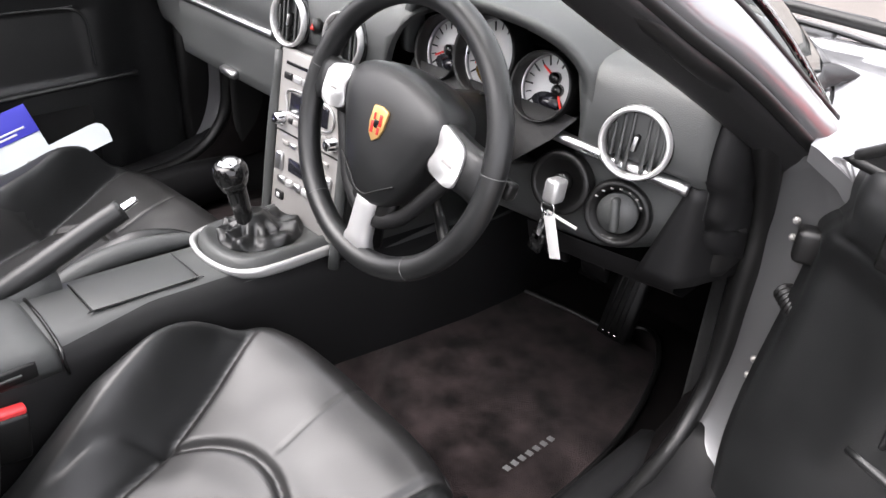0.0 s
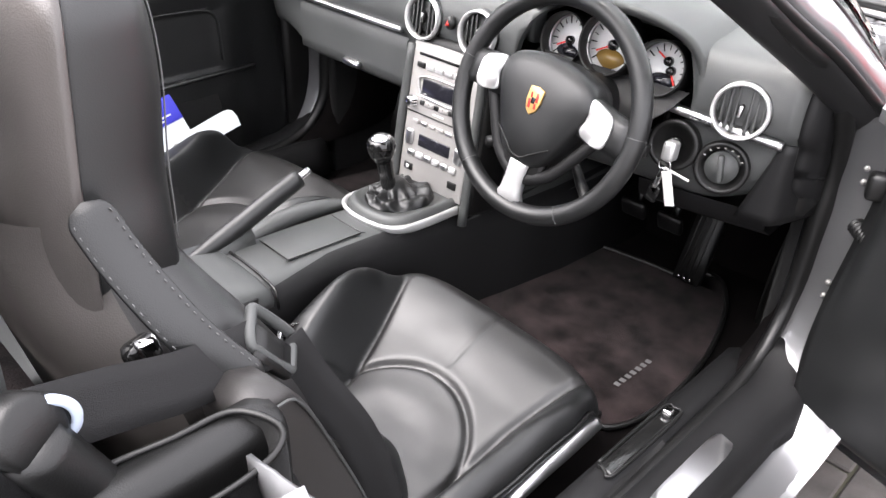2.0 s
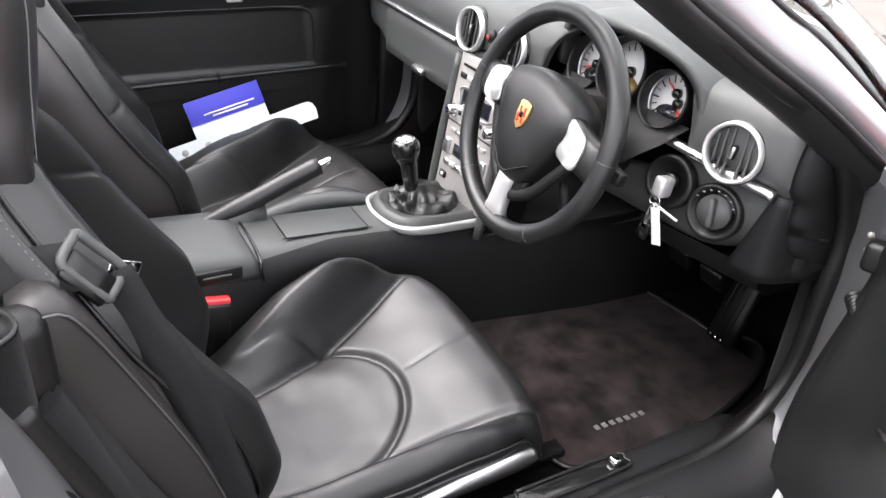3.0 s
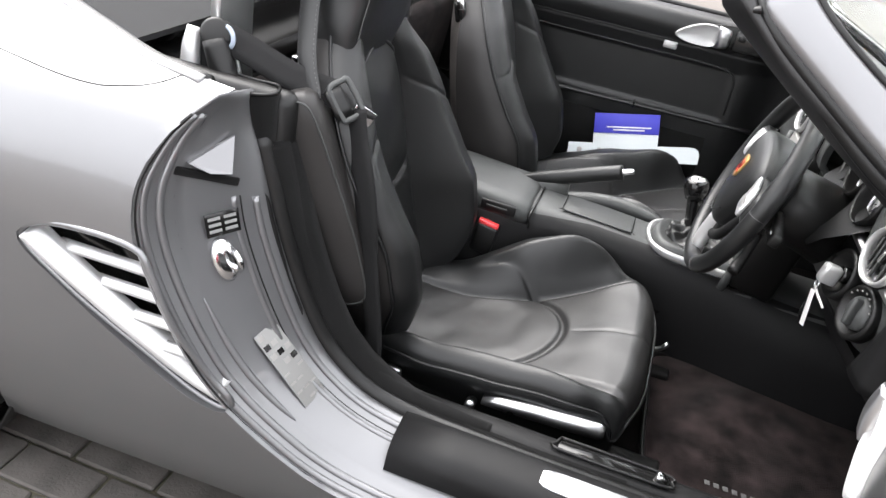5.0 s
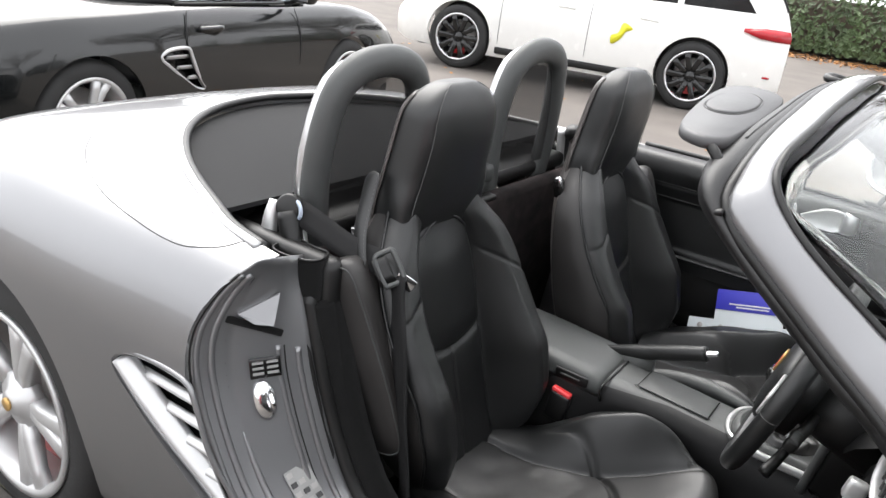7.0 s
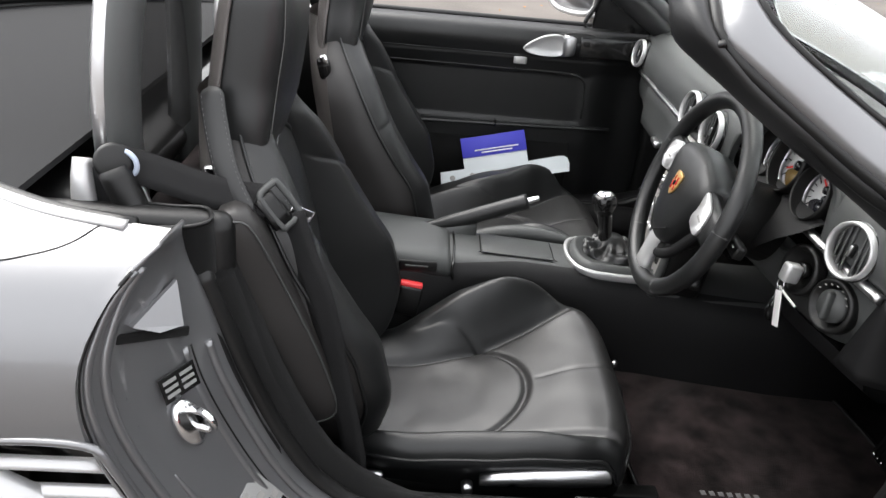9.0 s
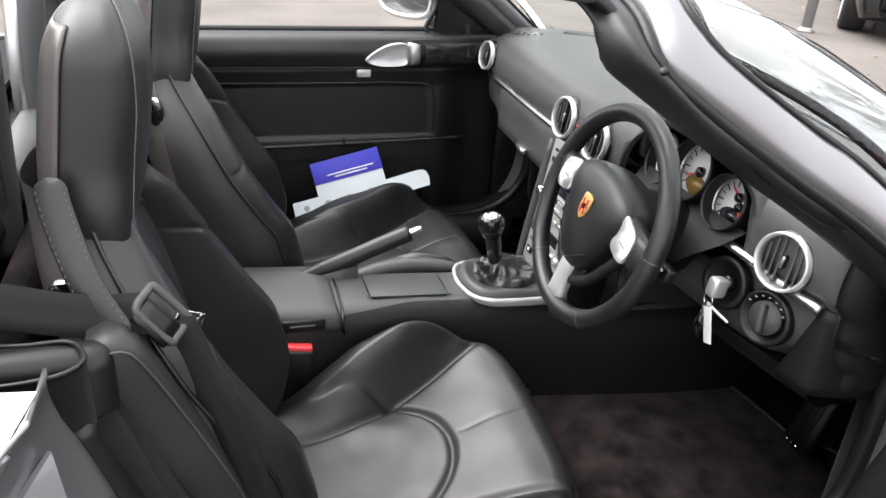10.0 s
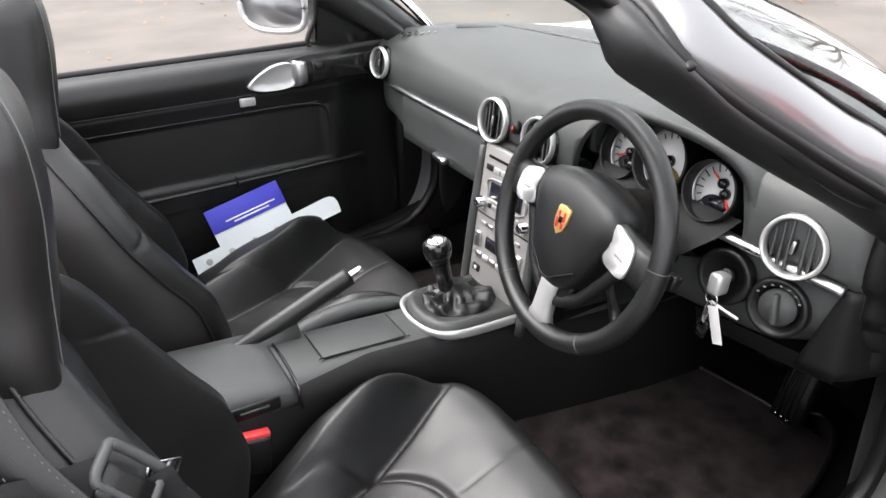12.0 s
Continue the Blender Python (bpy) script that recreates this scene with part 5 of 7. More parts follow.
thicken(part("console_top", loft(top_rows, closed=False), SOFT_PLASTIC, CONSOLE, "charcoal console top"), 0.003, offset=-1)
part("tunnel_carpet", rbox(0.20, 1.5, 0.15, pose(-0.006, -0.10, 0.355), 0.02), CARPET, CONSOLE)
lid_rows = []
for y, top, drop in ((-0.93, 0.585, 0.0), (-0.90, 0.592, 0), (-0.70, 0.588, 0), (-0.55, 0.578, 0), (-0.522, 0.573, 0), (-0.512, 0.562, 0)):
    lid_rows.append([Vector((x - 0.006, y, z)) for x, z in ((0.100, 0.525), (0.104, 0.540), (0.103, top - 0.016), (0.094, top - 0.004), (0.06, top), (0.0, top + 0.002), (-0.06, top), (-0.094, top - 0.004), (-0.103, top - 0.016), (-0.104, 0.540), (-0.100, 0.525))])
lid = part("armrest_lid", loft(lid_rows), SOFT_PLASTIC, CONSOLE, "padded charcoal armrest lid")
part("lid_catch", rbox(0.006, 0.085, 0.026, pose(0.0985, -0.585, 0.549, 0, 0, 0), 0.003), DARK_PLASTIC, lid)
part("lid_catch_bar", rbox(0.004, 0.050, 0.004, pose(0.1025, -0.588, 0.550), 0.001), SOFT_PLASTIC, lid)
part("lid_gap", tube([(0.099, -0.505, 0.520), (0.102, -0.509, 0.548), (0.088, -0.507, 0.562), (0.0, -0.504, 0.567), (-0.10, -0.507, 0.562), (-0.115, -0.509, 0.53)], 0.003, n=6, steps=40), GLOSS_BLACK, CONSOLE)
part("console_tray", rbox(0.092, 0.165, 0.004, pose(-0.004, -0.358, 0.5615, -3.0, 0, 0), 0.0015), SOFT_PLASTIC, CONSOLE)
part("tray_gap", tube([(x, y, z) for x, y, z in ((-0.048, -0.274, 0.5590), (0.038, -0.274, 0.5590), (0.043, -0.279, 0.5592), (0.043, -0.438, 0.5675), (0.038, -0.443, 0.5678), (-0.048, -0.443, 0.5678))], 0.0010, n=6, steps=60), GLOSS_BLACK, CONSOLE)
# gear lever: plinth, bright collar, gathered boot, lever and knob
plinth = smooth_outline([(-0.088, -0.060), (-0.060, -0.090), (0.0, -0.102), (0.060, -0.090), (0.088, -0.060), (0.094, 0.0), (0.094, 0.08), (0.090, 0.14), (0.0, 0.15), (-0.090, 0.14), (-0.094, 0.08), (-0.094, 0.0)], 56)
gear_m = pose(-0.010, -0.136, 0.537, -2, 0, 0) @ Matrix.Diagonal((0.92, 0.92, 1, 1))
gear = part("gear_plinth", loft([[gear_m @ Vector((x * f, y * f, z)) for x, y in plinth] for f, z in ((1.0, -0.02), (1.0, 0.012), (0.985, 0.022), (0.93, 0.030), (0.84, 0.032), (0.80, 0.026))]), SOFT_PLASTIC, CONSOLE, "charcoal gear lever plinth")
collar = [gear_m @ Vector((x, y, z)) for x, y, z in ((0.100, 0.10, 0.010), (0.101, 0.0, 0.010), (0.094, -0.062, 0.011), (0.065, -0.096, 0.012), (0.0, -0.109, 0.013), (-0.065, -0.096, 0.012), (-0.094, -0.062, 0.011), (-0.101, 0.0, 0.010), (-0.100, 0.10, 0.010))]
part("gear_collar", strap(collar, 0.017, 0.007, (0, -0.55, 1), steps=60), SILVER_PLASTIC, CONSOLE, "bright metal collar round the gear lever")
boot_rings = []
for i in range(26):
    t = i / 25
    z = 0.024 + 0.042 * t + 0.006 * math.sin(t * math.pi * 2.2)
    ring = []
    for k in range(64):
        a = math.tau * k / 64
        c, sn = math.cos(a), math.sin(a)
        f = 0.052 * (1 - t) ** 0.9 + 0.017
        crush = 0.0085 * math.sin(math.pi * min(1, t * 1.15)) if t < 0.87 else 0.0
        wobble = crush * (noise.noise(Vector((c * 1.9, sn * 1.9, t * 3.5))) * 1.6 + 0.5 * math.sin(5 * a + 5 * t) + 0.7 * math.sin(11 * a - 4 * t))
        ring.append(gear_m @ Vector(((f + wobble) * c - 0.014 * t, (f * 1.25 + wobble) * sn + 0.012 * (1 - t), z + wobble * 0.7)))
    boot_rings.append(ring)
boot = part("gear_boot", loft(boot_rings), LEATHER, CONSOLE, "gathered black leather boot")
boot.modifiers.new("round", "SUBSURF").render_levels = 1
lever = part("gear_lever", tube([(-0.018, -0.146, 0.57), (-0.019, -0.158, 0.64), (-0.019, -0.164, 0.672)], lambda f: 0.0145 + 0.0035 * f, n=18, steps=12), GLOSS_BLACK, CONSOLE)
knob_m = Matrix.Translation((-0.019, -0.166, 0.672)) @ pose(0, 0, 0, 6, 0, 0) @ Matrix.Scale(1.14, 4)
part("gear_knob", lathe([(0.0, -0.015), (0.017, -0.012), (0.023, 0.002), (0.0255, 0.014), (0.024, 0.025), (0.019, 0.031), (0.0, 0.031)], knob_m, n=36), GLOSS_BLACK, lever, "black gear knob")
part("knob_cap", lathe([(0.0, 0.029), (0.0185, 0.029), (0.0175, 0.033), (0.010, 0.036), (0.0, 0.037)], knob_m, n=32), CHROME, lever, "polished knob cap")
# handbrake and its slot
brake = part("handbrake", tube([(-0.070, -0.70, 0.535), (-0.070, -0.60, 0.556), (-0.068, -0.50, 0.590), (-0.067, -0.40, 0.630), (-0.066, -0.335, 0.655)], lambda f: 0.0125 + 0.004 * step(0.35, 0.55, f), n=14, steps=40, flat=1.15), LEATHER, CONSOLE, "black leather handbrake lever")
part("brake_button", tube([(-0.066, -0.338, 0.654), (-0.066, -0.318, 0.662), (-0.066, -0.310, 0.665)], lambda f: 0.0085 - 0.002 * f, n=12, steps=8), CHROME, brake)
part("brake_root", loft([[Vector((-0.070 + sx, y, z)) for sx, z in ((0.022, z0), (0.020, z1 - 0.01), (0.010, z1), (-0.010, z1), (-0.020, z1 - 0.01), (-0.022, z0))] for y, z0, z1 in ((-0.72, 0.50, 0.54), (-0.60, 0.50, 0.560), (-0.50, 0.50, 0.588), (-0.45, 0.51, 0.590))]), SOFT_PLASTIC, CONSOLE)
part("console_ridge", tube([(-0.094, -0.50, 0.518), (-0.110, -0.42, 0.538), (-0.112, -0.33, 0.550), (-0.100, -0.24, 0.548), (-0.09, -0.20, 0.540)], lambda f: 0.020 - 0.010 * abs(2 * f - 1) ** 2, n=12, steps=30), SOFT_PLASTIC, CONSOLE)

# ---- footwell ----
PEDALS = thing("pedals", "black accelerator, brake and clutch pedals", "pedals")
for x, y0, z0, y1, z1, w in ((0.408, 0.390, 0.335, 0.455, 0.58, 0.068),):
    acc = part("accelerator", loft([[Vector((x + 0.012 * f + sx * w / 2, y0 + (y1 - y0) * f + dy, z0 + (z1 - z0) * f)) for sx, dy in ((1, 0), (0.9, -0.010), (-0.9, -0.010), (-1, 0), (-1, 0.012), (1, 0.012))] for f in (0, 0.25, 0.5, 0.75, 1.0)]), RUBBER, PEDALS, "ribbed black accelerator")
    for k in range(4):
        part("pedal_rib", tube([(x - 0.018 + 0.012 * k, y0 - 0.011, z0 + 0.01), (x - 0.006 + 0.012 * k, y1 - 0.011, z1 - 0.01)], 0.002, n=6, steps=4), RUBBER, acc)
    for k in range(3):
        part("pedal_stud", circle_cap(0.003, Matrix.Translation((x - 0.014 + 0.014 * k, y0 - 0.012, z0 + 0.012)) @ pose(0, 0, 0, 75, 0, 0), n=10), CHROME, acc)
for x in (0.325, 0.225):
    part("pedal", rbox(0.065, 0.018, 0.050, pose(x, 0.42, 0.44, 20, 0, 0), 0.008), RUBBER, PEDALS)
    part("pedal_arm", tube([(x, 0.435, 0.45), (x + 0.005, 0.49, 0.56), (x, 0.50, 0.68)], 0.009, n=8, steps=12), DARK_PLASTIC, PEDALS)

FMAT = thing("floor_mat", "dark brown velour floor mat with a woven grey mark", "floor mat")
mat_outline = smooth_outline([(0.110, -0.13), (0.104, 0.10), (0.104, 0.33), (0.125, 0.395), (0.28, 0.425), (0.355, 0.432), (0.385, 0.450), (0.405, 0.490), (0.45, 0.490), (0.505, 0.41), (0.552, 0.28), (0.578, 0.15), (0.585, 0.0), (0.560, -0.105), (0.50, -0.132), (0.30, -0.14)], 90)
part("mat_panel", prism(mat_outline, 0.010, pose(0, 0, 0.2975), 0.004), MAT_PILE, FMAT)
ring = [(x, y, 0.3075) for x, y in mat_outline]
part("mat_binding", tube(ring + [ring[0]], 0.0055, n=8, steps=140, closed=True), RUBBER, FMAT, "bound black edge")
for k in range(7):
    part("woven_mark", rbox(0.012, 0.0105, 0.0012, pose(0.494 + 0.0006 * k, -0.005 + 0.0175 * k, 0.3083, 0, 0, 4), 0.0006), STITCH, FMAT)
FMAT2 = thing("floor_mat", "dark brown velour floor mat in the passenger footwell", "floor mat")
part("mat_panel", prism([(-x, y) for x, y in mat_outline][::-1], 0.010, pose(0, 0, 0.2975), 0.004), MAT_PILE, FMAT2)

# ---- seats ----
def bump_line(d, width):
    return math.exp(-((d / width) ** 2))


def cushion_point(a, b, tall=1.0):
    """a across from the tunnel side -1 to the door side 1, b from the back 0 to the front 1."""
    # the outer bands of the grid roll over the edges
    side = max(0.0, (abs(a) - 0.86) / 0.14)
    nose = max(0.0, (b - 0.90) / 0.10)
    bb = min(b, 0.90) / 0.90
    half = along(bb, [(0.0, 0.185), (0.25, 0.222), (0.6, 0.236), (0.85, 0.238), (1.0, 0.228)]) + (0.012 if tall > 1 else 0)
    r = 0.034
    x = math.copysign(min(abs(a), 0.86) / 0.86 * (half - r) + r * math.sin(side * math.pi / 2), a)
    rn = 0.045
    y = -0.715 + (0.545 - rn) * bb + rn * math.sin(nose * math.pi / 2) - 0.040 * abs(a) ** 4 * step(0.6, 1.0, b)
    pan = along(bb, [(0.0, 0.402), (0.25, 0.394), (0.50, 0.408), (0.75, 0.446), (0.92, 0.478), (1.0, 0.486)]) + 0.014 * (-a) * step(0.5, 0.9, b)
    # bolsters
    seam_in = along(b, [(0.0, 0.085), (0.25, 0.100), (0.40, 0.118), (0.53, 0.140), (0.65, 0.164), (0.77, 0.188), (0.90, 0.208), (1.0, 0.212)])
    seam_out = along(b, [(0.0, 0.130), (0.3, 0.150), (0.6, 0.160), (0.85, 0.185), (1.0, 0.20)])
    z = pan
    if x < 0:
        t = step(-0.006, 0.070, -x - seam_in)
        z += t * along(b, [(0.0, 0.005), (0.15, 0.025), (0.28, 0.072), (0.42, 0.118), (0.55, 0.132), (0.70, 0.105), (0.82, 0.062), (0.92, 0.024), (1.0, 0.0)])
        z -= 0.010 * bump_line(-x - seam_in, 0.008) * (1 - step(0.84, 0.95, b))
    else:
        if tall > 1:
            seam_out = seam_in
        t = step(-0.004, 0.052, x - seam_out)
        z += t * along(b, [(0.0, 0.03), (0.15, 0.054), (0.40, 0.066), (0.65, 0.050), (0.88, 0.014), (1.0, 0.0)] if tall <= 1 else [(0.0, 0.03), (0.2, 0.085), (0.45, 0.118), (0.62, 0.118), (0.80, 0.082), (0.92, 0.030), (1.0, 0.0)])
        z -= 0.010 * bump_line(x - seam_out, 0.008) * (1 - step(0.90, 0.98, b))
    z -= r * (1 - math.cos(side * math.pi / 2)) + rn * (1 - math.cos(nose * math.pi / 2))
    # cushion insert with its arched front seam
    ex, ey = x / 0.160, (y + 0.530) / 0.176
    d = (math.hypot(ex, max(ey, -0.2)) - 1) * 0.16
    fade = step(-0.60, -0.54, y)
    z -= 0.010 * bump_line(d, 0.0060) * fade
    z += 0.004 * step(0.0, -0.06, d) * fade - 0.003 * step(-0.04, -0.12, d) * fade
    inner = d < 0 and -seam_in < x < 0.15
    if not inner and b > 0.6:
        z -= 0.0022 * bump_line(x + 0.004, 0.0035) * (1 - step(0.93, 1.0, b)) * step(0.005, 0.03, d)
    # creases from use
    z += 0.0018 * noise.noise(Vector((x * 14, y * 20, 3.1)))
    if inner:
        fold = noise.noise(Vector((x * 18 + 0.5 * y, y * 30, 1.7))) + 0.3 * noise.noise(Vector((x * 50, y * 45, 5.2)))
        z += 0.0006 * fold * step(-0.01, -0.05, d)
    kind = "insert" if inner and y > -0.66 else ("door_bolster" if x > 0 else "bolster") if (x < -seam_in or x > seam_out) else "rear" if y < -0.53 else "front"
    return Vector((x, y, z)), kind


def back_rear(z):
    return along(z, [(0.37, -0.80), (0.55, -0.885), (0.75, -0.935), (0.95, -0.965), (1.03, -0.968)])


def back_point(a, s, face):
    """a across -1..1, s from the cushion 0 to the neck 1; face 1 front, 0 rear shell."""
    z = 0.375 + 0.625 * s
    half = along(z, [(0.37, 0.150), (0.45, 0.205), (0.58, 0.238), (0.72, 0.243), (0.82, 0.234), (0.88, 0.212), (0.92, 0.180), (0.95, 0.152), (0.98, 0.136), (1.02, 0.130)])
    rear = back_rear(z)
    if not face:
        return Vector((a * (half - 0.004), rear + 0.060 * abs(a) ** 3, z)), "shell"
    side = max(0.0, (abs(a) - 0.82) / 0.18)
    r = 0.032
    x = math.copysign(min(abs(a), 0.82) / 0.82 * (half - r) + r * math.sin(side * math.pi / 2), a)
    front = along(z, [(0.37, -0.690), (0.45, -0.715), (0.55, -0.748), (0.66, -0.778), (0.80, -0.812), (0.93, -0.842), (1.0, -0.850)])
    wing = along(z, [(0.37, 0.030), (0.45, 0.080), (0.55, 0.125), (0.62, 0.128), (0.70, 0.098), (0.78, 0.068), (0.88, 0.042), (0.94, 0.018), (1.0, 0.0)])
    seam = along(z, [(0.37, 0.115), (0.55, 0.122), (0.7, 0.120), (0.82, 0.112), (0.88, 0.095), (0.93, 0.070), (1.0, 0.06)])
    ax = abs(x)
    y = front + wing * step(-0.004, 0.058, ax - seam)
    y -= 0.009 * bump_line(ax - seam, 0.008) * step(0.40, 0.46, z) * (1 - step(0.925, 0.945, z))
    # oval panel with its smile seam below and its crown above
    smile = 0.646 + 1.9 * x * x
    kind = "bolster" if x < 0 else "door_bolster"
    if ax < seam:
        kind = "panel" if smile < z < 0.945 else "lower" if z < 0.8 else "neck"
        y -= 0.006 * bump_line(z - smile, 0.006)
        y += 0.003 * (1 - step(smile - 0.03, smile, z))
        if z < smile:
            y -= 0.003 * bump_line(x, 0.004)
        y += 0.010 * step(smile, smile + 0.06, z) * (1 - step(0.84, 0.93, z)) * (1 - (ax / seam) ** 2)
    if 0.6 < z < 0.9:
        y -= 0.004 * bump_line(z - (0.905 - 0.55 * ax), 0.005) * step(0.0, 0.02, ax - seam)
    y -= r * (1 - math.cos(side * math.pi / 2)) + 0.012 * side
    y += 0.0014 * noise.noise(Vector((x * 12, z * 15, 7.7)))
    return Vector((x, y, z)), kind


def headrest_ring(t, count=56):
    """Rings of the padded headrest from the neck, t = 0, over its rounded top, t = 1."""
    z = 0.865 + 0.350 * math.sin(min(1.0, t) * math.pi / 2)
    cap = math.sqrt(max(0.0, 1 - (max(0.0, z - 1.150) / 0.066) ** 2))
    half = along(z, [(0.86, 0.140), (0.92, 0.152), (0.97, 0.150), (1.03, 0.138), (1.10, 0.131), (1.16, 0.124), (1.22, 0.110)])
    front = along(z, [(0.86, -0.856), (0.92, -0.840), (0.98, -0.822), (1.04, -0.810), (1.12, -0.801), (1.22, -0.806)])
    rear = along(z, [(0.86, -0.940), (1.0, -0.938), (1.10, -0.926), (1.22, -0.900)])
    mid, deep = (front + rear) / 2, (front - rear) / 2
    ring = []
    for k in range(count):
        ang = math.tau * k / count
        c, s = math.cos(ang), math.sin(ang)
        e = 0.62
        f = 0.45 + 0.55 * cap if cap < 1 else 1.0
        hx = half * (0.30 + 0.70 * cap)
        hy = deep * (0.25 + 0.75 * cap)
        wing = along(z, [(0.86, 0.040), (0.92, 0.022), (0.98, 0.006), (1.03, 0.0)]) * step(0.72, 0.94, abs(c) ** e) * (1 if s > 0 else 0)
        ring.append(Vector((math.copysign(abs(c) ** e, c) * hx, mid + math.copysign(abs(s) ** e, s) * hy + wing * min(1.0, abs(s) * 3), z)))
    return ring


def split_grid(nu, nv, fn, names):
    """One mesh for each kind that fn gives, over a common grid whose smooth normals they share."""
    grid = [[fn(i / nu, j / nv) for j in range(nv + 1)] for i in range(nu + 1)]

    def normal(i, j):
        du = grid[min(i + 1, nu)][j][0] - grid[max(i - 1, 0)][j][0]
        dv = grid[i][min(j + 1, nv)][0] - grid[i][max(j - 1, 0)][0]
        return du.cross(dv).normalized()

    made = {}
    for i in range(nu):
        for j in range(nv):
            kind = grid[i][j][1]
            bm, seen, normals = made.setdefault(kind, (bmesh.new(), {}, []))
            ring = []
            for p, q in ((i, j), (i + 1, j), (i + 1, j + 1), (i, j + 1)):
                if (p, q) not in seen:
                    seen[p, q] = bm.verts.new(grid[p][q][0])
                    normals.append(normal(p, q))
                ring.append(seen[p, q])
            bm.faces.new(ring)
    return {k: (v[0], v[2]) for k, v in made.items()}


def seat(cx, cy, door, tall, label, lean_back=0.0):
    """door: 1 where the door side is +x, -1 where it is -x."""
    top = thing("bucket_seat", label, "car seat", group="pair of front seats")
    place = Matrix.Translation((cx, cy, 0)) @ Matrix.Diagonal((door, 1, 1, 1))

    def put(name, bm, mat, note="", normals=None, turn=1):
        bmesh.ops.transform(bm, matrix=place, verts=bm.verts)
        if normals is None:
            return part(name, bm, mat, top, note)
        # faces and normals all turned the same way, outwards
        me = bpy.data.meshes.new(name)
        if turn * door < 0:
            bmesh.ops.reverse_faces(bm, faces=bm.faces)
        for face in bm.faces:
            face.smooth = True
        bm.to_mesh(me)
        bm.free()
        me.normals_split_custom_set_from_vertices([(turn * n.x * door, turn * n.y, turn * n.z) for n in normals])
        me.materials.append(mat)
        ob = new(name, me)
        ob.parent = top
        if note:
            ob["label"] = note
        return ob

    cushion = {"insert": ("cushion_insert", LEATHER_WORN, "creased black leather cushion insert"), "bolster": ("cushion_bolster", LEATHER, ""), "door_bolster": ("cushion_bolster", LEATHER, ""), "rear": ("cushion_rear", LEATHER_WORN, ""), "front": ("cushion_front", LEATHER_WORN, "")}
    for kind, (bm, normals) in split_grid(110, 120, lambda u, v: cushion_point(2 * u - 1, v, tall), cushion).items():
        name, mat, note = cushion[kind]
        put(name, bm, mat, note, normals)
    # side and front skirt of the cushion
    skirt = []
    edge = [cushion_point(-1, k / 24, tall)[0] for k in range(25)] + [cushion_point(-1 + 2 * k / 24, 1, tall)[0] for k in range(1, 24)] + [cushion_point(1, 1 - k / 24, tall)[0] for k in range(25)]
    for p in edge:
        out = Vector((p.x, (p.y + 0.45) * 0.8, 0)).normalized()
        skirt.append([p, p + out * 0.005 + Vector((0, 0, -0.010)), p - out * 0.002 + Vector((0, 0, -0.030)), Vector((p.x * 0.93, p.y - 0.012, max(0.345, p.z - 0.055))), Vector((p.x * 0.86, p.y - 0.03, 0.335))])
    put("cushion_side", loft(skirt, closed=False), LEATHER)
    piping = [p + Vector((p.x, (p.y + 0.45) * 0.8, 0)).normalized() * 0.004 + Vector((0, 0, -0.002)) for p in edge[2:-2:2]]
    put("piping", tube(piping, 0.0028, n=6, steps=120), LEATHER)
    put("seat_base", rbox(0.40, 0.46, 0.05, pose(0, -0.43, 0.335), 0.02), DARK_PLASTIC)
    for x in (-0.16, 0.16):
        put("seat_rail", rbox(0.035, 0.60, 0.025, pose(x, -0.40, 0.308), 0.006), DARK_PLASTIC)
    # bright adjuster lever, knobs and tilt handle
    put("adjuster_lever", loft([[Vector((0.235 + dx, y, z + dz)) for dx, dz in ((0.006, h), (0.014, 0.0), (0.006, -h), (-0.006, -h), (-0.006, h))] for y, z, h in ((-0.455, 0.392, 0.009), (-0.42, 0.398, 0.014), (-0.36, 0.404, 0.017), (-0.28, 0.410, 0.019), (-0.235, 0.414, 0.018), (-0.225, 0.414, 0.012))]), SATIN, "bright metal height lever")
    put("adjuster_knob", lathe([(0, 0), (0.011, 0), (0.010, 0.02), (0, 0.022)], pose(0.225, -0.475, 0.372, 0, 90, 0), n=16), SATIN)
    put("slide_handle", tube([(-0.17, -0.20, 0.340), (-0.172, -0.14, 0.365), (-0.172, -0.125, 0.385)], 0.006, n=8, steps=10), SATIN)
    put("hinge_cap", rbox(0.016, 0.030, 0.030, pose(-0.186, -0.655, 0.375, 0, 0, 10), 0.006), SATIN)
    put("hinge_cap", rbox(0.016, 0.034, 0.030, pose(0.216, -0.640, 0.365, 0, 0, -10), 0.006), SATIN)
    # backrest
    place = place @ Matrix.Translation((0, lean_back, 0))
    back = {"panel": ("back_panel", LEATHER, "black leather oval back panel"), "lower": ("back_lower", LEATHER, ""), "neck": ("back_neck", LEATHER, ""), "bolster": ("back_bolster", LEATHER, ""), "door_bolster": ("back_bolster", LEATHER, "")}
    for kind, (bm, normals) in split_grid(110, 130, lambda u, v: back_point(2 * u - 1, v, 1), back).items():
        name, mat, note = back[kind]
        put(name, bm, mat, note, normals, -1)
    rings = [headrest_ring(k / 34) for k in range(35)]
    put("headrest", loft(rings), LEATHER, "black leather integral headrest")
    hood = []
    for ring in rings[:27]:
        mid = sum(ring, Vector()) / len(ring)
        hood.append([mid + (p - mid) * 1.025 for p in ring[31:54]])
    thicken(put("headrest_shell", loft(hood, closed=False), SHELL_PLASTIC, "warm grey plastic shell"), 0.003, offset=0)
    for sx in (-1, 1):
        seam = [ring[6 if sx > 0 else 22] for ring in rings[6:33]]
        for shift in (-0.003, 0.003):
            put("headrest_stitching", tube([p + Vector((sx * 0.0004, shift, 0)) for p in seam[::2]], 0.0008, n=5, steps=60), STITCH)
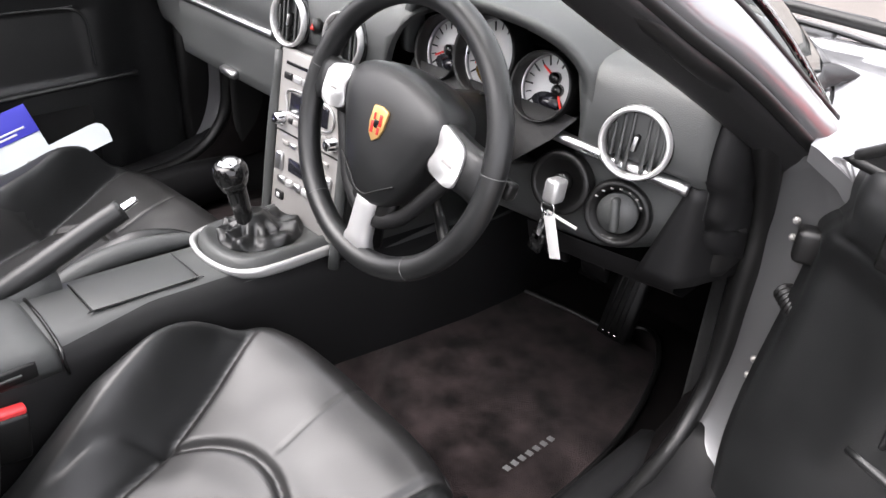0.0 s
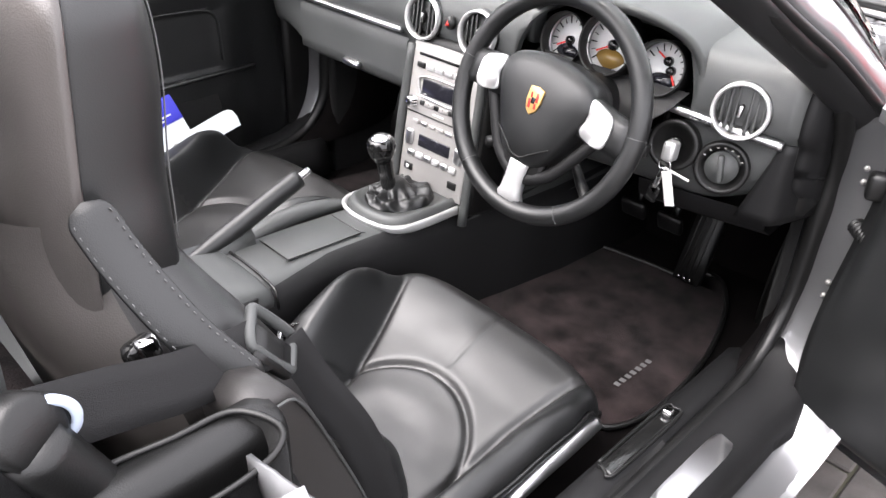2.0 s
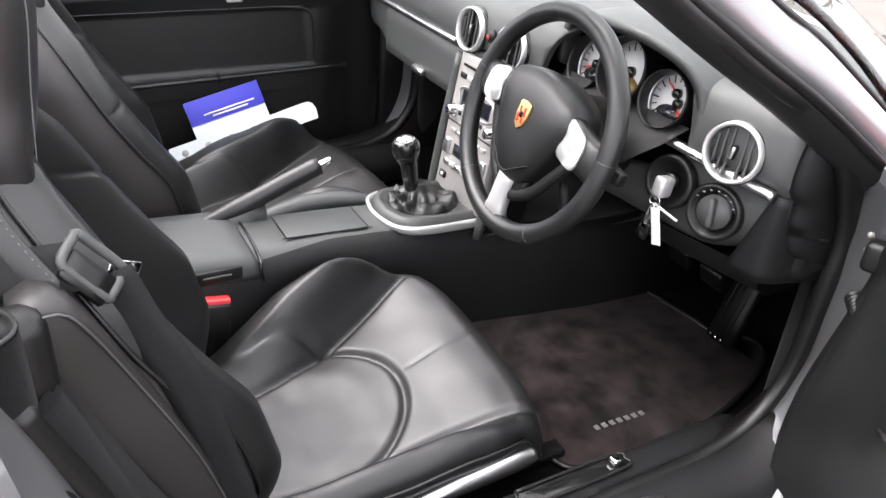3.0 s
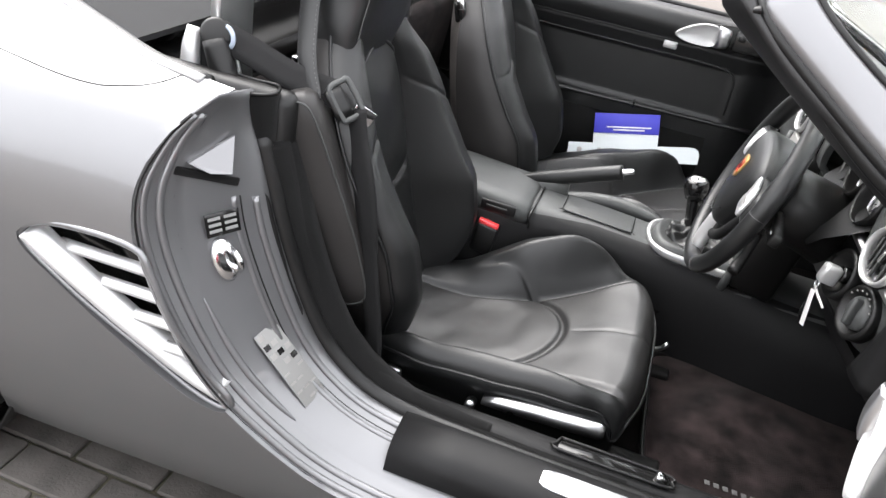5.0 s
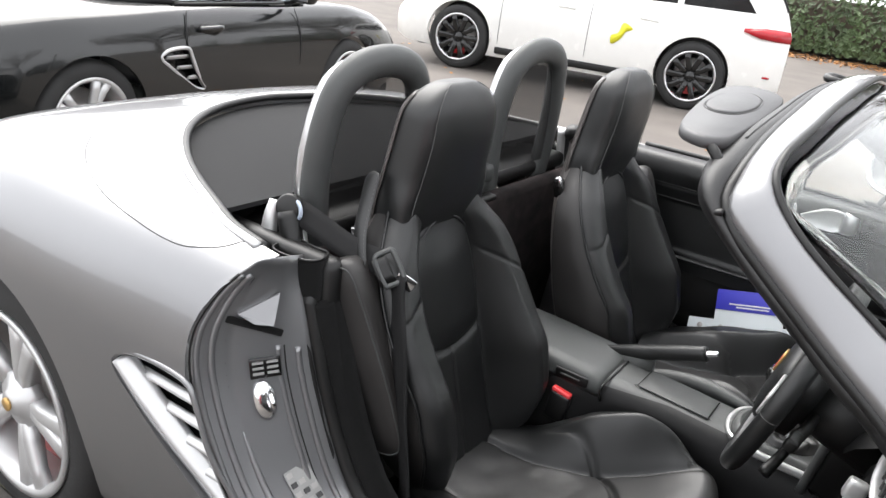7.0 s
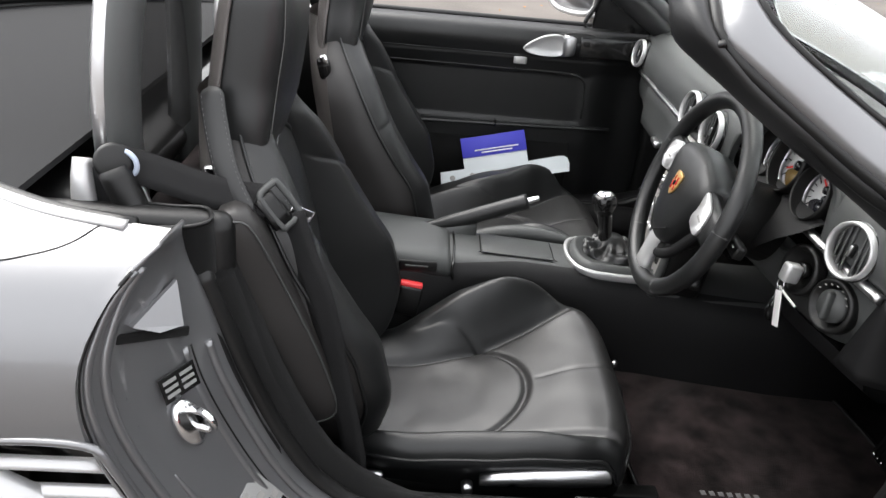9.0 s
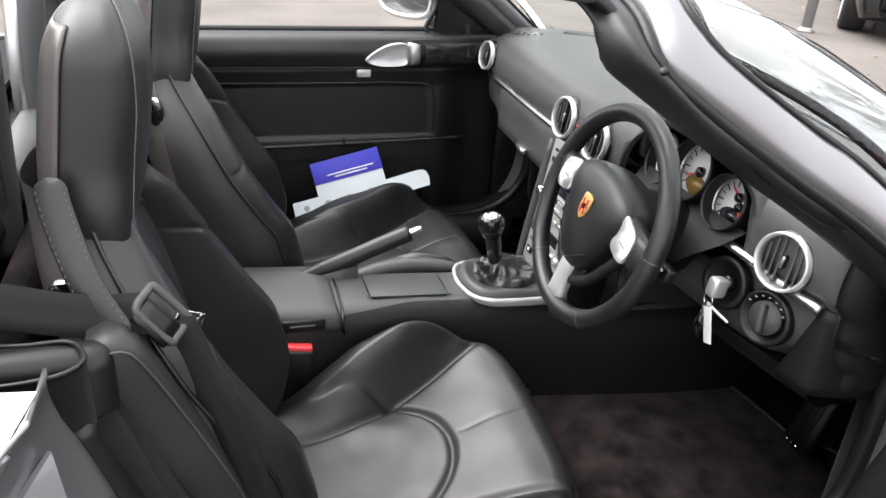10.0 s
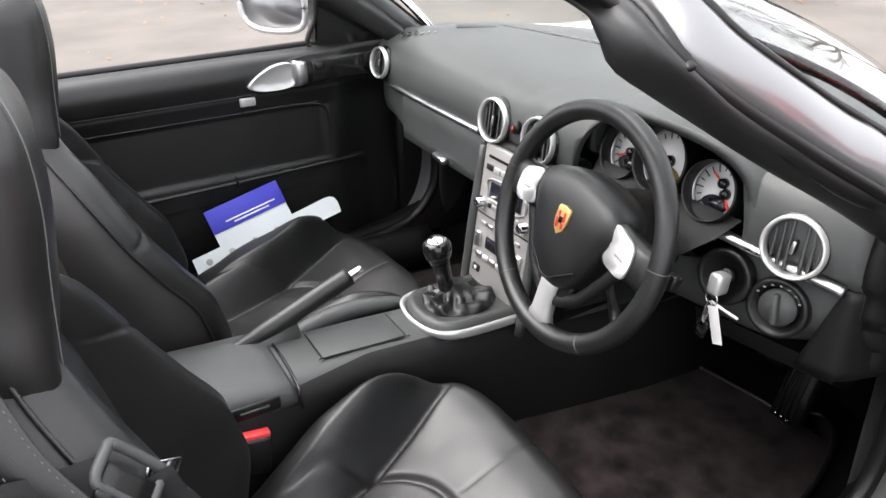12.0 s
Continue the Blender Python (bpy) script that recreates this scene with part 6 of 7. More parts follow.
    shell = [[back_point(2 * k / 30 - 1, j / 40, 0)[0] for k in range(31)] for j in range(41)]
    put("back_shell", loft(shell, closed=False), SHELL_PLASTIC, "warm grey plastic seat shell")
    for sx in (-1, 1):
        side = []
        for j in range(41):
            f, r = back_point(sx, j / 40, 1)[0], back_point(sx, j / 40, 0)[0]
            mid = f.lerp(r, 0.5) + Vector((sx * 0.10 * abs(f.y - r.y), 0, 0))
            side.append([f, f.lerp(mid, 0.5) + Vector((sx * 0.05 * abs(f.y - r.y), 0, 0)), mid, mid.lerp(r, 0.5) + Vector((sx * 0.04 * abs(f.y - r.y), 0, 0)), r])
        put("back_side", loft(side, closed=False), SIDE_PLASTIC)
        piping = [back_point(sx * 0.995, j / 60, 1)[0] + Vector((sx * 0.003, 0.002, 0)) for j in range(6, 58)]
        put("piping", tube(piping[::3], 0.0030, n=6, steps=90), LEATHER)
    arch = []
    for k in range(25):
        x = -0.088 + 0.176 * k / 24
        z = 0.932 - 5.5 * x * x
        hw = along(z, [(0.37, 0.150), (0.45, 0.205), (0.58, 0.238), (0.72, 0.243), (0.82, 0.234), (0.88, 0.212), (0.92, 0.180), (0.95, 0.152)])
        arch.append(back_point(0.82 * x / (hw - 0.032), (z - 0.375) / 0.625, 1)[0] + Vector((0, 0.001, 0)))
    put("crown_piping", tube(arch[::2], 0.0035, n=8, steps=60), LEATHER)
    # side airbag cover on the door side
    cover = smooth_outline([(-0.040, -0.19), (0.038, -0.20), (0.052, -0.10), (0.042, 0.06), (0.026, 0.185), (0.0, 0.205), (-0.024, 0.19), (-0.036, 0.06), (-0.052, -0.10)], 44)
    rise = Vector((0.040, -0.104, 0.334)).normalized()
    out = (Vector((1, 0.12, 0)) - rise * rise.dot(Vector((1, 0.12, 0)))).normalized()
    cm = Matrix.Translation((0.272, -0.800, 0.705)) @ Matrix((rise.cross(out), rise, out)).transposed().to_4x4()
    cov = put("airbag_cover", loft([[cm @ Vector((x * f, y * f, z)) for x, y in cover] for f, z in ((0.96, -0.06), (1.0, -0.02), (1.0, 0.003), (0.95, 0.008), (0.80, 0.012), (0.4, 0.014))]), SIDE_PLASTIC, "dark grey side airbag cover")
    ring = [cm @ Vector((x * 0.90, y * 0.955, 0.0105)) for x, y in cover]
    put("cover_seam", tube(ring + [ring[0]], 0.0016, n=6, steps=90, closed=True), SOFT_PLASTIC)
    # release catch near the shoulder
    for sx in (-1, 1):
        put("backrest_catch", rbox(0.020, 0.030, 0.052, pose(sx * 0.196, -0.905, 0.900, 14, 0, 0), 0.008), GLOSS_BLACK)
        put("catch_plate", rbox(0.014, 0.018, 0.026, pose(sx * 0.206, -0.905, 0.920, 14, 0, 0), 0.004), CHROME)
    return top


seat(0.350, 0.0, 1, 1.0, "black leather bucket seat with integral headrest beside the open door")
seat(-0.378, 0.097, -1, 1.9, "black leather bucket seat with integral headrest on the passenger side", -0.026)

# ---- belts ----
def tab_frames(points, width, across, steps):
    """Places along a band with rounded ends: centre, half width and outward normal."""
    pts = spline(points, steps)
    a, b = Vector(across[0]), Vector(across[1])
    run = [0.0]
    for p, q in zip(pts, pts[1:]):
        run.append(run[-1] + (q - p).length)
    made = []
    for i, p in enumerate(pts):
        d = (pts[min(i + 1, steps - 1)] - pts[max(i - 1, 0)]).normalized()
        side = a.lerp(b, i / (steps - 1))
        side = (side - d * side.dot(d)).normalized()
        near = min(run[i], run[-1] - run[i]) / (width / 2)
        made.append((p, side * width / 2 * (math.sqrt(1 - (1 - near) ** 2) if near < 1 else 1.0) + side * 0.001, d.cross(side)))
    return made


def tab(points, width, thick, across, steps):
    rings = []
    for p, w, n in tab_frames(points, width, across, steps):
        h = n * thick / 2
        rings.append([p - w - h * 0.3, p - w * 0.9 - h, p + w * 0.9 - h, p + w - h * 0.3, p + w + h * 0.3, p + w * 0.9 + h, p - w * 0.9 + h, p - w + h * 0.3])
    return loft(rings)


def belt(cx, door, near):
    top = thing("seat_belt", "black webbing seat belt with a bright tongue", "seat belt", group="seat belts")
    X = lambda x: door * x  # noqa: E731
    pivot = Vector((X(0.618), -1.02, 0.952))
    guide = part("belt_guide", lathe([(0.0, -0.020), (0.021, -0.020), (0.026, -0.010), (0.026, 0.016), (0.021, 0.020), (0.0, 0.020)], Matrix.Translation(pivot) @ pose(0, 0, 0, 0, 70 * door, 20), n=28), DARK_PLASTIC, top, "black belt guide with a pale bush")
    part("guide_bush", tube([pivot + Vector((X(0.004) + 0.005 * math.cos(a), 0.018 * math.cos(a) + 0.016, 0.018 * math.sin(a))) for a in [math.tau * k / 16 for k in range(17)]], 0.004, n=8, steps=40, closed=True, up=(1, 0, 0)), PALE_PLASTIC, guide)
    part("belt_post", tube([(X(0.612), -1.00, 0.93), (X(0.625), -0.972, 0.86), (X(0.632), -0.960, 0.80)], 0.011, n=10, steps=10), SATIN, top)
    part("webbing", strap([(X(0.640), -1.025, 0.70), (X(0.632), -1.03, 0.85), (X(0.626), -1.032, 0.945)], 0.048, 0.003, (0, 1, 0), steps=14), WEBBING, top)
    part("webbing", strap([(X(0.622), -1.012, 0.955), (X(0.610), -0.96, 0.935), (X(0.600), -0.905, 0.913), (X(0.592), -0.865, 0.902), (X(0.582), -0.820, 0.895)], 0.048, 0.003, ((X(-0.60), 0.12, 0.69), (X(-0.55), 0.15, 0.72)), steps=30), WEBBING, top, "wide black webbing")
    part("webbing", strap([(X(0.566), -0.790, 0.870), (X(0.580), -0.772, 0.82), (X(0.602), -0.736, 0.74), (X(0.612), -0.708, 0.62), (X(0.616), -0.676, 0.46), (X(0.632), -0.672, 0.36)], 0.048, 0.003, ((0.0, 0.75, 0.65), (X(0.45), 0.85, 0.15), (X(0.5), 0.85, 0)), steps=50), WEBBING, top)
    # leather keeper on the headrest side, with a press stud
    line = [(X(0.506), -0.914, 1.036), (X(0.534), -0.902, 0.99), (X(0.574), -0.880, 0.935), (X(0.600), -0.854, 0.893), (X(0.608), -0.840, 0.876)]
    keeper = part("belt_keeper", tab(line, 0.036, 0.004, ((0.0, 0.9, 0.3), (X(0.2), 0.9, 0.35)), 48), LEATHER, top, "black leather belt keeper")
    for s in (-1, 1):
        edge = [p + w * 0.80 * s + n * 0.0026 for p, w, n in tab_frames(line, 0.036, ((0.0, 0.9, 0.3), (X(0.2), 0.9, 0.35)), 48)[3:-3]]
        back = [p + w * 0.80 * s - n * 0.0026 for p, w, n in tab_frames(line, 0.036, ((0.0, 0.9, 0.3), (X(0.2), 0.9, 0.35)), 48)[3:-3]]
        for run in (edge, back):
            for k in range(0, len(run) - 1, 1):
                if k % 2 == 0:
                    part("stitch", tube([run[k], run[k].lerp(run[k + 1], 0.8)], 0.0006, n=5, steps=3), STITCH, keeper)
    part("keeper_stud", lathe([(0, 0), (0.009, 0), (0.008, 0.005), (0.004, 0.008), (0, 0.008)], Matrix.Translation((X(0.605), -0.848, 0.888)) @ pose(0, 0, 0, 0, 80 * door, 25), n=18), GLOSS_BLACK, top)
    # buckle frame and tongue
    along_belt = Vector((X(-0.70), 0.55, 0.42)).normalized()
    over = Vector((X(0.0), 0.60, -0.78))
    over = (over - along_belt * over.dot(along_belt)).normalized()
    mid = Vector((X(0.572), -0.803, 0.886))
    loop = [mid + along_belt * a + over * b for a, b in ((-0.020, -0.026), (-0.020, 0.026), (-0.012, 0.031), (0.010, 0.031), (0.018, 0.026), (0.018, -0.026), (0.010, -0.031), (-0.012, -0.031))]
    tongue = part("belt_tongue", tube(loop + [loop[0]], 0.0055, n=8, steps=64, closed=True), SOFT_PLASTIC, top, "grey plastic belt tongue frame")
    part("tongue_plate", strap([mid - along_belt * 0.030, mid - along_belt * 0.014, mid + along_belt * 0.002], 0.052, 0.007, tuple(over), steps=6), DARK_PLASTIC, tongue)
    part("tongue_blade", rbox(0.004, 0.026, 0.040, pose(X(0.554), -0.776, 0.862, 60, 0, door * 30), 0.001), CHROME, tongue)
    part("belt_anchor", rbox(0.030, 0.035, 0.040, pose(X(0.635), -0.70, 0.385), 0.008), DARK_PLASTIC, top)
    buckle = part("belt_buckle", rbox(0.022, 0.052, 0.075, pose(X(0.112), -0.600, 0.468, -8, 0, 0), 0.006), DARK_PLASTIC, top)
    part("buckle_button", rbox(0.018, 0.050, 0.014, pose(X(0.110), -0.596, 0.507, -8, 0, 0), 0.004), RED_PLASTIC, buckle, "red release button")
    return top


belt(0.350, 1, True)
belt(-0.350, -1, False)

# ---- card left on the passenger seat ----
CARD = thing("display_card", "pale grey card with round holes and a royal blue header", "card")
# stood on the seat squab against the door, leaning back
cu = Vector((0, 0.972, 0.235))
cv = Vector((-0.461, -0.208, 0.862)).normalized()
cn = cu.cross(cv).normalized()
lean = Matrix.Translation((-0.650, -0.368, 0.558)) @ Matrix((cu, cv, cn)).transposed().to_4x4()
card_edge = [(-0.095, 0.055), (-0.095, -0.033), (-0.170, -0.033), (-0.174, -0.085), (0.222, -0.085), (0.226, -0.060), (0.222, -0.044), (0.212, -0.036), (0.196, -0.034), (0.102, -0.036), (0.102, 0.055)]
part("card_sheet", prism(card_edge, 0.0025, lean), PALE_CARD, CARD, smooth=False)
part("card_header", rbox(0.198, 0.062, 0.004, lean @ pose(0.004, 0.030, 0.003), 0.001), BLUE_CARD, CARD, "royal blue printed header")
for k, w in enumerate((0.135, 0.095)):
    part("header_print", rbox(w, 0.0042, 0.001, lean @ pose(0.012, 0.018 - 0.0085 * k, 0.0056), 0.0), WHITE_MARK, CARD)
for k in range(5):
    part("card_hole", circle_cap(0.0085, lean @ pose(-0.135 + 0.062 * k, -0.056, 0.0026), n=18, depth=0.0006), STACK_GREY, CARD)

# ---- doors: s back from the hinge, d inwards from the outer skin, z up ----
def car_door(name, label, to_world, mirror_d, cut_back, cat="car door"):
    top = thing(name, label, cat, group="car doors")

    def W(s, d, z):
        return to_world @ Vector((d, -s, z))

    def skin(u, v):
        z = 0.305 + 0.625 * v
        s_back = 1.05 - 0.30 * (1 - v) ** 2.2 * 1.0 - 0.06 * step(0.8, 1.0, v)
        s_front = 0.02 + 0.02 * cut_back * (1 - v) ** 3
        s = s_front + (s_back - s_front) * u
        out = -0.010 * math.sin(math.pi * v * 0.9)
        d = 0.025 + out + 0.045 * step(0.80, 1.0, v) + 0.02 * (1 - v) ** 2
        return W(s, d, z)

    thicken(part("door_skin", sheet(24, 24, skin), SILVER_PAINT, top, "silver grey door skin"), 0.006, offset=0)
    edge_s = lambda v: 1.05 - 0.30 * (1 - v) ** 2.2 - 0.06 * step(0.8, 1.0, v)  # noqa: E731
    # inner trim, a soft panel with an upper roll, a recessed field and a pocket below
    def trim(u, v):
        z = 0.335 + 0.610 * v
        s_front = 0.045 - 0.115 * (1 - cut_back) - cut_back * (0.032 + 0.040 * (1 - step(0.80, 0.90, v)) - 0.020 * (1 - v) ** 2)
        s = s_front + (edge_s(v) - 0.03 - s_front) * u
        d = along(z, [(0.33, 0.10), (0.40, 0.165), (0.55, 0.174), (0.62, 0.176), (0.645, 0.176), (0.655, 0.176), (0.68, 0.176), (0.80, 0.176), (0.835, 0.186), (0.86, 0.196), (0.90, 0.205), (0.925, 0.198), (0.942, 0.178), (0.945, 0.15)])
        field = step(0.17, 0.19, s) * step(0.645, 0.66, z) * (1 - step(0.800, 0.812, z))
        d -= 0.006 * field
        d -= 0.006 * bump_line(z - (0.855 - 0.0 * s), 0.004)
        low = 1 - cut_back * (1 - step(0.48, 0.86, z))
        d -= (0.05 * (1 - step(0.0, 0.05, u)) + 0.030 * (1 - step(0.05, 0.16, s))) * low + 0.05 * step(0.96, 1.0, u)
        return W(s, d, z)

    thicken(part("door_trim", sheet(70, 110, trim), LEATHER, top, "black leather door trim with stitched seams"), 0.004, offset=0)
    part("door_edge", loft([[W(edge_s(v) + ds, d, 0.33 + 0.61 * v) for ds, d in ((0.0, 0.02), (0.004, 0.05), (-0.005, 0.10), (-0.03, 0.16))] for v in [k / 14 for k in range(15)]], closed=False), SILVER_PAINT, top)
    part("door_front_edge", loft([[W(ds, d, 0.32 + 0.61 * v) for ds, d in ((0.03, 0.02), (0.02, 0.06), (0.02, 0.09), (0.02, 0.10 + 0.04 * cut_back * (1 - v)))] for v in [k / 14 for k in range(15)]], closed=False), RUBBER, top)
    part("door_bottom", loft([[W(s, d, z) for d, z in ((0.045, 0.31), (0.08, 0.30), (0.12, 0.33))] for s in [0.05 + 0.69 * k / 10 for k in range(11)]], closed=False), SILVER_PAINT, top)
    part("window_seal", tube([W(s, 0.125, 0.946) for s in (0.10, 0.3, 0.6, 0.9)], 0.010, n=8, steps=20), RUBBER, top)
    for z, s0 in ((0.858, 0.36), (0.812, 0.20)):
        part("trim_stitch", tube([W(s, 0.1965 if z > 0.83 else 0.1805, z + 0.004 * (s - 0.5)) for s in (s0, 0.5, 0.7, 0.96)], 0.0009, n=5, steps=30), STITCH, top)
    corner = [W(s, 0.181, z) for s, z in ((0.40, 0.812), (0.28, 0.811), (0.205, 0.804), (0.180, 0.780), (0.176, 0.74), (0.174, 0.675))]
    part("field_edge", tube(corner, 0.0035, n=6, steps=40), LEATHER, top)
    # pull ledge and pocket
    ledge = part("armrest", tube([W(0.14 if cut_back else 0.08, 0.172, 0.642), (W(0.3, 0.182, 0.640)), W(0.6, 0.184, 0.634), W(0.92, 0.180, 0.628)], 0.009, n=12, steps=40, flat=0.7), LEATHER, top)
    part("armrest_gap", rbox(0.02, 0.004, 0.024, to_world @ pose(0.184, -0.44, 0.640), 0.001), GLOSS_BLACK, ledge)
    part("door_pocket", loft([[W(s, d, z) for d, z in ((0.17, 0.60), (0.188, 0.575), (0.196, 0.50), (0.185, 0.42), (0.15, 0.385))] for s in [0.20 + 0.66 * k / 16 for k in range(17)]], closed=False), SUEDE, top)
    # grip with a bright oval handle
    hm = to_world @ pose(0.196, -0.300, 0.893) @ pose(0, 0, 0, 90, 0, 90)
    oval = smooth_outline([(-0.085, -0.010), (-0.055, 0.016), (0.0, 0.034), (0.045, 0.036), (0.062, 0.030), (0.066, 0.0), (0.062, -0.022), (0.04, -0.028), (0.0, -0.030), (-0.05, -0.024)], 44)
    bezel = part("handle_bezel", prism([(x * 1.02 + 0.03, y * 1.18) for x, y in oval], 0.010, hm @ Matrix.Diagonal((1.35, 1, 1, 1)), 0.004), DARK_PLASTIC, top)
    dish = smooth_outline([(-0.086, -0.012), (-0.060, 0.012), (-0.02, 0.030), (0.020, 0.034), (0.034, 0.022), (0.034, -0.014), (0.020, -0.027), (-0.02, -0.030), (-0.06, -0.026)], 44)
    cup = part("handle", loft([[hm @ Vector((x * f + 0.004 * (1 - f), y * f, z)) for x, y in dish] for f, z in ((1.0, 0.004), (1.0, 0.018), (0.97, 0.021), (0.92, 0.020), (0.80, 0.016), (0.5, 0.0135), (0.2, 0.013))]), SILVER_PLASTIC, top, "bright dished oval door handle")
    band = [[hm @ Vector((x, y0 + (y1 - y0) * k / 8, z + 0.004 * math.sin(math.pi * k / 8))) for k in range(9)] for x, y0, y1, z in ((0.030, -0.028, 0.036, 0.010), (0.034, -0.026, 0.037, 0.022), (0.048, -0.024, 0.036, 0.025), (0.062, -0.021, 0.031, 0.022), (0.068, -0.016, 0.026, 0.008))]
    thicken(part("handle_grip", loft(band, closed=False), SATIN, cup, "bright metal pull"), 0.003, offset=0)
    part("switch_panel", rbox(0.11 + 0.09 * (1 - cut_back), 0.060, 0.010, hm @ pose(0.135 + 0.045 * (1 - cut_back), 0.004, 0.008), 0.006), GLOSS_BLACK, top)
    part("window_switch", rbox(0.020, 0.016, 0.012, hm @ pose(0.100, 0.014, 0.014), 0.004), DARK_PLASTIC, top)
    part("lock_button", rbox(0.040, 0.022, 0.008, to_world @ pose(0.198, -0.388, 0.842) @ pose(0, 0, 0, 90, 0, 90), 0.004), SILVER_PLASTIC, top, "small silver button")
    # sail panel and mirror
    sail = [(0.015, 0.935), (0.06, 0.965), (0.13, 1.02), (0.205, 1.066), (0.222, 1.060), (0.230, 1.02), (0.236, 0.935)]
    if not cut_back:
        sail = [(-0.120, 0.935), (-0.10, 0.965), (0.0, 1.030), (0.10, 1.086), (0.155, 1.110), (0.168, 1.095), (0.176, 1.02), (0.184, 0.935)]
    part("sail_panel", loft([[W(s, d, z) for s, z in [(0.12 + (p - 0.12) * f, 0.985 + (q - 0.985) * f) for p, q in sail]] for d, f in ((0.10, 1.0), (0.150, 1.0), (0.156, 0.93))]), GLOSS_BLACK, top, "glossy black triangular corner panel", smooth=False)
    part("sail_rim", tube([W(s, 0.152, z) for s, z in sail + [sail[0]]], 0.007, n=8, steps=60, closed=True), RUBBER, top)
    mm = to_world @ pose(mirror_d, -0.205, 1.0 if cut_back else 1.018, 0, 0, 0 if cut_back else 38)
    shape = smooth_outline([(-0.100, -0.03), (-0.10, 0.045), (-0.05, 0.068), (0.04, 0.066), (0.092, 0.04), (0.098, -0.03), (0.06, -0.062), (-0.05, -0.064)], 40)
    mirror_t = mm @ pose(0, 0, 0, 90, 0, 0)
    house = part("mirror_housing", loft([[mirror_t @ Vector((x * f, y * f, z)) for x, y in shape] for f, z in ((0.98, 0.012), (1.0, 0.0), (1.0, -0.04), (0.90, -0.075), (0.62, -0.100), (0.2, -0.11))]), SILVER_PAINT, top, "silver door mirror housing")
    part("mirror_rim", tube([mirror_t @ Vector((x, y, 0.012)) for x, y in shape + [shape[0]]], 0.009, n=8, steps=80, closed=True), SILVER_PLASTIC, house)
    part("mirror_face", prism([(x * 0.93, y * 0.93) for x, y in shape], 0.002, mirror_t @ pose(0, 0, 0.006)), MIRROR, house)
    reach = 0.13 - mirror_d
    part("mirror_foot", tube([mm @ Vector((reach * 0.35, 0.03, -0.03)), mm @ Vector((reach * 0.65, 0.04, -0.045)), mm @ Vector((reach * 0.9, 0.12 - 0.10 * cut_back, -0.05))], 0.018, n=10, steps=12), DARK_PLASTIC, house)
    return top


left_hinge = Matrix.Translation((-0.895, 0.07, 0))
car_door("passenger_door", "closed passenger door with black trim and a bright oval handle", left_hinge, -0.07, 0.0)
OPEN = 73
right_hinge = Matrix.Translation((0.822, 0.205, 0)) @ pose(0, 0, 0, 0, 0, OPEN) @ Matrix.Translation((0.05, 0, 0)) @ Matrix.Diagonal((-1, 1, 1, 1))
car_door("driver_door", "open driver's door with black trim, swung out from the sill", right_hinge, 0.05, 1.0)
part("hinge_post", rbox(0.14, 0.20, 0.66, pose(-0.815, 0.205, 0.62), 0.02), DARK_PLASTIC, CAR)
for side in (1, -1):
    kick = [[Vector((side * x, y + dy, z)) for x, dy in ((0.692, 0.004), (0.676, 0.020), (0.660, 0.050), (0.650, 0.11), (0.646, 0.30))] for y, z in [(p.y, p.z) for p in inner_line[62:92:3]]]
    thicken(part("kick_panel", loft(kick, closed=False), CARPET, CAR, "black carpeted kick panel"), 0.004, offset=0)

# ---- ground ----
ground_bm = bmesh.new()
bmesh.ops.create_grid(ground_bm, x_segments=40, y_segments=40, size=90)
ground = part("ground", ground_bm, ASPHALT)
tagged(ground, "worn brownish asphalt yard with scattered leaves", "ground", kind="structure")
bay = part("pavement_bed", rbox(3.40, 8.5, 0.04, pose(0.81, -1.2, -0.016), 0.0), JOINT)
tagged(bay, "parking bay of charcoal block pavers in sandy joints", "pavement", kind="structure")

# ---- the other parked cars ----
def wheel_arches(shell, ys, radius, height):
    for y in ys:
        cut(shell, lathe([(0.0, -1.4), (radius, -1.4), (radius, 1.4), (0.0, 1.4)], Matrix.Translation((0, y, height)) @ pose(0, 0, 0, 0, 90, 0), n=56))


def seam(owner, points, name="shut_line", r=0.0035):
    part(name, tube(points, r, n=6, steps=30), RUBBER, owner)


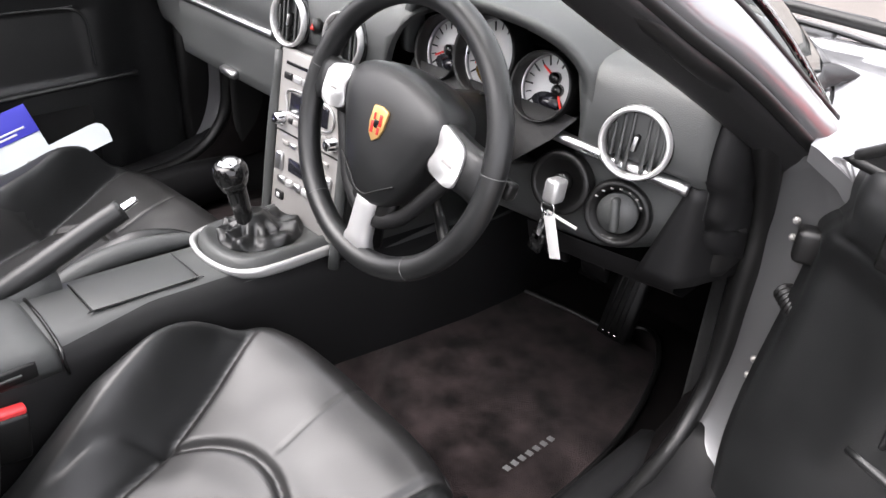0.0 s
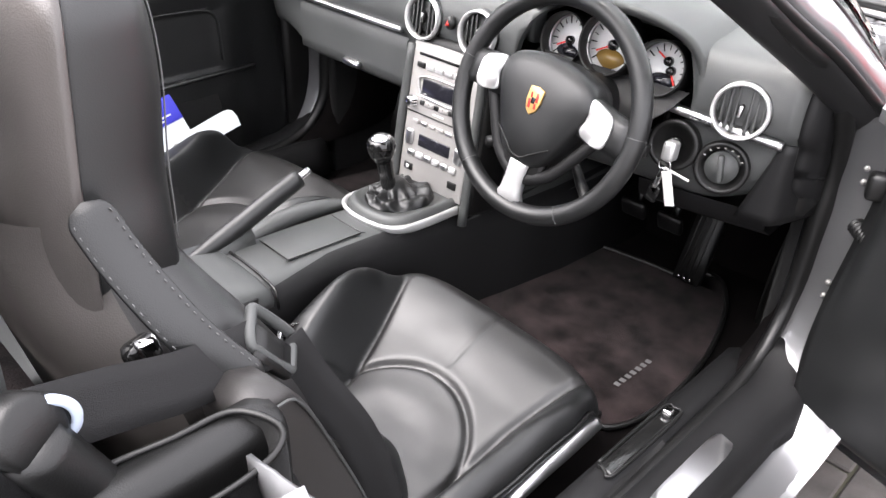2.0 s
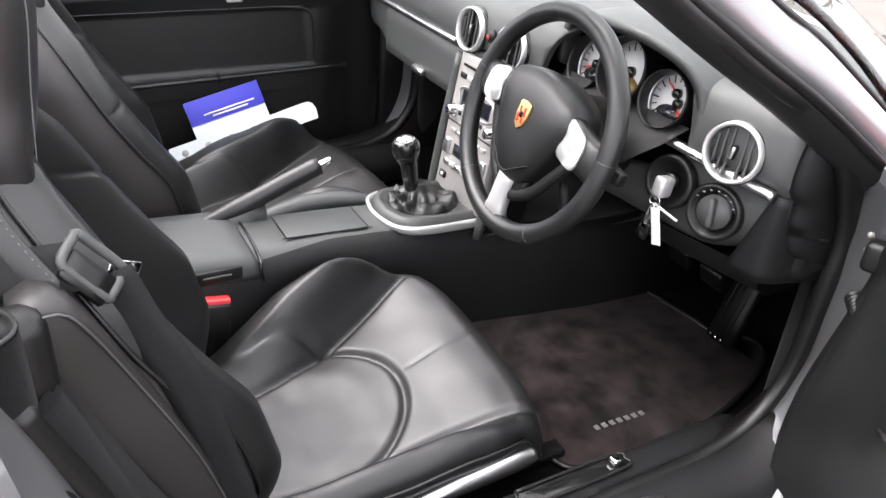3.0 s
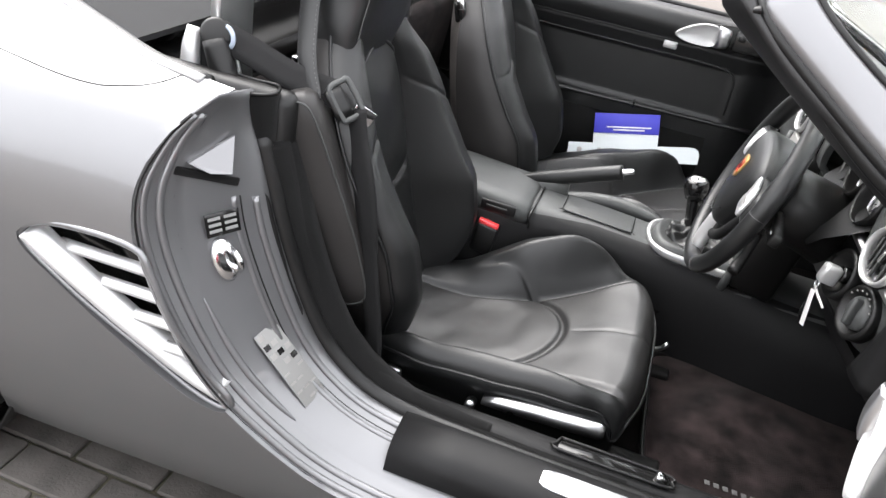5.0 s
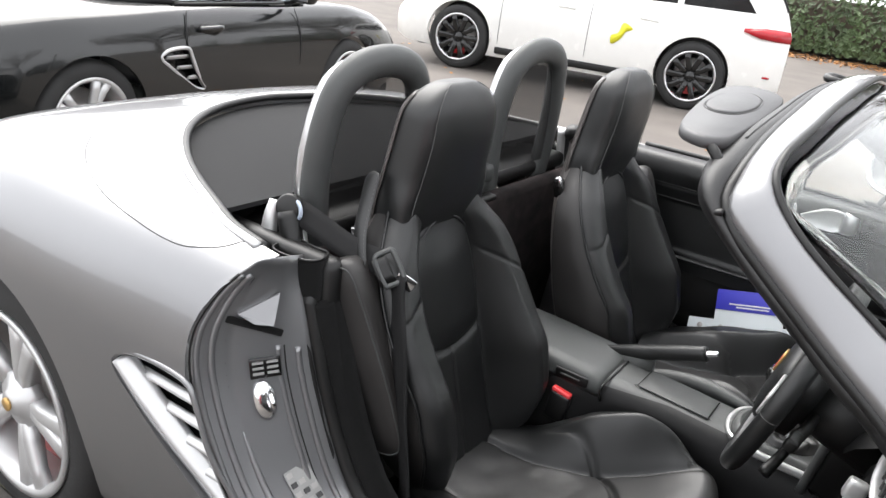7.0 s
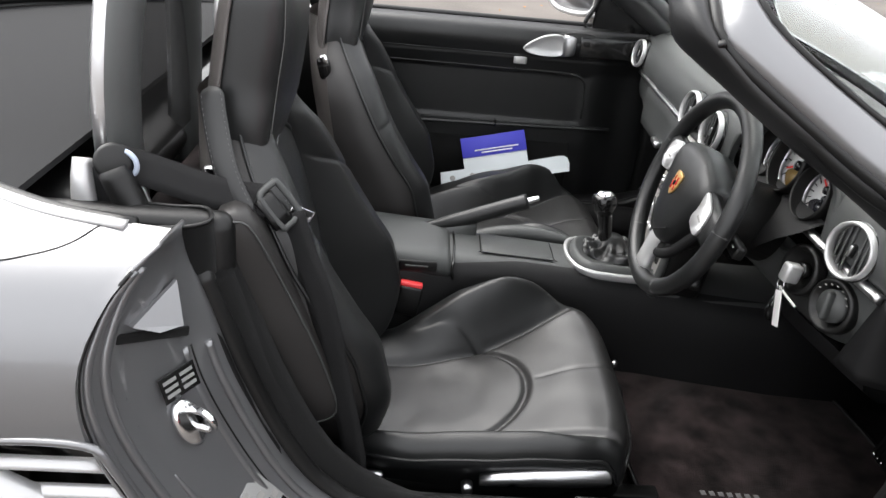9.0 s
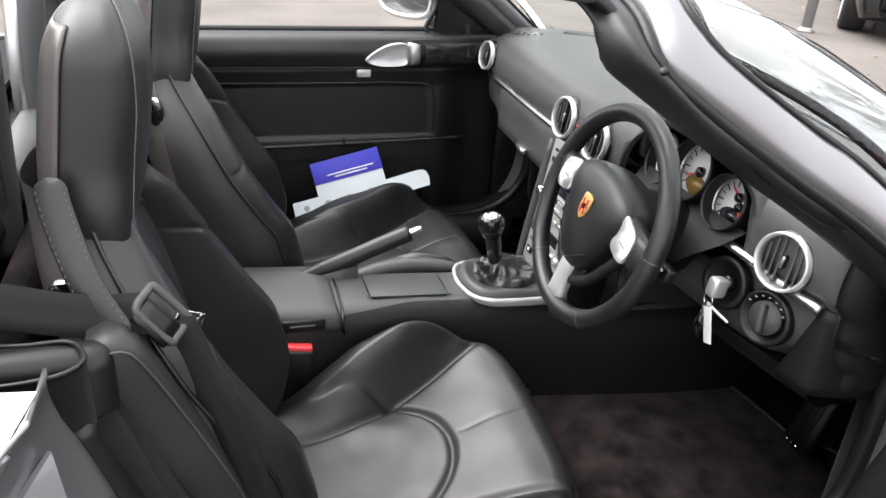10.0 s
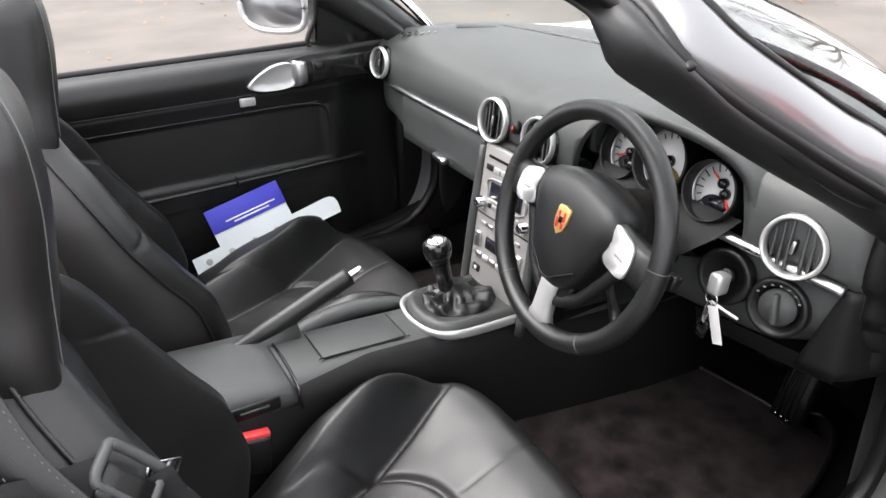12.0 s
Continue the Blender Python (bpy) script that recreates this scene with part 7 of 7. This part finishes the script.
def dark_coupe(at):
    top = thing("sports_coupe", "black two-seat sports car with silver wheels, parked behind", "car")
    shell = part("body_shell", loft([body_section(y) for y in [-2.40 + 4.35 * i / 70 for i in range(71)]], closed=False), BLACK_PAINT, top)
    thicken(shell, 0.02, offset=-1)
    wheel_arches(shell, (REAR_Y, FRONT_Y), 0.362, 0.335)
    cut(shell, prism(VENT_EDGE, 0.2, Matrix.Translation((0.80, 0, 0)) @ to_side))
    cut(shell, prism(CABIN, 0.7, pose(0, 0, 0.75)))
    shell.data.set_sharp_from_angle(angle=radians(32))
    for side in (1, -1):
        for y in (REAR_Y, FRONT_Y):
            road_wheel(top, side * 0.765, y, side, WHEEL_R + 0.01, 0.240, 5, SILVER_PLASTIC, SILVER_PLASTIC, width=0.25)
            part("arch_liner", circle_cap(0.37, Matrix.Translation((side * 0.575, y, 0.335)) @ pose(0, 0, 0, 0, 90 * side, 0)), DARK_PLASTIC, top)
    intake = part("side_intake", prism(VENT_EDGE, 0.006, Matrix.Translation((0.835, 0, 0)) @ to_side), GLOSS_BLACK, top, "side air intake with silver slats")
    ring = [(0.902 - 0.02 * step(0.6, 0.45, z), y, z) for y, z in VENT_EDGE]
    part("intake_lip", tube(ring + [ring[0]], 0.012, n=8, steps=80, closed=True, up=(1, 0, 0)), SILVER_PLASTIC, intake)
    for z, y0, y1 in ((0.648, -1.125, -0.95), (0.585, -1.04, -0.91), (0.520, -0.955, -0.872)):
        part("slat", strap([(0.882, y0, z), (0.886, y1, z)], 0.026, 0.006, (0.5, 0, 0.8), steps=5), SILVER_PLASTIC, intake)
    for side in (1, -1):
        seam(top, [(side * x, y, z) for x, y, z in ((0.842, -0.93, 0.90), (0.893, -0.975, 0.78), (0.903, -0.95, 0.62), (0.895, -0.84, 0.47), (0.865, -0.70, 0.34))])
        seam(top, [(side * x, y, z) for x, y, z in ((0.84, 0.10, 0.90), (0.875, 0.13, 0.78), (0.888, 0.14, 0.6), (0.87, 0.12, 0.36))])
        handle = part("door_handle", tube([(side * 0.884, -0.86, 0.800), (side * 0.908, -0.84, 0.803), (side * 0.912, -0.76, 0.806), (side * 0.905, -0.69, 0.806), (side * 0.880, -0.67, 0.804)], 0.013, n=8, steps=20, flat=1.3), BLACK_PAINT, top)
        part("handle_cup", prism(smooth_outline([(-0.10, 0.0), (-0.05, 0.036), (0.05, 0.036), (0.10, 0.0), (0.05, -0.036), (-0.05, -0.036)], 30), 0.006, Matrix.Translation((side * 0.878 - 0.003, -0.765, 0.795)) @ to_side), GLOSS_BLACK, handle)
        lamp = part("rear_lamp", loft([[Vector((side * (0.775 - 0.55 * k * k), -2.13 - 0.20 * k, zz)) for zz in (0.66 - 0.03 * k, 0.70, 0.77 + 0.02 * k, 0.80)] for k in (0.0, 0.25, 0.5, 0.75, 1.0)], closed=False), RED_LENS, top, "red rear lamp")
        thicken(lamp, 0.04, offset=0)
        part("headlamp", lathe([(0.0, 0.05), (0.07, 0.045), (0.11, 0.02), (0.12, -0.02), (0.0, -0.03)], Matrix.Translation((side * 0.62, 1.50, 0.68)) @ pose(0, 0, 0, -60, side * 18, 0), n=24), GLASS, top)
        mount = part("door_mirror", rbox(0.19, 0.11, 0.125, pose(side * 0.985, 0.02, 1.02, 0, 0, side * -8), 0.045, 4), BLACK_PAINT, top)
        part("mirror_face", rbox(0.15, 0.004, 0.09, pose(side * 0.985, -0.037, 1.02, 0, 0, side * -8), 0.002), MIRROR, mount)
        part("mirror_foot", tube([(side * 0.80, 0.05, 0.94), (side * 0.86, 0.045, 0.955), (side * 0.93, 0.03, 0.985)], 0.018, n=8, steps=12), GLOSS_BLACK, mount)

        def pane(u, v):
            y = -0.95 + 1.25 * u
            high = along(y, [(-0.95, 1.16), (-0.5, 1.235), (-0.1, 1.225), (0.30, 0.98)])
            return Vector((side * (0.775 - 0.20 * v), y, 0.925 + (high - 0.925) * v))

        thicken(part("side_window", sheet(20, 8, pane), GLASS, top, "clear side window"), 0.004)

        def quarter(u, v):
            y = -1.62 + 0.66 * u
            high = along(y, [(-1.62, 0.95), (-1.3, 1.07), (-0.96, 1.16)])
            return Vector((side * (0.62 + 0.155 * u - 0.20 * v), y, 0.94 + (high - 0.94) * v))

        thicken(part("roof_quarter", sheet(12, 6, quarter), HOOD_CLOTH, top), 0.012)
        part("window_rail", tube([pane(k / 10, 1.0) for k in range(11)], 0.018, n=8, steps=40), BLACK_PAINT, top)
        part("belt_line", tube([(side * 0.772, y, 0.930) for y in (-0.95, -0.5, 0.0, 0.30)], 0.010, n=6, steps=20), RUBBER, top)

    def cloth(u, v):
        y = -1.64 + 1.58 * v
        x = (u - 0.5) * 2
        edge = along(y, [(-1.64, 0.95), (-1.3, 1.07), (-0.95, 1.16), (-0.5, 1.235), (-0.06, 1.225)])
        return Vector((x * along(y, [(-1.64, 0.42), (-1.0, 0.56), (-0.06, 0.575)]), y, edge + 0.045 * (1 - x * x)))

    thicken(part("soft_roof", sheet(16, 24, cloth), HOOD_CLOTH, top, "raised black cloth roof"), 0.02)

    def front_glass(u, v):
        x = (u - 0.5) * 2
        return Vector((x * (0.575 + 0.15 * v), -0.06 + (0.46 + 0.18 * (1 - x * x)) * v, 1.225 + 0.045 * (1 - x * x) * (1 - v) - 0.30 * v))

    thicken(part("windscreen", sheet(16, 12, front_glass), GLASS, top), 0.004)
    part("cabin_floor", rbox(1.30, 2.0, 0.04, pose(0, -0.40, 0.30), 0.01), CARPET, top)
    part("dashboard", rbox(1.35, 0.40, 0.22, pose(0, 0.22, 0.84), 0.08), SOFT_PLASTIC, top)
    part("steering_wheel", tube([(0.35 + 0.18 * math.cos(a), -0.14 - 0.07 * math.sin(a), 0.90 + 0.17 * math.sin(a)) for a in [math.tau * k / 16 for k in range(17)]], 0.016, n=8, steps=50, closed=True), LEATHER, top)
    for x in (-0.35, 0.35):
        part("seat_back", rbox(0.44, 0.15, 0.80, pose(x, -0.85, 0.78, -12, 0, 0), 0.07, 3), LEATHER, top)
    part("underbody", rbox(1.5, 3.8, 0.10, pose(0, -0.25, 0.20), 0.03), DARK_PLASTIC, top)
    top.matrix_world = at
    return top


dark_coupe(Matrix.Translation((-2.20, -4.90, 0)) @ pose(0, 0, 0, 0, 0, 98))


def tall_section(rows, xs, y):
    k = [along(y, [(row[0], row[2][i]) for row in rows]) for i in range(len(xs))]
    w = along(y, [(row[0], row[1]) for row in rows])
    half = spline([(x * w, y, z) for x, z in zip(xs, k)], 34)
    return [Vector((-p.x, p.y, p.z)) for p in half[:0:-1]] + half


# y, width factor, heights from the roof's middle outwards and down
ESTATE_X = (0.0, 0.45, 0.62, 0.70, 0.80, 0.90, 0.955, 0.97, 0.965, 0.945, 0.90)
ESTATE_ROWS = [
    (-2.38, 0.84, (1.00, 1.00, 0.99, 0.97, 0.94, 0.90, 0.78, 0.64, 0.50, 0.40, 0.34)),
    (-2.25, 0.94, (1.30, 1.29, 1.27, 1.22, 1.10, 0.99, 0.84, 0.66, 0.48, 0.36, 0.27)),
    (-2.00, 0.985, (1.55, 1.54, 1.50, 1.40, 1.20, 1.02, 0.86, 0.67, 0.47, 0.33, 0.22)),
    (-1.60, 1.0, (1.66, 1.65, 1.60, 1.48, 1.24, 1.03, 0.87, 0.67, 0.46, 0.32, 0.21)),
    (-0.60, 0.99, (1.71, 1.70, 1.65, 1.52, 1.26, 1.03, 0.87, 0.67, 0.46, 0.32, 0.21)),
    (0.30, 0.99, (1.68, 1.67, 1.62, 1.49, 1.24, 1.03, 0.87, 0.67, 0.46, 0.32, 0.21)),
    (0.85, 0.99, (1.40, 1.39, 1.35, 1.27, 1.13, 1.01, 0.87, 0.67, 0.46, 0.32, 0.21)),
    (1.20, 0.985, (1.12, 1.11, 1.10, 1.08, 1.04, 0.98, 0.86, 0.67, 0.46, 0.32, 0.21)),
    (1.70, 0.96, (1.04, 1.03, 1.02, 1.00, 0.97, 0.92, 0.82, 0.65, 0.46, 0.33, 0.22)),
    (2.20, 0.88, (0.94, 0.93, 0.92, 0.90, 0.86, 0.80, 0.73, 0.60, 0.46, 0.34, 0.24)),
    (2.42, 0.70, (0.72, 0.71, 0.70, 0.68, 0.65, 0.62, 0.58, 0.52, 0.44, 0.36, 0.30)),
]


def tall_car(name, label, at, paint, wheel_metal, rim_metal, stretch=1.0, low=1.0, plate_front=False, sticker=False):
    top = thing(name, label, "car")
    rows = [(y * stretch, w, [z * low for z in zs]) for y, w, zs in ESTATE_ROWS]
    ys = [rows[0][0] + (rows[-1][0] - rows[0][0]) * i / 64 for i in range(65)]
    shell = part("body_shell", loft([tall_section(rows, ESTATE_X, y) for y in ys], closed=False), paint, top)
    thicken(shell, 0.02, offset=-1)
    wy = (-1.40 * stretch, 1.47 * stretch)
    wr = 0.385 * (0.5 + 0.5 * low)
    wheel_arches(shell, wy, wr + 0.035, wr + 0.02)
    # cut the side windows out and glaze them
    for side in (1, -1):
        for panes in (((-1.95, 1.16), (-1.15, 1.15), (-1.15, 1.50), (-1.45, 1.50), (-1.75, 1.40)), ((-1.08, 1.15), (-0.18, 1.13), (-0.18, 1.51), (-1.08, 1.51)), ((-0.10, 1.13), (0.85, 1.12), (0.60, 1.26), (0.26, 1.46), (-0.10, 1.50))):
            outline = [(y * stretch, z * low) for y, z in panes]
            cut(shell, prism(outline, 0.5, Matrix.Translation((0.62 if side > 0 else -1.12, 0, 0)) @ to_side))
            mid = 0.83 - 0.02
            pane = part("side_window", prism(outline, 0.005, Matrix.Translation((side * mid, 0, 0)) @ to_side @ pose(0, 0, 0)), GLOSS_BLACK, top, "dark tinted side window", smooth=False)
        for y in wy:
            road_wheel(top, side * 0.845, y, side, wr, wr * 0.73, 10, rim_metal, wheel_metal, width=0.26, twin=False)
            part("arch_liner", circle_cap(wr + 0.04, Matrix.Translation((side * 0.62, y, wr + 0.02)) @ pose(0, 0, 0, 0, 90 * side, 0)), DARK_PLASTIC, top)
            part("arch_lip", tube([(side * 0.955, y + (wr + 0.042) * math.cos(a), wr + 0.02 + (wr + 0.042) * math.sin(a)) for a in [math.pi * k / 14 for k in range(15)]], 0.012, n=6, steps=40), paint, top)
        for y in (-1.12, -0.14, 0.95):
            seam(top, [(side * x, y * stretch, z * low) for x, z in ((0.895, 1.03), (0.948, 0.86), (0.962, 0.67), (0.955, 0.46), (0.935, 0.34))])
        part("sill_trim", rbox(0.05, 1.9 * stretch, 0.09, pose(side * 0.925, 0.03, 0.30 * low), 0.02), DARK_PLASTIC, top)
        for y in (-0.92, 0.06):
            part("door_handle", tube([(side * 0.945, y * stretch, 0.93 * low), (side * 0.975, (y + 0.03) * stretch, 0.935 * low), (side * 0.975, (y + 0.17) * stretch, 0.94 * low), (side * 0.945, (y + 0.20) * stretch, 0.94 * low)], 0.014, n=8, steps=18), paint, top)
        mirror_box = part("door_mirror", rbox(0.22, 0.14, 0.17, pose(side * 1.06, 0.72 * stretch, 1.16 * low), 0.05, 3), paint, top)
        part("mirror_foot", tube([(side * 0.90, 0.74 * stretch, 1.06 * low), (side * 0.98, 0.73 * stretch, 1.09 * low)], 0.022, n=8, steps=8), GLOSS_BLACK, mirror_box)
        tail = part("rear_lamp", loft([[Vector((side * x, y, z)) for x, y, z in ring] for ring in (
            [(0.925, -1.86, 0.985), (0.930, -1.86, 0.975), (0.930, -1.86, 0.965)],
            [(0.905, -2.05, 1.01), (0.930, -2.05, 0.965), (0.932, -2.05, 0.91)],
            [(0.855, -2.22, 1.01), (0.895, -2.22, 0.96), (0.900, -2.22, 0.90)],
            [(0.74, -2.34, 1.00), (0.78, -2.36, 0.95), (0.78, -2.37, 0.89)])], closed=False), RED_LENS, top, "dark red rear lamp")
        thicken(tail, 0.05, offset=0)
        part("bumper_reflector", rbox(0.02, 0.26, 0.024, pose(side * 0.905, -2.12 * stretch, 0.50 * low, 0, 0, side * 14), 0.006), RED_LENS, top)
        part("headlamp", rbox(0.30, 0.26, 0.15, pose(side * 0.64, 2.17 * stretch, 0.75 * low, 0, 0, side * -28), 0.06, 3), GLASS, top)
    shell.data.set_sharp_from_angle(angle=radians(32))
    part("bumper_step", tube([(-0.90, -2.05 * stretch, 0.62 * low), (-0.80, -2.32 * stretch, 0.62 * low), (0, -2.42 * stretch, 0.62 * low), (0.80, -2.32 * stretch, 0.62 * low), (0.90, -2.05 * stretch, 0.62 * low)], 0.025, n=8, steps=50), paint, top)
    part("underbody", rbox(1.6, 4.2 * stretch, 0.12, pose(0, 0, 0.27 * low), 0.04), DARK_PLASTIC, top)
    part("rear_screen", rbox(1.20, 0.02, 0.34, pose(0, -2.20 * stretch, 1.36 * low, -32, 0, 0), 0.008), GLOSS_BLACK, top)
    part("windscreen", rbox(1.36, 0.02, 0.62, pose(0, 0.76 * stretch, 1.40 * low, 62, 0, 0), 0.008), GLOSS_BLACK, top)
    if plate_front:
        grille = part("front_grille", rbox(1.10, 0.05, 0.20, pose(0, 2.40 * stretch, 0.42 * low), 0.03), GLOSS_BLACK, top)
        for k in range(3):
            part("grille_bar", rbox(1.04, 0.02, 0.016, pose(0, 2.43 * stretch, (0.37 + 0.05 * k) * low), 0.005), DARK_PLASTIC, grille)
        plate = part("number_plate", rbox(0.52, 0.012, 0.112, pose(0, 2.455 * stretch, 0.545 * low), 0.004), PALE_CARD, top, "white plate with plain dark bars")
        for k in range(7):
            part("plate_bar", rbox(0.040, 0.003, 0.066, pose(-0.207 + 0.069 * k, 2.4625 * stretch, 0.545 * low), 0.0), DARK_PLASTIC, plate, smooth=False)
    if sticker:
        part("door_sticker", prism(smooth_outline([(-0.66, 0.80), (-0.54, 0.86), (-0.50, 0.74), (-0.42, 0.70), (-0.44, 0.60), (-0.54, 0.68), (-0.58, 0.76)], 24), 0.005, Matrix.Translation((-0.968, 0, 0)) @ to_side), YELLOW, top, "yellow sticker on the door")
    top.matrix_world = at
    return top


tall_car("family_estate", "white estate car with dark multi-spoke wheels, parked beyond", Matrix.Translation((-8.10, -4.42, 0)) @ pose(0, 0, 0, 0, 0, 195), WHITE_PAINT, GLOSS_BLACK, SATIN, sticker=True)
tall_car("hatchback", "dark hatchback parked nose out across the yard", Matrix.Translation((-6.15, 7.55, 0)) @ pose(0, 0, 0, 0, 0, 229), BLACK_PAINT, SILVER_PLASTIC, SILVER_PLASTIC, stretch=0.88, low=0.88, plate_front=True)
tall_car("hatchback", "red hatchback parked in the next bay", Matrix.Translation((3.45, 2.95, 0)) @ pose(0, 0, 0, 0, 0, 0), RED_PAINT, SILVER_PLASTIC, SILVER_PLASTIC, stretch=0.88, low=0.88)

# ---- post, trees, hedge and leaves ----
POST = thing("post", "pale painted metal post by the yard's edge", "post", Matrix.Translation((-5.55, 5.35, 0)))
part("pole", lathe([(0.0, 0.0), (0.055, 0.0), (0.055, 2.6), (0.045, 2.63), (0.0, 2.64)], None, n=20), LABEL_WHITE, POST)
part("base_collar", lathe([(0.0, 0.0), (0.085, 0.0), (0.085, 0.02), (0.058, 0.05), (0.0, 0.05)], None, n=20), STACK_GREY, POST)

chance = random.Random(11)


def branch(bm, base, way, length, radius, depth):
    bend = Vector((chance.uniform(-0.2, 0.2), chance.uniform(-0.2, 0.2), 0.06)) * length
    tip = base + way * length + bend
    tube([base, base.lerp(tip, 0.5) + bend * 0.3, tip], lambda f: radius * (1 - 0.55 * f), n=5 if depth > 1 else 4, steps=5, bm=bm)
    if depth == 0:
        return
    for k in range(3 if depth > 1 else 4):
        turn = Vector((chance.uniform(-1, 1), chance.uniform(-1, 1), chance.uniform(-0.1, 0.7)))
        branch(bm, base.lerp(tip, chance.uniform(0.5, 1.0)), (way + turn * 0.75).normalized(), length * chance.uniform(0.55, 0.75), radius * 0.5, depth - 1)


def bare_tree(height):
    top = thing("bare_tree", "leafless winter tree at the yard's edge", "tree", group="bare trees")
    part("trunk", tube([(0, 0, 0), (0.05, 0.02, height * 0.2), (0, 0.06, height * 0.42)], lambda f: 0.20 - 0.07 * f, n=12, steps=14), BARK, top)
    crown = bmesh.new()
    for k in range(10):
        a = k * 0.65 + chance.uniform(-0.3, 0.3)
        branch(crown, Vector((0, 0.05, height * chance.uniform(0.16, 0.42))), Vector((math.cos(a), math.sin(a), 0.8)).normalized(), height * 0.28, 0.10, 4)
    part("crown", crown, BARK, top)
    return top


first_tree = bare_tree(9.0)
first_tree.matrix_world = Matrix.Translation((-16.5, 3.0, 0))
for x, y, turn in ((-19.0, 0.4, 70), (-15.0, 6.0, 140), (-22.5, 3.4, 200), (-18.5, 8.5, 20), (-24.0, -1.5, 300), (-5.0, 14.0, 100)):
    copy_thing(first_tree, Matrix.Translation((x, y, 0)) @ pose(0, 0, 0, 0, 0, turn))


def leaf_mesh(name, spots, size, mat, label, category):
    verts, faces = [], []
    for p, n in spots:
        s = size * chance.uniform(0.6, 1.3)
        a = Vector((chance.uniform(-1, 1), chance.uniform(-1, 1), chance.uniform(-1, 1))).normalized()
        u = n.cross(a).normalized()
        v = n.cross(u)
        base = len(verts)
        verts += [p - u * s, p - v * s * 0.55 + n * s * 0.15, p + u * s, p + v * s * 0.55 + n * s * 0.15]
        faces.append((base, base + 1, base + 2, base + 3))
    me = bpy.data.meshes.new(name)
    me.from_pydata(verts, [], faces)
    me.materials.append(mat)
    return tagged(new(name, me), label, category, kind="stuff")


spots = []
for k in range(9000):
    y = chance.uniform(-9.0, 7.0)
    a = chance.uniform(-0.2, 1.9)
    rough = 0.18 * noise.noise(Vector((y * 1.3, a * 2, 0)))
    p = Vector((-20.5 + (1.0 + rough) * math.cos(a) * 1.15, y, 0.25 + (1.5 + rough * 2) * math.sin(max(0, a)) + chance.uniform(-0.1, 0.1)))
    spots.append((p, Vector((math.cos(a) + chance.uniform(-0.7, 0.7), chance.uniform(-0.7, 0.7), math.sin(a) + chance.uniform(-0.5, 0.7))).normalized()))
leaf_mesh("hedge", spots, 0.085, HEDGE_LEAF, "evergreen hedge along the yard's far edge", "hedge")
part("hedge_core", rbox(1.3, 16.0, 1.35, pose(-20.8, -1.0, 0.675), 0.3), BARK, bpy.data.objects["hedge"])
litter = [(Vector((-19.0 + chance.gauss(0, 0.5), chance.uniform(-9, 7), 0.012 + chance.uniform(0, 0.03))), Vector((chance.uniform(-0.4, 0.4), chance.uniform(-0.4, 0.4), 1)).normalized()) for k in range(2600)]
leaf_mesh("leaf_litter", litter, 0.055, DEAD_LEAF, "brown fallen leaves drifted under the hedge", "leaves")
strewn = [(Vector((chance.uniform(-12, -1.4), chance.uniform(-9, 9), 0.010)), Vector((chance.uniform(-0.25, 0.25), chance.uniform(-0.25, 0.25), 1)).normalized()) for k in range(420)]
leaf_mesh("strewn_leaves", strewn, 0.032, DEAD_LEAF, "scattered fallen leaves on the asphalt", "leaves")

# ---- block paving, a running bond along the car ----
LENGTH, WIDTH, GAP = 0.200, 0.1025, 0.007
paver_bm = rbox(WIDTH - GAP, LENGTH - GAP, 0.030, None, 0.004, 1)
paver_mesh = bpy.data.meshes.new("paver")
paver_bm.to_mesh(paver_mesh)
paver_bm.free()
paver_mesh.materials.append(PAVER)
rest_v, rest_f = [], []
template = [v.co.copy() for v in paver_mesh.vertices]
template_faces = [tuple(p.vertices) for p in paver_mesh.polygons]
for i in range(-16, 17):
    for j in range(-22, 20):
        x = 0.81 + WIDTH * i
        y = -1.05 + LENGTH * (j + (0.5 if i % 2 else 0.0))
        spot = pose(x + chance.uniform(-0.001, 0.001), y + chance.uniform(-0.0015, 0.0015), -0.003 + chance.uniform(-0.0012, 0.0012), chance.uniform(-0.5, 0.5), chance.uniform(-0.5, 0.5), chance.uniform(-0.5, 0.5))
        near = 0.60 < x < 1.55 and (-2.1 < y < -0.55 or -0.1 < y < 1.15)
        if near:
            block = new("paver", paver_mesh)
            block.matrix_world = spot
            block.parent = bay
        else:
            base = len(rest_v)
            rest_v += [spot @ v for v in template]
            rest_f += [tuple(base + k for k in face) for face in template_faces]
me = bpy.data.meshes.new("paving")
me.from_pydata(rest_v, [], rest_f)
me.materials.append(PAVER)
tagged(new("paving", me), "charcoal block pavers in a running bond", "pavement", kind="stuff")
